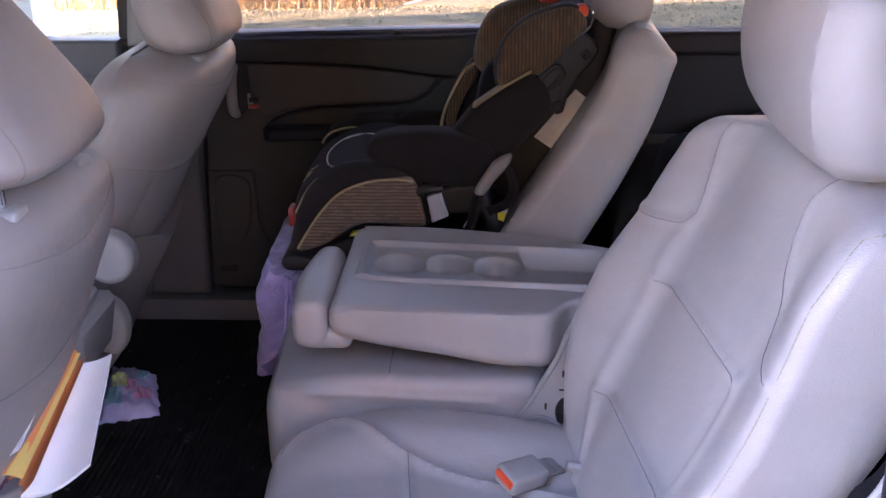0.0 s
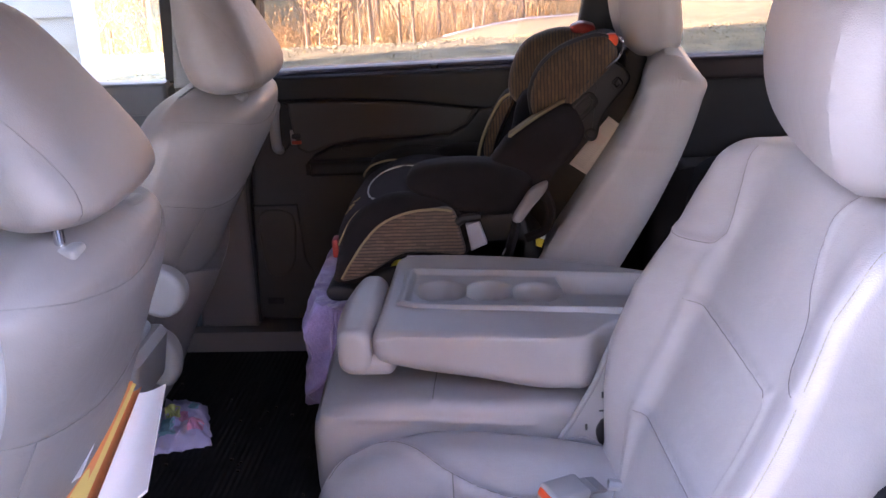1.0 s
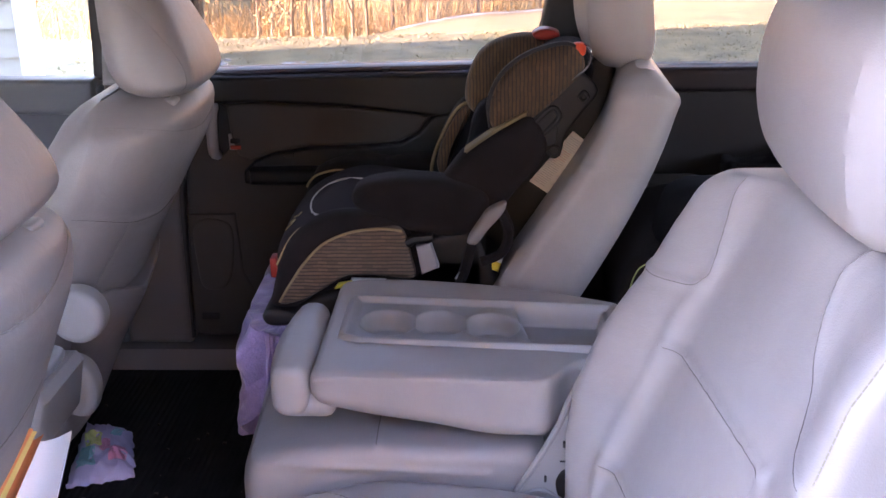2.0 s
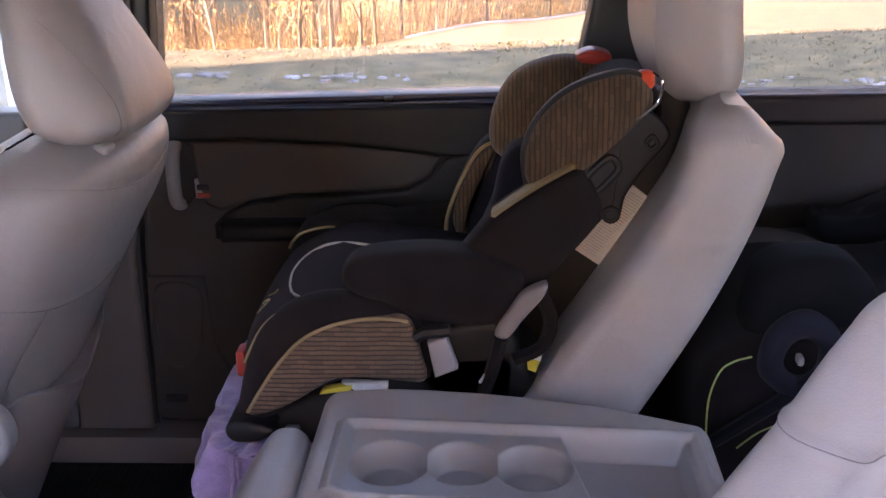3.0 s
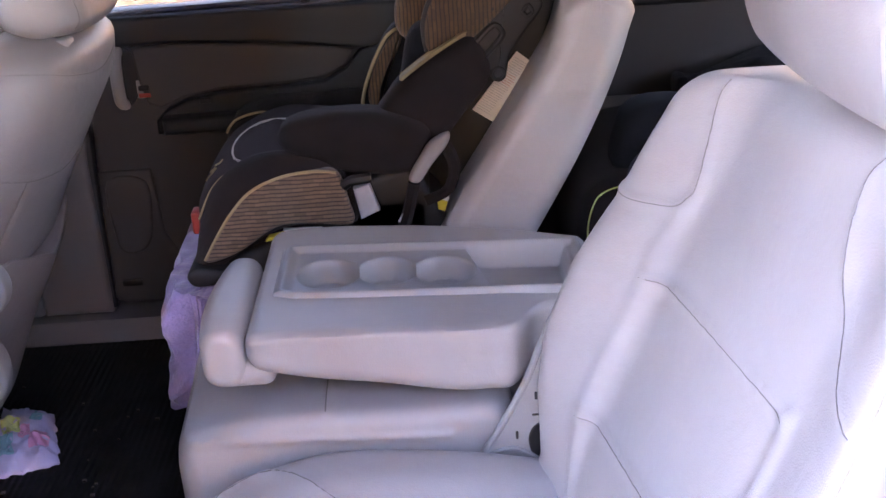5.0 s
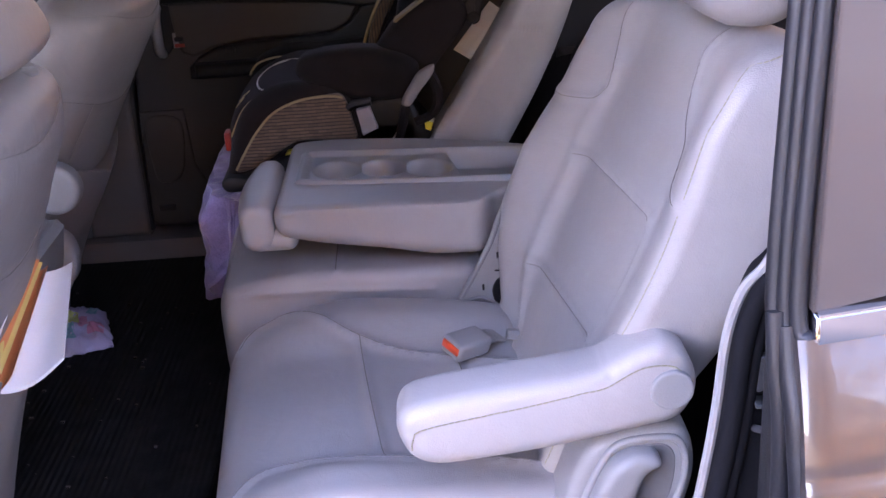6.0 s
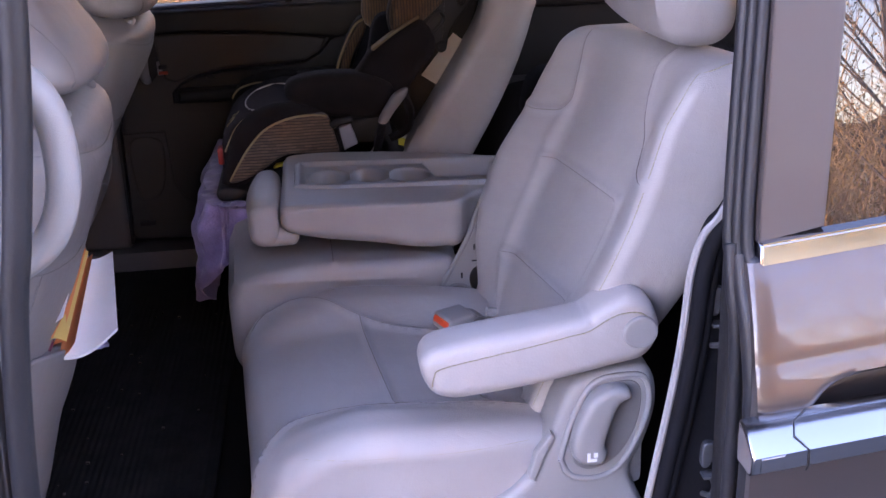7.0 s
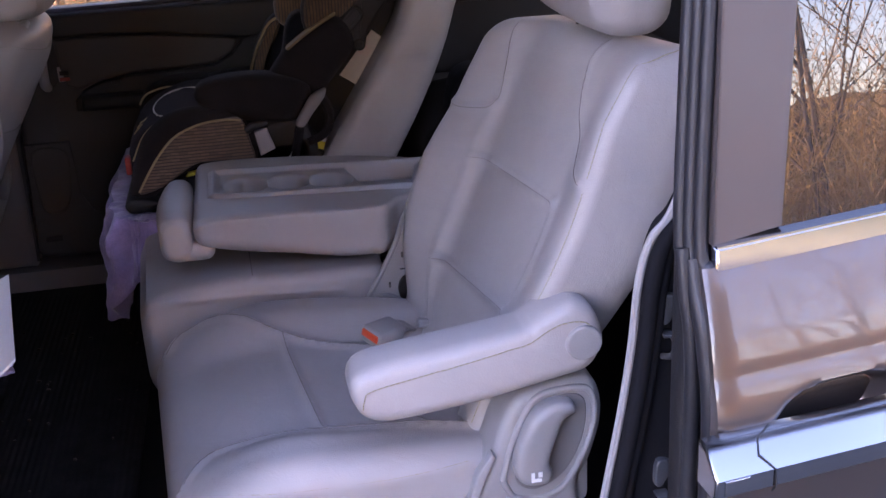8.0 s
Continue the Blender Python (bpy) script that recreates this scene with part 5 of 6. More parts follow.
# ---- front seats, seen from behind ----
def front_seat(name, y, dx, dz, rake, label, drop=0.0):
    ob = thing(name, (-0.95, y, 0.41), label, "car seat", "front seats")
    m = Matrix.Translation((dx, y, dz)) @ Matrix(((1, 0, rake, -1.06 * rake), (0, 1, 0, 0), (0, 0, 1, 0), (0, 0, 0, 1)))
    # the seen face is the rear one: b0 is the back
    rows = [(0.47, -0.215, 0.215, 0.855, 0.97, 0.05, 0), (0.56, -0.232, 0.232, 0.835, 0.99, 0.06, 0), (0.70, -0.245, 0.245, 0.805, 0.98, 0.065, 0.0), (0.85, -0.252, 0.252, 0.765, 0.95, 0.07, 0.0),
            (0.98, -0.252, 0.252, 0.718, 0.91, 0.075, 0), (1.07, -0.242, 0.242, 0.688, 0.88, 0.075, 0), (1.115, -0.225, 0.225, 0.690, 0.86, 0.07, 0), (1.15, -0.18, 0.18, 0.715, 0.85, 0.06, 0)]
    bm = cushion(rows, lambda s, a, b: m @ Vector((-b, a, s)), 100, 72, 8, 0.035, 0.05, lambda s, v, e: 0.010 - 0.060 * abs(v) ** 2.3)

    def on(pts):
        return onto(bm, dense([m @ Vector((-0.4, v, z)) for v, z in (tuple(q) for q in spline(pts, 6))], 0.006), (-1, 0, 0))

    yoke = on([(-0.235, 1.128), (-0.17, 1.108), (-0.11, 1.092), (0.0, 1.076), (0.11, 1.092), (0.17, 1.108), (0.235, 1.128)])
    band = on([(-0.245, 0.988), (-0.163, 0.956), (-0.06, 0.935), (0.0, 0.928), (0.06, 0.935), (0.163, 0.956), (0.245, 0.988)])
    left = on([(-0.163, 0.956), (-0.178, 0.85), (-0.185, 0.70), (-0.19, 0.52)])
    right = on([(0.163, 0.956), (0.178, 0.85), (0.185, 0.70), (0.19, 0.52)])
    press(bm, [yoke, band, left, right], 0.003, 0.006)
    rest = bm.copy()
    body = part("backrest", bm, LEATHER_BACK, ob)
    for ln in (yoke, band, left, right):
        part("seam", thread([onto(rest, ln, (-1, 0, 0), 0.0003)], 0.0008), SEAM_SOFT, body)
    rest.free()
    # pocket panel with an open mouth
    pk = cushion([(0.50, -0.175, 0.175, 0.838, 0.88, 0.02, 0), (0.62, -0.182, 0.182, 0.806, 0.86, 0.02, 0), (0.74, -0.182, 0.182, 0.772, 0.84, 0.02, 0), (0.83, -0.182, 0.182, 0.748, 0.80, 0.015, 0)],
                 lambda s, a, b: m @ Vector((-b, a, s - 0.35 * max(0.0, 0.55 - abs(a) / 0.25) * smooth((s - 0.62) / 0.2) * 0.25)), 40, 24, 5, 0.006, 0.03, lambda s, v, e: -0.04 * abs(v) ** 2.3)
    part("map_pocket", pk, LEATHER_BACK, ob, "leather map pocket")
    # headrest, tipped forward
    hm = m @ Matrix.Translation((-0.704, 0, 1.163 - drop)) @ Matrix(((1, 0, -0.36, 0), (0, 1, 0, 0), (0, 0, 1, 0), (0, 0, 0, 1)))
    wide = 0.134
    rows = [(0.0, -wide * 0.96, wide * 0.96, -0.080, 0.030, 0.042, 0), (0.03, -wide, wide, -0.092, 0.036, 0.045, 0), (0.10, -wide * 0.90, wide * 0.90, -0.100, 0.022, 0.05, 0),
            (0.165, -wide * 0.74, wide * 0.74, -0.095, -0.002, 0.05, 0), (0.222, -wide * 0.50, wide * 0.50, -0.085, -0.028, 0.03, 0)]
    bm = cushion([(s, a0, a1, -b1, -b0, r, e) for s, a0, a1, b0, b1, r, e in rows], lambda s, a, b: hm @ Vector((-b, a, s)), 50, 34, 8, 0.035, 0.022, lambda s, v, e: 0.006 - 0.02 * abs(v) ** 2.5)
    left = onto(bm, dense(spline([hm @ Vector((0.0, 0.105, z)) for z in (0.01, 0.06, 0.12, 0.18, 0.22)], 5), 0.006), (-1, 0, 0))
    right = onto(bm, dense(spline([hm @ Vector((0.0, -0.105, z)) for z in (0.01, 0.06, 0.12, 0.18, 0.22)], 5), 0.006), (-1, 0, 0))
    press(bm, [left, right], 0.0025, 0.005)
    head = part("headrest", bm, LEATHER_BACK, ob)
    for ln in (left, right):
        part("seam", thread([ln], 0.0006), SEAM_SOFT, head)
    for dy in (-0.085, 0.085):
        bm = bmesh.new()
        tube(bm, [m @ Vector((-0.720, dy, 1.10)), m @ Vector((-0.728, dy, 1.20))], 0.006, 12)
        part("headrest_post", bm, CHROME, ob)
        bm = bmesh.new()
        rbox(bm, -0.738, -0.702, dy - 0.017, dy + 0.017, 1.126, 1.140, 0.006, 3, m)
        part("post_guide", bm, TRIM_GREY, ob)
    bm = seat_cushion(y - 0.25, y + 0.25, -1.55 + dx, 0.74, -0.92 - 0.75 * rake, ob, 0, 0.20)
    part("cushion", bm, LEATHER, ob)
    bm = bmesh.new()
    rbox(bm, -1.45, -0.98 - 0.9 * rake, y - 0.22, y + 0.22, 0.404, 0.56, 0.02)
    part("pedestal", bm, TRIM_GREY, ob)
    return ob


front_seat("front_seat", -0.440, 0.0, 0.0, 0.04, "grey-taupe leather front seat with magazines in its pocket")
other = front_seat("front_seat", 0.390, -0.055, -0.02, 0.20, "grey-taupe leather front seat beside the far door", 0.018)
bm = bmesh.new()
slab(bm, [(-0.880 + 0.045 * math.cos(k * math.pi / 16), 0.822 + 0.045 * math.sin(k * math.pi / 16)) for k in range(32)], in_xz, 0.108, 0.15, 0.012)
part("armrest_hub", bm, TRIM_GREY, other, "round armrest pivot")
bm = bmesh.new()
slab(bm, spline([(-0.97, 0.66), (-0.89, 0.64), (-0.87, 0.69), (-0.89, 0.735), (-0.96, 0.745), (-1.05, 0.74), (-1.05, 0.67)], 5, True), in_xz, 0.12, 0.17, 0.015)
part("side_shield", bm, TRIM_GREY, other)

# ---- console between the front seats ----
con = thing("centre_console", (-1.0, 0.0, 0.41), "grey plastic console bin between the front seats", "console")
bm = bmesh.new()
slab(bm, [(-1.35, 0.42), (-1.12, 0.42), (-1.0, 0.52), (-0.92, 0.65), (-0.872, 0.70), (-0.856, 0.775), (-0.866, 0.788), (-1.30, 0.79), (-1.36, 0.70)], in_xz, -0.085, 0.085, 0.022)
part("bin", bm, TRIM_GREY, con)
bm = bmesh.new()
slab(bm, spline([(-0.92, -0.06), (-0.88, -0.055), (-0.878, 0.055), (-0.92, 0.06)], 5, True), in_xy, 0.797, 0.78, 0.005)
part("cup_rim", bm, TRIM_GREY, con)


# ---- child seat on the far seat ----
cs = thing("child_car_seat", (-0.40, 0.46, 0.69), "black and tan child car seat with yellow piping", "child seat")


def pad(name, pts, y0, y1, mat, r=0.015, label="", n=5, parent=None, dome=0.0, seg=5):
    bm = bmesh.new()
    (pillow(bm, spline(pts, n, True), in_xz, y0, y1, r) if r >= 0.005 else slab(bm, spline(pts, n, True), in_xz, y0, y1, r, seg))
    return part(name, bm, mat, parent or cs, label)


# plastic base under the upholstery
pad("base_shell", [(-0.612, 0.765), (-0.595, 0.745), (-0.55, 0.735), (-0.40, 0.695), (-0.25, 0.695), (-0.215, 0.75), (-0.25, 0.86), (-0.36, 0.86), (-0.45, 0.825), (-0.52, 0.80), (-0.58, 0.775)], 0.262, 0.665, SHELL, 0.015, "black plastic base")
pad("front_lip", [(-0.618, 0.772), (-0.608, 0.756), (-0.575, 0.757), (-0.555, 0.772), (-0.575, 0.782), (-0.605, 0.785)], 0.225, 0.68, SHELL, 0.008, "glossy black lip")
# near and far sides of the seat, in black cloth
side = [(-0.607, 0.776), (-0.604, 0.805), (-0.588, 0.860), (-0.566, 0.902), (-0.530, 0.930), (-0.490, 0.943), (-0.44, 0.943), (-0.40, 0.935), (-0.372, 0.90), (-0.362, 0.830), (-0.453, 0.831), (-0.517, 0.808), (-0.571, 0.772)]
near_side = pad("side_bolster", side, 0.238, 0.298, SEAT_BLACK, 0.03, "black cloth bolster")
far_side = pad("side_bolster", [(-0.607, 0.772), (-0.606, 0.803), (-0.600, 0.868), (-0.581, 0.905), (-0.55, 0.920), (-0.509, 0.930), (-0.44, 0.924), (-0.420, 0.895), (-0.422, 0.825), (-0.453, 0.829), (-0.517, 0.808), (-0.571, 0.772)], 0.585, 0.68, SEAT_BLACK, 0.03, "black cloth bolster")
tan = [(-0.588, 0.796), (-0.567, 0.830), (-0.543, 0.864), (-0.510, 0.897), (-0.466, 0.916), (-0.419, 0.922), (-0.384, 0.918), (-0.370, 0.870), (-0.368, 0.838), (-0.416, 0.841), (-0.450, 0.843), (-0.483, 0.838), (-0.535, 0.806), (-0.574, 0.792)]
pad("woven_panel", tan, 0.231, 0.25, WEAVE, 0.006, "tan woven side panel", 5, near_side)
bm = bmesh.new()
tube(bm, spline([(x, 0.2325, z) for x, z in tan[:7]], 6), 0.0022, 6)
part("piping", bm, PIPING, near_side, "tan piping")
bm = bmesh.new()
tube(bm, spline([(-0.594, 0.262, 0.850), (-0.571, 0.262, 0.893), (-0.545, 0.262, 0.917), (-0.507, 0.264, 0.934), (-0.462, 0.268, 0.941), (-0.43, 0.270, 0.941)], 6), 0.0019, 6)
part("piping", bm, PIPING, near_side, "tan piping")
bm = bmesh.new()
tube(bm, spline([(-0.597, 0.592, 0.880), (-0.590, 0.594, 0.892), (-0.573, 0.594, 0.905), (-0.533, 0.592, 0.914), (-0.487, 0.590, 0.906), (-0.446, 0.590, 0.886)], 6), 0.0022, 6)
part("piping", bm, PIPING, far_side, "tan piping")
# seat pad between the bolsters
rows = [(-0.608, 0.29, 0.585, -0.862, -0.75, 0.03, 0), (-0.575, 0.28, 0.595, -0.890, -0.75, 0.03, 0), (-0.54, 0.275, 0.595, -0.910, -0.75, 0.028, 0), (-0.50, 0.272, 0.595, -0.924, -0.75, 0.028, 0), (-0.40, 0.272, 0.595, -0.918, -0.75, 0.028, 0), (-0.28, 0.28, 0.595, -0.90, -0.75, 0.03, 0)]
bm = cushion(rows, lambda s, a, b: Vector((s, a, -b)), 36, 16, 6, 0.02, 0.03, lambda s, v, e: 0.012 * (1 - v * v))
top = [onto(bm, dense([(x, y, 1.3) for x, y in (tuple(q) for q in spline([(-0.505, 0.285), (-0.524, 0.298), (-0.543, 0.332), (-0.553, 0.392), (-0.545, 0.438), (-0.520, 0.460), (-0.482, 0.448), (-0.44, 0.436)], 6))], 0.006), (0, 0, -1))]
press(bm, top, 0.004, 0.006)
strokes = [onto(bm, dense([(x, y, 1.3) for x, y in ln], 0.003), (0, 0, -1), 0.0012) for ln in (((-0.592, 0.345), (-0.580, 0.338), (-0.574, 0.347)), ((-0.586, 0.356), (-0.577, 0.352)), ((-0.580, 0.366), (-0.570, 0.358), (-0.566, 0.364)))]
seat_pad = part("seat_pad", bm, SEAT_GREY, cs, "charcoal mesh seat pad")
part("piping", thread([[p + Vector((0, 0, 0.002)) for p in ln] for ln in top], 0.0021), PIPING_GREY, seat_pad, "pale grey piping")
# red mark and script-like embroidery at the front
bm = bmesh.new()
rbox(bm, -0.614, -0.602, 0.295, 0.325, 0.812, 0.848, 0.004)
part("red_tab", bm, RED, cs, "red harness tab")
part("embroidery", thread(strokes, 0.0012), PIPING, seat_pad, "small tan embroidered mark")
# arm pads
arm_pts = [(-0.466, 0.966), (-0.447, 0.988), (-0.392, 0.997), (-0.323, 0.995), (-0.265, 0.976), (-0.246, 0.955), (-0.262, 0.920), (-0.290, 0.900), (-0.365, 0.906), (-0.420, 0.928), (-0.455, 0.945)]
for y0, y1, dz in ((0.246, 0.318, 0.0), (0.60, 0.655, -0.062)):
    pad("arm_pad", [(x, z + dz) for x, z in arm_pts], y0, y1, SEAT_BLACK, 0.022, "black padded arm")
# lower frame behind the woven panel
pad("frame_leg", [(-0.375, 0.87), (-0.33, 0.90), (-0.27, 0.90), (-0.25, 0.84), (-0.27, 0.76), (-0.33, 0.75), (-0.37, 0.80)], 0.262, 0.66, SHELL, 0.012)
# backrest: padding, side wings, shell
lean = lambda u, v, w: Vector((-0.225, 0.46, 0.86)) + Matrix.Rotation(radians(30), 3, "Y") @ Vector((w, u, v))
bm = cushion([(-0.03, -0.08, 0.13, -0.05, 0.03, 0.03, 0), (0.10, -0.08, 0.13, -0.055, 0.03, 0.03, 0), (0.22, -0.08, 0.12, -0.05, 0.03, 0.03, 0), (0.27, -0.07, 0.11, -0.04, 0.02, 0.025, 0)], lambda s, a, b: lean(a, s, b), 30, 16, 6, 0.03, 0.03, lambda s, v, e: 0.01 * (1 - v * v))
part("back_pad", bm, SEAT_GREY, cs, "charcoal back pad")
wing = [(-0.335, 0.960), (-0.305, 1.01), (-0.272, 1.045), (-0.20, 1.086), (-0.172, 1.08), (-0.155, 1.03), (-0.20, 0.97), (-0.25, 0.915), (-0.30, 0.92)]
wn = pad("torso_wing", wing, 0.272, 0.335, SEAT_BLACK, 0.022, "black torso wing")
bm = bmesh.new()
slab(bm, spline([(-0.281, 1.040), (-0.236, 1.071), (-0.192, 1.096), (-0.1915, 1.0925), (-0.235, 1.0675), (-0.2785, 1.0375)], 5, True), in_xz, 0.270, 0.30, 0.003)
part("piped_edge", bm, PIPING, wn, "tan piped edge")
fw = [(-0.355, 0.86), (-0.357, 0.92), (-0.342, 0.972), (-0.309, 1.034), (-0.278, 1.052), (-0.22, 1.03), (-0.20, 0.96), (-0.28, 0.87)]
wf = pad("torso_wing", fw, 0.575, 0.64, SEAT_NAVY, 0.02, "navy torso wing")
bm = bmesh.new()
tube(bm, spline([(-0.352, 0.572, 0.86), (-0.356, 0.572, 0.92), (-0.341, 0.572, 0.972), (-0.309, 0.572, 1.032), (-0.28, 0.575, 1.05)], 6), 0.003, 6)
part("piping", bm, PIPING, wf, "tan piping")
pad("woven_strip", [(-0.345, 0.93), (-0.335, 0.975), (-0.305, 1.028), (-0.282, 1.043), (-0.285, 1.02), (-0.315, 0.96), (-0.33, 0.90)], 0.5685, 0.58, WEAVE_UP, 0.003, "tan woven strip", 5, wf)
pad("shoulder_pad", [(-0.30, 0.95), (-0.285, 1.0), (-0.274, 1.048), (-0.258, 1.072), (-0.234, 1.073), (-0.226, 1.03), (-0.25, 0.94)], 0.44, 0.50, SEAT_NAVY, 0.015, "navy harness shoulder pad")
# headrest wings
hw = [(-0.243, 1.068), (-0.246, 1.108), (-0.228, 1.150), (-0.19, 1.182), (-0.134, 1.199), (-0.106, 1.190), (-0.098, 1.160), (-0.12, 1.13), (-0.17, 1.085), (-0.21, 1.063)]
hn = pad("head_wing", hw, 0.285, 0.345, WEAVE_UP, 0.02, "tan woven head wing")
bm = bmesh.new()
tube(bm, spline([(x, 0.300, z) for x, z in hw[:6]], 6), 0.0042, 8)
part("rim", bm, SHELL, hn, "black edge binding")
hfw = [(-0.283, 1.04), (-0.288, 1.09), (-0.258, 1.148), (-0.20, 1.172), (-0.144, 1.168), (-0.09, 1.150), (-0.10, 1.10), (-0.17, 1.05), (-0.23, 1.02)]
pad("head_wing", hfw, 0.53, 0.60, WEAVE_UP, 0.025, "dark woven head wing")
pad("head_pad", [(-0.20, 1.05), (-0.185, 1.11), (-0.15, 1.160), (-0.105, 1.172), (-0.08, 1.155), (-0.09, 1.10), (-0.14, 1.03)], 0.335, 0.56, SEAT_NAVY, 0.025, "navy head pad")
# back shell with its printed label
pad("back_shell", [(-0.29, 0.80), (-0.25, 0.90), (-0.205, 0.98), (-0.13, 1.09), (-0.075, 1.165), (-0.04, 1.15), (-0.06, 1.06), (-0.10, 0.98), (-0.17, 0.88), (-0.20, 0.78), (-0.25, 0.74)], 0.376, 0.60, SHELL, 0.012, "black plastic back shell")
label_pts = [(-0.108, 1.042), (-0.086, 1.024), (-0.146, 0.933), (-0.179, 0.956)]
bm = bmesh.new()
slab(bm, label_pts, in_xz, 0.3735, 0.377, 0.0005, 1)
lab = part("label", bm, PAPER, cs, "white printed instruction label")
bm, bmr = bmesh.new(), bmesh.new()
ax, az = Vector((-0.108 + 0.179, 1.042 - 0.956)).normalized(), Vector((0.031, -0.021)).normalized()
start = Vector((-0.179, 0.956))
for k in range(26):
    q = start + ax * (0.007 + 0.0038 * k)
    for a, b in (((0.10, 0.80),) if k % 4 else ((0.10, 0.45), (0.50, 0.86))):
        p0, p1 = q + az * 0.030 * a, q + az * 0.030 * b
        slab(bmr if 14 <= k <= 18 else bm, [tuple(p0), tuple(p1), tuple(p1 + ax * 0.0009), tuple(p0 + ax * 0.0009)], in_xz, 0.3725, 0.3735, 0.0001, 1)
part("print", bm, PRINT, lab, "rows of unreadable print")
part("print", bmr, PRINT_RED, lab, "rows of unreadable red print")
# recline plate, ring and red knobs
bm = bmesh.new()
slab(bm, spline([(-0.193, 1.084), (-0.172, 1.108), (-0.148, 1.120), (-0.138, 1.145), (-0.130, 1.161), (-0.116, 1.163), (-0.096, 1.150), (-0.080, 1.135), (-0.079, 1.118), (-0.108, 1.081), (-0.126, 1.052), (-0.131, 1.030), (-0.142, 1.017), (-0.154, 1.026), (-0.159, 1.039), (-0.176, 1.050), (-0.183, 1.066)], 5, True), in_xz, 0.293, 0.315, 0.005)
plate = part("recline_plate", bm, SHELL, cs, "black recline plate")
for pts, r in ((([(-0.179, 1.072), (-0.150, 1.100), (-0.138, 1.094), (-0.138, 1.082), (-0.164, 1.056), (-0.176, 1.060), (-0.179, 1.072)]), 0.0045), (([(-0.106, 1.118), (-0.100, 1.111), (-0.092, 1.117), (-0.098, 1.126), (-0.106, 1.118)]), 0.0028), (([(-0.150, 1.122), (-0.134, 1.146), (-0.124, 1.150)]), 0.0045)):
    bm = bmesh.new()
    tube(bm, spline([(x, 0.291, z) for x, z in pts], 5), r, 8)
    part("rib", bm, SHELL, plate)
bm = bmesh.new()
ring = [(-0.143 + 0.0085 * math.cos(k * math.pi / 10), 0.293, 1.030 + 0.0085 * math.sin(k * math.pi / 10)) for k in range(21)]
tube(bm, ring, 0.0030, 8)
slab(bm, [(-0.143 + 0.0062 * math.cos(k * math.pi / 10), 1.030 + 0.0062 * math.sin(k * math.pi / 10)) for k in range(20)], in_xz, 0.2925, 0.296, 0.0005, 1)
part("hanging_ring", bm, SHELL, cs, "black ring")
bm = bmesh.new()
rbox(bm, -0.118, -0.096, 0.295, 0.32, 1.178, 1.200, 0.008, 3)
part("knob", bm, ORANGE, cs, "orange-red adjuster knob")
bm = bmesh.new()
tube(bm, spline([(-0.100, 0.295, 1.20), (-0.090, 0.292, 1.19), (-0.094, 0.291, 1.165), (-0.118, 0.29, 1.145)], 5), 0.0019, 6)
part("wire_loop", bm, CHROME, cs, "bright wire loop")
bm = bmesh.new()
pillow(bm, spline([(-0.170, 1.176), (-0.15, 1.184), (-0.125, 1.177), (-0.128, 1.165), (-0.162, 1.165)], 5, True), in_xz, 0.535, 0.58, 0.008)
part("knob", bm, RED, cs, "red adjuster knob")
# side clip, pouch and straps
bm = bmesh.new()
slab(bm, [(-0.362, 0.893), (-0.339, 0.900), (-0.326, 0.858), (-0.354, 0.846)], in_xz, 0.226, 0.244, 0.003)
clip = part("belt_lock", bm, material("pale_lock", (0.27, 0.26, 0.28), 0.35), cs, "pale grey belt lock-off")
bm = bmesh.new()
tube(bm, [(-0.375, 0.235, 0.897), (-0.365, 0.23, 0.905), (-0.335, 0.23, 0.908)], 0.008, 8)
part("latch", bm, SHELL, clip)
bm = bmesh.new()
pillow(bm, spline([(-0.281, 0.893), (-0.278, 0.906), (-0.264, 0.928), (-0.248, 0.950), (-0.221, 0.962), (-0.223, 0.945), (-0.247, 0.916), (-0.266, 0.891)], 5, True), in_xz, 0.238, 0.262, 0.009)
part("pouch", bm, material("silver_cloth", (0.20, 0.18, 0.175), 0.7, 0, 0.5, 400), cs, "pale grey padded strap cover")
bm = bmesh.new()
for path in ([(-0.275, 0.245, 0.89), (-0.285, 0.245, 0.85), (-0.30, 0.245, 0.80), (-0.30, 0.26, 0.73)], [(-0.23, 0.25, 0.95), (-0.215, 0.26, 0.91), (-0.225, 0.265, 0.87), (-0.26, 0.26, 0.855)]):
    tube(bm, spline(path, 5), 0.009, 6)
part("strap", bm, SEAT_BLACK, cs, "black belt strap")
bm = bmesh.new()
slab(bm, [(-0.302, 0.833), (-0.281, 0.866), (-0.276, 0.862), (-0.287, 0.828)], in_xz, 0.240, 0.246, 0.001, 1)
part("tag", bm, PAPER, cs, "white strap tag")
bm = bmesh.new()
slab(bm, [(-0.243, 0.867), (-0.224, 0.859), (-0.227, 0.851), (-0.243, 0.857)], in_xz, 0.262, 0.266, 0.001, 1)
part("tag", bm, PAPER, cs, "white caution tag")
bm = bmesh.new()
slab(bm, [(-0.243, 0.857), (-0.227, 0.851), (-0.232, 0.836), (-0.242, 0.840)], in_xz, 0.262, 0.266, 0.001, 1)
part("tag", bm, PAPER_YELLOW, cs, "yellow caution tag")
bm = bmesh.new()
slab(bm, [(-0.500, 0.812), (-0.494, 0.819), (-0.458, 0.825), (-0.460, 0.818)], in_xz, 0.248, 0.262, 0.001, 1)
part("tag", bm, PAPER_YELLOW, cs, "yellow caution label")
bm = bmesh.new()
slab(bm, [(-0.456, 0.817), (-0.472, 0.828), (-0.415, 0.826), (-0.415, 0.818)], in_xz, 0.2495, 0.262, 0.001, 1)
part("tag", bm, PAPER, cs, "white caution label")
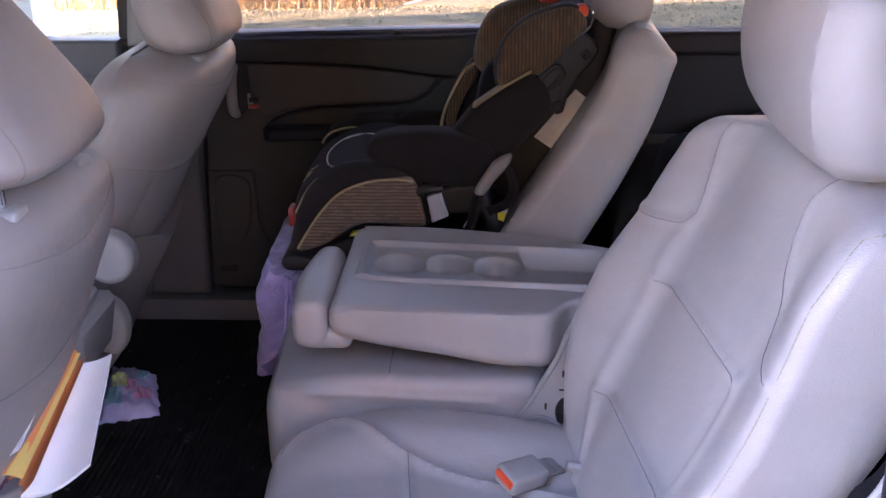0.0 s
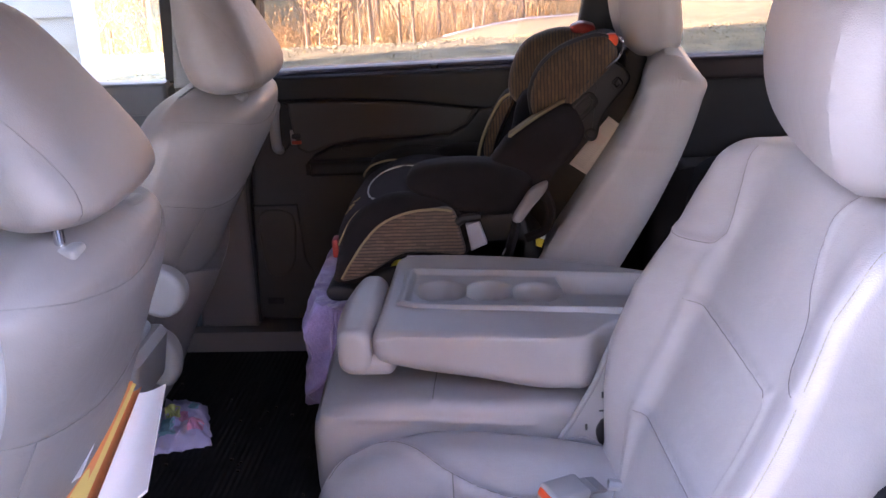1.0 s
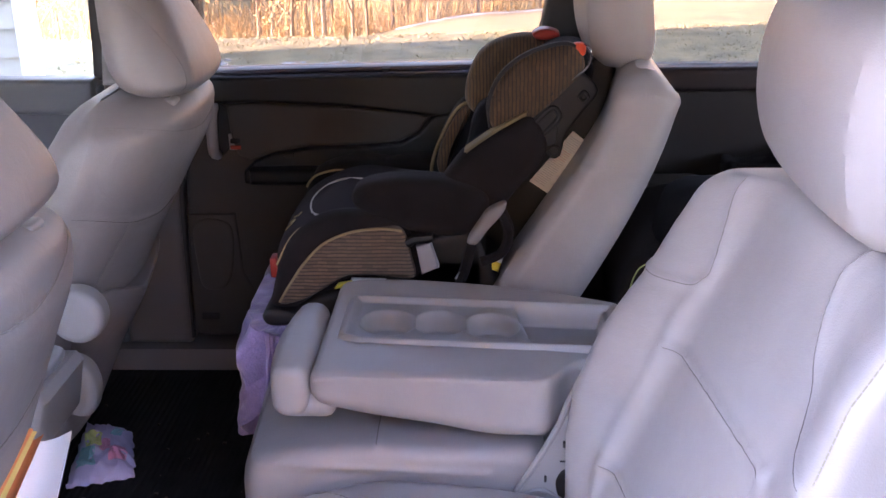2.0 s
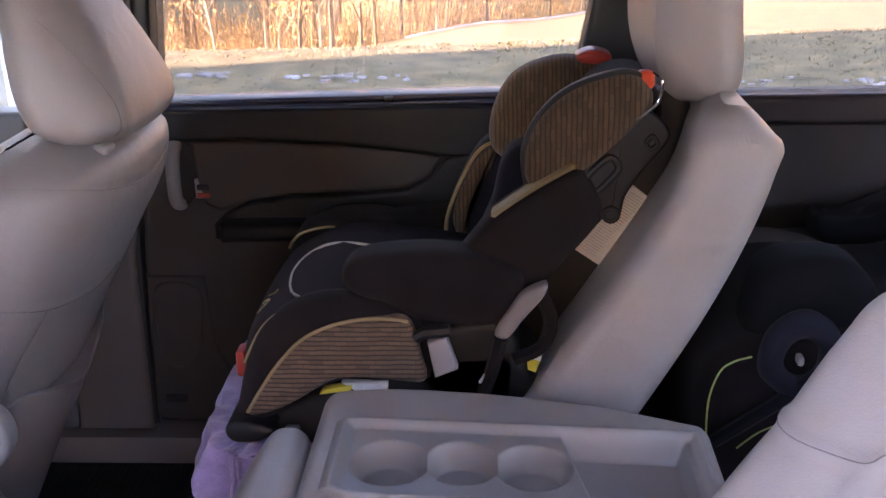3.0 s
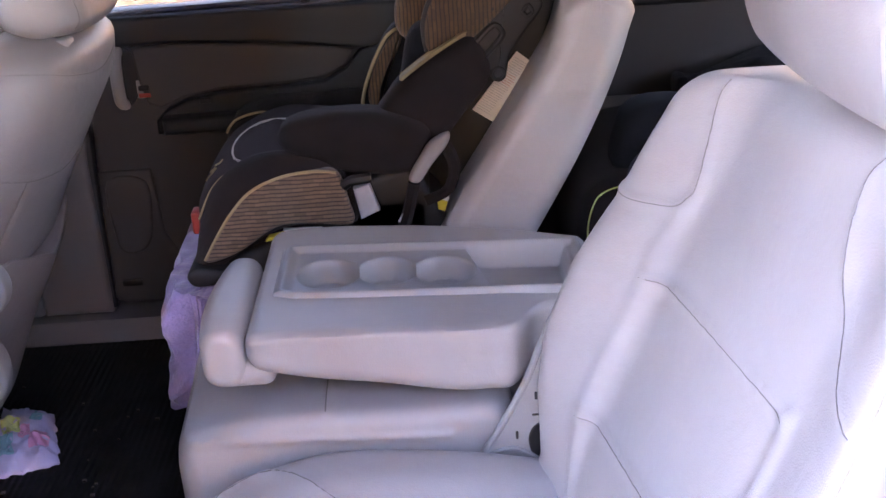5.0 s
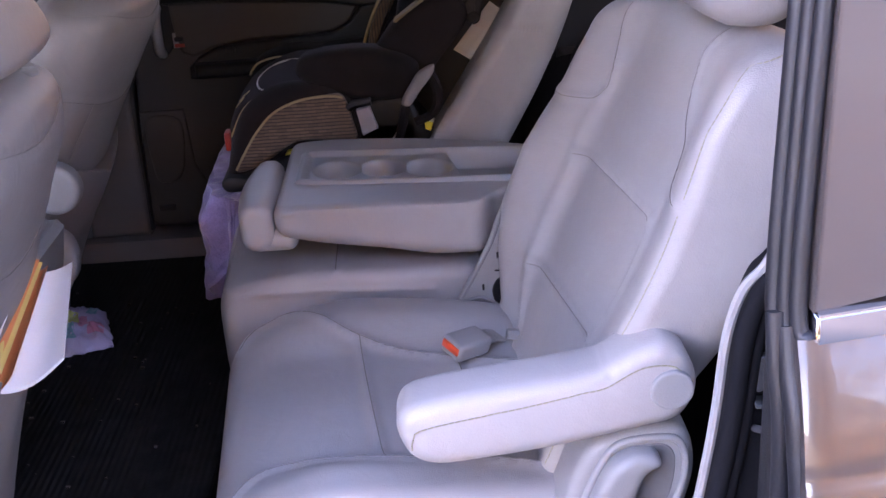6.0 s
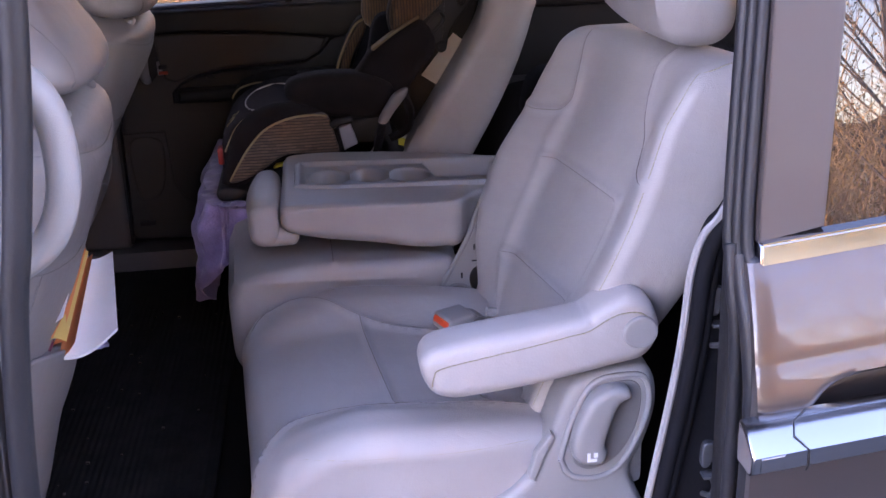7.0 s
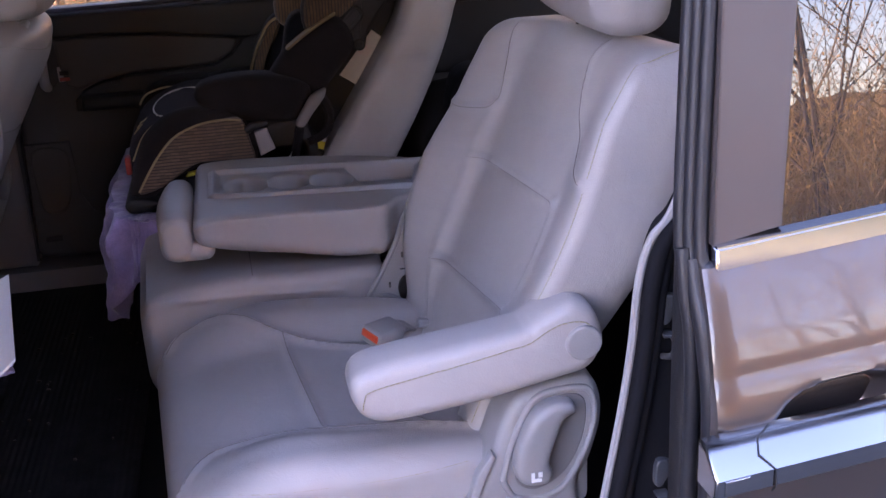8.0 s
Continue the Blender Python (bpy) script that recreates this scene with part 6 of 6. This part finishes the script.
bm = bmesh.new()
rbox(bm, -0.548, -0.528, 0.245, 0.26, 0.742, 0.766, 0.004)
part("foot", bm, material("clear_grey", (0.16, 0.18, 0.19), 0.25), cs)


# ---- lilac fleece under the child seat ----
def fleece():
    """A soft drape round the front corner of the seat: along the front, round the corner, a little way back."""
    bm, rows = bmesh.new(), []
    course = spline([(-0.640, 0.72, 0.60), (-0.645, 0.60, 0.58), (-0.648, 0.46, 0.545), (-0.646, 0.34, 0.515), (-0.640, 0.27, 0.53), (-0.615, 0.222, 0.62), (-0.575, 0.212, 0.676), (-0.52, 0.212, 0.69)], 16)
    for j, c in enumerate(course):
        a, b = course[max(j - 1, 0)], course[min(j + 1, len(course) - 1)]
        d = Vector((b.x - a.x, b.y - a.y)).normalized()
        out = Vector((d.y, -d.x))
        if out.x > 0.2 or out.y > 0.2:
            out = -out
        low = c.z + 0.012 * noise.noise(Vector((j * 0.13, 2, 0)))
        row = []
        for i in range(61):
            v = i / 60
            push = float(np.interp(v, [0, 0.15, 0.3, 0.42, 0.6, 1.0], [-0.075, -0.02, 0.010, 0.016, 0.020, 0.024]))
            z = float(np.interp(v, [0, 0.15, 0.3, 0.42, 1.0], [0.728, 0.752, 0.752, 0.722, low]))
            free = smooth((v - 0.2) / 0.35)
            fold = (0.020 * math.sin(j * 0.36 + 1.2 * v) + 0.020 * noise.noise(Vector((j * 0.11, v * 3.5, 1))) + 0.005 * noise.noise(Vector((j * 0.5, v * 12, 3)))) * free
            push = push * (0.35 if c.x > -0.60 and v > 0.3 else 1.0) + fold * (0.4 if c.x > -0.61 else 1.0)
            row.append(Vector((c.x + out.x * push, c.y + out.y * push + 0.01 * free * math.sin(v * 7 + j * 0.2), z + 0.004 * noise.noise(Vector((j * 0.3, v * 9, 4))))))
        rows.append(row)
    thick = 0.007
    a = [[bm.verts.new(p) for p in r] for r in rows]
    b = [[bm.verts.new(p + Vector((thick * 0.8, 0, -thick * 0.6))) for p in r] for r in rows]
    m, n = len(rows), len(rows[0])
    for j in range(m - 1):
        for i in range(n - 1):
            bm.faces.new((a[j][i], a[j][i + 1], a[j + 1][i + 1], a[j + 1][i]))
            bm.faces.new((b[j][i], b[j + 1][i], b[j + 1][i + 1], b[j][i + 1]))
    for i in range(n - 1):
        bm.faces.new((a[0][i], b[0][i], b[0][i + 1], a[0][i + 1]))
        bm.faces.new((a[-1][i], a[-1][i + 1], b[-1][i + 1], b[-1][i]))
    for j in range(m - 1):
        bm.faces.new((a[j][-1], b[j][-1], b[j + 1][-1], a[j + 1][-1]))
        bm.faces.new((a[j][0], a[j + 1][0], b[j + 1][0], b[j][0]))
    return bm


solid("fleece_blanket", fleece(), FLEECE, (-0.6, 0.46, 0.69), "lilac fleece blanket hanging over the seat edge", "blanket")


# ---- magazines in the front seat's pocket ----
def sheet(top_a, top_b, low_a, low_b, thick, bow, mat, name, label, parent=None):
    """A stiff sheet or stack of pages between a free edge and the edge in the pocket."""
    bm, front, rear = bmesh.new(), [], []
    ta, tb, la, lb = (Vector(p) for p in (top_a, top_b, low_a, low_b))
    nrm = (tb - ta).cross(la - ta).normalized()
    if nrm.x < 0:
        nrm = -nrm
    for i in range(13):
        u = i / 12
        f, r = [], []
        for j in range(9):
            v = j / 8
            p = (ta * (1 - v) + tb * v) * (1 - u) + (la * (1 - v) + lb * v) * u
            p = p - nrm * bow * math.sin(math.pi * u) * (0.4 + v)
            f.append(bm.verts.new(p))
            r.append(bm.verts.new(p - nrm * thick))
        front.append(f), rear.append(r)
    for g, s in ((front, 1), (rear, -1)):
        for i in range(12):
            for j in range(8):
                q = (g[i][j], g[i][j + 1], g[i + 1][j + 1], g[i + 1][j])
                bm.faces.new(q if s > 0 else q[::-1])
    loop = [(0, j) for j in range(9)] + [(i, 8) for i in range(1, 13)] + [(12, j) for j in range(7, -1, -1)] + [(i, 0) for i in range(11, 0, -1)]
    for (i, j), (k, l) in zip(loop, loop[1:] + loop[:1]):
        bm.faces.new((front[i][j], rear[i][j], rear[k][l], front[k][l]))
    return part(name, bm, mat, parent, label) if parent else bm


mags = thing("magazine", (-0.75, -0.45, 0.72), "fanned colour magazine with white pages in a seat pocket", "magazine")
A, B = Vector((-0.722, -0.305, 0.868)), Vector((-0.695, -0.475, 0.818))
C, D = Vector((-0.790, -0.590, 0.782)), Vector((-0.765, -0.330, 0.868))
TIP = C.copy()
C = C.lerp(D, 0.27)
sheet(A, B, D, C, 0.005, 0.016, PAPER, "page", "white pages", mags)
for k, (mat, f, nm, lb) in enumerate(((MAG_ORANGE, 0.60, "cover", "orange cover"), (MAG_GOLD, 0.71, "page", "gold page"), (MAG_ORANGE, 0.76, "page", "orange page"), (MAG_BLUE, 0.84, "page", "blue page"), (MAG_MAROON, 0.93, "page", "maroon page"))):
    up = Vector((0, -0.001, 0.0032)) * (k + 1)
    sheet(A.lerp(D, f) + up * 1.6, B.lerp(C, f) + up * 1.6, D + up, C + up, 0.001, 0.011, mat, nm, lb, mags)
sheet(D.lerp(A, 0.10) + Vector((0, 0, 0.03)), C.lerp(B, 0.05), D + Vector((0, 0, 0.02)), TIP.lerp(C, 0.7) + Vector((0.008, -0.008, 0.006)), 0.002, 0.002, MAG_MAROON, "cover", "dark maroon back cover", mags)
sheet(A.lerp(D, 0.72) + Vector((0, 0, 0.05)), B.lerp(C, 0.70) + Vector((0, 0, 0.045)), D + Vector((0, 0, 0.019)), C + Vector((0, 0, 0.019)), 0.001, 0.004, PAPER, "page", "pale page", mags)

# ---- crumpled wipes packet on the floor ----
pk = thing("wipes_packet", (-0.96, 0.36, 0.425), "crumpled lilac plastic packet with bright print on the mat", "packet")


def packet(scale, lift, cx, cy, only=None):
    bm = bmesh.new()
    quad = [Vector((-1.045, 0.475)), Vector((-0.945, 0.445)), Vector((-0.893, 0.292)), Vector((-1.005, 0.255))]
    n, rows = 22, []
    for i in range(n + 1):
        row = []
        for j in range(n + 1):
            u, v = i / n, j / n
            if only:
                u, v = only[0] + (only[1] - only[0]) * u, only[2] + (only[3] - only[2]) * v
            p = (quad[0] * (1 - u) + quad[1] * u) * (1 - v) + (quad[3] * (1 - u) + quad[2] * u) * v
            h = 0.022 * (1 - (2 * u - 1) ** 4) * (1 - (2 * v - 1) ** 4) + 0.010 * noise.noise(Vector((p.x * 45, p.y * 45, 2))) + 0.005 * noise.noise(Vector((p.x * 110, p.y * 110, 5)))
            edge = 0.008 * noise.noise(Vector((u * 9, v * 9, 9)))
            row.append(bm.verts.new((p.x + edge, p.y - edge, 0.428 + max(0.0, h) + lift)))
        rows.append(row)
    for a, b in zip(rows, rows[1:]):
        for j in range(n):
            bm.faces.new((a[j], a[j + 1], b[j + 1], b[j]))
    if not only:
        edge = [e for e in bm.edges if e.is_boundary]
        low = bmesh.ops.extrude_edge_only(bm, edges=edge)["geom"]
        for v in low:
            if isinstance(v, bmesh.types.BMVert):
                v.co.z = 0.4225
    return bm


film = part("film", packet(1, 0, 0, 0), FILM_LILAC, pk, "", 70)
for box, m, lb in (((0.15, 0.45, 0.30, 0.55), FILM_LIME, "lime print"), ((0.10, 0.40, 0.60, 0.85), FILM_TEAL, "teal print"), ((0.60, 0.85, 0.15, 0.32), FILM_TEAL, "teal print"), ((0.62, 0.9, 0.55, 0.78), FILM_PINK, "pink print"), ((0.45, 0.62, 0.42, 0.62), FILM_PINK, "pink print")):
    part("print", packet(1, 0.0016, 0, 0, box), m, film, lb, 70)


# ---- third row behind ----
DARK_CLOTH = material("dark_seat_cloth", (0.07, 0.063, 0.06), 0.85, 0, 0.5, 700, 0.15)
bench = thing("rear_bench", (0.85, 0.0, 0.41), "dark grey third-row bench", "car seat")
bm = seat_cushion(-0.62, 0.62, 0.52, 0.70, 1.02, bench, 0, 0.16)
part("cushion", bm, DARK_CLOTH, bench)
bm = cushion([(0.62, -0.62, 0.62, 0.98, 1.12, 0.05, 0), (0.9, -0.62, 0.62, 1.06, 1.19, 0.05, 0), (1.12, -0.60, 0.60, 1.12, 1.23, 0.05, 0)], lambda s, a, b: Vector((b, a, s)), 30, 24, 6, 0.04, 0.03)
part("backrest", bm, DARK_CLOTH, bench)
bm = bmesh.new()
rbox(bm, 0.55, 1.1, -0.6, 0.6, 0.404, 0.56, 0.02)
part("base", bm, SHELL, bench)

cap = thing("infant_seat", (0.30, 0.45, 0.41), "black infant car seat with lime piping in the rear row", "child seat")
pad("shell", [(0.0, 0.60), (-0.03, 0.74), (-0.015, 0.84), (0.10, 0.88), (0.30, 0.88), (0.55, 0.95), (0.68, 0.80), (0.60, 0.60), (0.40, 0.415), (0.15, 0.415)], 0.27, 0.64, SEAT_BLACK, 0.04, "black padded shell", 6, cap)
for pts in ([(-0.018, 0.72), (-0.019, 0.791), (-0.008, 0.833), (0.008, 0.848), (0.03, 0.855)], [(0.02, 0.728), (0.048, 0.752), (0.085, 0.767)]):
    bm = bmesh.new()
    tube(bm, spline([(x, 0.268, z) for x, z in pts], 6), 0.0013, 6)
    part("piping", bm, PIPING_LIME, cap, "lime piping")
pad("hood", [(0.040, 0.85), (0.040, 0.925), (0.060, 0.955), (0.10, 0.965), (0.16, 0.955), (0.195, 0.90), (0.17, 0.83)], 0.30, 0.40, JAMB, 0.03, "black folded hood", 6, cap)
bm = bmesh.new()
loop = [Vector((0.088 + 0.036 * math.cos(k * math.pi / 20), 0.262, 0.858 + 0.044 * math.sin(k * math.pi / 20))) for k in range(41)]
tube(bm, loop, 0.0165, 14)
for v in bm.verts:
    v.co += Vector((0.005, 0.003, 0.005)) * noise.noise(v.co * 22)
ring = part("head_cushion", bm, material("slate_blue_cloth", (0.013, 0.013, 0.024), 0.9, 0, 0.6, 1000, 0.25, 14, sheen=0.05), cap, "slate-blue ring cushion")
bm = bmesh.new()
rbox(bm, 0.083, 0.091, 0.258, 0.275, 0.846, 0.858, 0.003)
part("tag", bm, PIPING_GREY, ring, "small pale tag")
bm = bmesh.new()
tube(bm, spline([(0.105, 0.255, 0.838), (0.070, 0.255, 0.806), (0.028, 0.258, 0.772), (-0.010, 0.262, 0.742)], 6), 0.009, 8)
part("strap", bm, SEAT_NAVY, cap, "navy harness strap")
# dark lump that stands for the moulded armrest recess of the shelf
bm = bmesh.new()
slab(bm, spline([(0.215, 0.69), (0.26, 0.675), (0.38, 0.67), (0.47, 0.70), (0.44, 0.765), (0.30, 0.775), (0.225, 0.765)], 6, True), lambda u, v, w: Vector((u, v, w + 0.02 * noise.noise(Vector((u * 18, v * 18, 0))) + 0.03 * smooth((u - 0.28) / 0.12))), 0.895, 0.845, 0.018)
solid("shelf_armrest", bm, SEAT_NAVY, (0.28, 0.72, 0.85), "dark moulded armrest shape on the side shelf", "garment")


# ---- near pillar with its grab handle ----
bm = bmesh.new()
slab(bm, [(-0.80, 0.40), (-0.725, 0.40), (-0.72, 0.80), (-0.705, 1.05), (-0.68, 1.25), (-0.64, 1.64), (-0.76, 1.64), (-0.80, 1.1)], in_xz, -0.93, -0.83, 0.02)
van_part("pillar", bm, TRIM_GREY, "grey trimmed pillar behind the front door")
bm = bmesh.new()
slab(bm, [(-0.83, 0.30), (-0.725, 0.30), (-0.72, 0.80), (-0.70, 1.05), (-0.665, 1.25), (-0.615, 1.66), (-0.76, 1.66), (-0.83, 1.1)], in_xz, -0.965, -0.92, 0.012)
van_part("pillar_skin", bm, PAINT, "bronze painted door pillar")
bm = bmesh.new()
tube(bm, spline([(-0.600, -0.935, 1.64), (-0.632, -0.955, 1.30), (-0.655, -0.96, 1.15), (-0.676, -0.962, 1.04), (-0.696, -0.962, 0.86), (-0.705, -0.96, 0.60), (-0.70, -0.95, 0.40)], 8), 0.0125, 10)
van_part("door_seal", bm, RUBBER, "black rubber door seal")
bm = bmesh.new()
tube(bm, spline([(-0.74, -0.84, 1.29), (-0.675, -0.85, 1.262), (-0.642, -0.85, 1.222), (-0.638, -0.85, 1.15), (-0.660, -0.85, 1.092), (-0.705, -0.85, 1.06), (-0.75, -0.84, 1.04)], 8), 0.0165, 12)
van_part("grab_handle", bm, TRIM_GREY, "grey moulded grab handle")
# near front door, shut
nd = thing("front_door", (-1.4, -0.97, 0.5), "closed bronze front door beside the open bay", "car door")
bm = bmesh.new()
slab(bm, [(-2.2, 0.32), (-0.80, 0.32), (-0.775, 0.8), (-0.76, 1.06), (-2.2, 1.06)], in_xz, -1.0, -0.90, 0.02)
part("panel", bm, PAINT, nd)
bm = bmesh.new()
slab(bm, [(-2.0, 1.06), (-0.77, 1.06), (-0.72, 1.62), (-1.6, 1.62)], in_xz, -0.95, -0.944, 0)
g = part("window", bm, GLASS_CLEAR, nd, "clear window")
g.visible_shadow = False

# ---- rear edge of the near door opening ----
edge = [(0.06, 1.32), (0.035, 1.16), (0.006, 1.085), (-0.013, 1.060), (-0.024, 1.02), (-0.030, 0.95), (-0.039, 0.88), (-0.054, 0.79), (-0.075, 0.66), (-0.10, 0.50), (-0.115, 0.42)]
bm = bmesh.new()
tube(bm, spline([(x - 0.001, -0.898, z) for x, z in edge[1:]], 8), 0.0042, 8)
van_part("opening_trim", bm, TRIM_GREY, "pale edge trim of the door opening")
bm = bmesh.new()
tube(bm, spline([(x + 0.012, -0.902, z) for x, z in edge[1:]], 8), 0.008, 18)
tube(bm, spline([(x + 0.023, -0.899, z) for x, z in edge[1:]], 8), 0.006, 12)
van_part("opening_seal", bm, JAMB, "black rubber opening seal")
bm = bmesh.new()
pts = [tuple(q) for q in spline([(x + 0.012, z) for x, z in edge], 6)]
slab(bm, pts + [(0.2, 0.42), (0.2, 1.32)], in_xz, -0.895, -0.86, 0.004)
van_part("jamb", bm, JAMB, "dark door jamb")
LATCH = material("zinc_latch", (0.075, 0.078, 0.085), 0.4, 0.4, 0.2, 300, 0.2)
for z in (0.985, 0.800):
    bm = bmesh.new()
    slab(bm, spline([(-0.001, z + 0.016), (0.013, z + 0.014), (0.015, z + 0.004), (0.010, z - 0.004), (0.004, z - 0.014), (-0.003, z - 0.010)], 4, True), in_xz, -0.903, -0.893, 0.002)
    rbox(bm, -0.002, 0.012, -0.909, -0.893, z - 0.026, z - 0.022, 0.0015)
    tube(bm, spline([(0.008, -0.902, z - 0.024), (0.009, -0.912, z - 0.032), (0.006, -0.910, z - 0.044), (0.001, -0.898, z - 0.050)], 5), 0.0032, 10)
    van_part("striker", bm, LATCH, "grey metal latch hardware")

# ---- open sliding door, standing outside the body ----
sd = thing("sliding_door", (0.6, -1.0, 0.35), "open bronze sliding door with chrome handle and trim", "car door")


def skin(z):
    """Outward bulge of the door at a height."""
    return float(np.interp(z, [0.30, 0.45, 0.70, 0.86, 0.926, 0.940, 0.950, 0.962, 0.973, 0.978, 0.99, 1.01, 1.03, 1.05, 1.07, 1.10, 1.65], [-0.99, -1.02, -1.038, -1.043, -1.044, -1.0475, -1.0455, -1.0420, -1.0380, -1.0350, -1.0320, -1.0255, -1.0175, -1.0085, -0.998, -0.99, -0.895]))


def sheared(bm):
    """The open door's lines climb towards the rear."""
    for v in bm.verts:
        v.co.z += 0.105 * (v.co.x + 0.01)
    return bm


def door_part(name, bm, mat, label="", angle=38, parent=None):
    return part(name, sheared(bm), mat, parent or sd, label, angle)


def door_skin(x0, x1, z0, z1, n=24):
    """Outer sheet between two heights, with a rolled front edge and the recess behind the handle."""
    bm, rows = bmesh.new(), []
    xs = [x0 + 0.018, x0 + 0.006, x0 + 0.001, x0, x0 + 0.002, x0 + 0.008] + list(np.linspace(x0 + 0.02, 0.26, 60)) + list(np.linspace(0.28, x1, 16))
    off = [0.03, 0.03, 0.022, 0.012, 0.004, 0.001] + [0.0] * 76
    for k in range(n * 2 + 1):
        z = z0 + (z1 - z0) * k / (n * 2)
        row = []
        for x, o in zip(xs, off):
            q = (abs((x - 0.102 - 0.3 * (z - 0.93)) / 0.064) ** 3 + abs((z - 0.928) / 0.034) ** 3) ** (1 / 3)
            row.append(bm.verts.new((x, skin(z) + o + 0.036 * smooth((1 - q) * 1.6), z)))
        rows.append(row)
    for a, b in zip(rows, rows[1:]):
        for i in range(len(xs) - 1):
            bm.faces.new((a[i], a[i + 1], b[i + 1], b[i]))
    return bm


door_part("outer_skin", door_skin(-0.009, 1.25, 0.33, 1.068, 90), PAINT, "metallic bronze skin")
bm = bmesh.new()
pts = [(1.066, -1.004), (1.086, -1.001), (1.088, -0.985), (1.064, -0.985)]
bridge(bm, [[Vector((x, y - 0.0, z)) for z, y in pts] for x in (0.003, 0.4, 0.8, 1.2)])
bmesh.ops.bevel(bm, geom=list(bm.edges), offset=0.002, segments=2, affect="EDGES")
door_part("belt_trim", bm, CHROME, "chrome belt moulding")
bm = bmesh.new()
slab(bm, [(0.003, 1.085), (0.066, 1.090), (0.088, 1.34), (0.11, 1.62), (0.042, 1.62), (0.020, 1.34)], lambda u, v, w: Vector((u, skin(v) + w, v)), 0.0, 0.02, 0.002, 2)
door_part("pillar_film", bm, PILLAR_FILM, "satin bronze pillar film")
bm = bmesh.new()
slab(bm, [(0.062, 1.086), (1.2, 1.090), (1.2, 1.56), (0.10, 1.62), (0.083, 1.34)], lambda u, v, w: Vector((u, skin(v) + w, v)), 0.006, 0.012, 0, 1)
glass_dark = material("privacy_glass", (0.012, 0.013, 0.015), 0.006, 0, 0, 200, 0.0, coat=1.0)
door_part("window", bm, glass_dark, "dark privacy glass", 2)
for dx, dy, r in ((-0.003, 0.010, 0.006), (-0.009, 0.018, 0.006), (-0.013, 0.028, 0.007)):
    bm = bmesh.new()
    tube(bm, spline([(dx + 0.040, skin(1.62) + dy, 1.62), (dx + 0.018, skin(1.34) + dy, 1.34), (dx, skin(1.1) + dy, 1.10), (dx + 0.004, skin(1.06) + dy, 1.065)], 8), r, 16)
    door_part("door_seal", bm, RUBBER, "black rubber edge seal")
bm = bmesh.new()
tube(bm, spline([(-0.008, skin(1.07) + 0.018, 1.072), (-0.008, skin(1.045) + 0.02, 1.045), (-0.006, skin(1.0) + 0.018, 1.0), (-0.004, skin(0.9) + 0.018, 0.9), (-0.004, skin(0.6) + 0.018, 0.6), (-0.004, skin(0.36) + 0.018, 0.36)], 8), 0.009, 18)
door_part("door_seal", bm, RUBBER, "black rubber edge seal")
bm = bmesh.new()
tube(bm, spline([(-0.016, -0.975, 1.082), (-0.016, -0.985, 1.045), (-0.013, -0.995, 1.0), (-0.012, -1.0, 0.9), (-0.014, -1.0, 0.6), (-0.014, -0.99, 0.36)], 8), 0.007, 16)
door_part("door_seal", bm, RUBBER, "black rubber edge seal")
bm = bmesh.new()
slab(bm, [(-0.004, 0.34), (1.2, 0.34), (1.2, 1.07), (-0.012, 1.07)], in_xz, -0.97, -0.94, 0.01)
door_part("inner_panel", bm, DARK_TRIM, "dark inner door shell")
# pull handle
# bronze darkened to stand for the dim reflection inside the finger recess
bm = bmesh.new()
pillow(bm, spline([(0.044, 0.910), (0.060, 0.930), (0.082, 0.948), (0.118, 0.954), (0.150, 0.948), (0.158, 0.925), (0.140, 0.902), (0.085, 0.898)], 5, True), lambda u, v, w: Vector((u, skin(v) + w, v)), 0.022, 0.05, 0.006)
door_part("handle_cup_shade", bm, material("cup_shade_bronze", (0.030, 0.024, 0.022), 0.3, 0.3, 0, 600, 0.1), "finger recess behind the handle, its dark reflection put in the colour")
bm = bmesh.new()
prof = [(-1.046, 0.893), (-1.078, 0.895), (-1.084, 0.900), (-1.085, 0.917), (-1.080, 0.921), (-1.060, 0.935), (-1.046, 0.936)]
slab(bm, prof, in_yz, -0.026, 0.205, 0.003, 3)
handle = door_part("pull_handle", bm, HANDLE, "chrome pull handle")
bm = bmesh.new()
slab(bm, [(-0.018, 0.902), (0.004, 0.902), (0.004, 0.916), (-0.018, 0.916)], in_xz, -1.0862, -1.08, 0.001)
door_part("key_cap", bm, HANDLE, "", 38, handle)
bm = bmesh.new()
tube(bm, [(0.027, -1.081, 0.893), (0.027, -1.0855, 0.900), (0.026, -1.0855, 0.917), (0.016, -1.074, 0.9265), (0.020, -1.062, 0.934), (0.036, -1.050, 0.9365)], 0.0010, 6)
door_part("joint", bm, SHELL, "", 38, handle)
for x in (0.0, 0.185):
    bm = bmesh.new()
    rbox(bm, x - 0.010, x + 0.014, -1.066, -1.036, 0.896, 0.930, 0.004)
    door_part("handle_mount", bm, HANDLE, "", 38, handle)
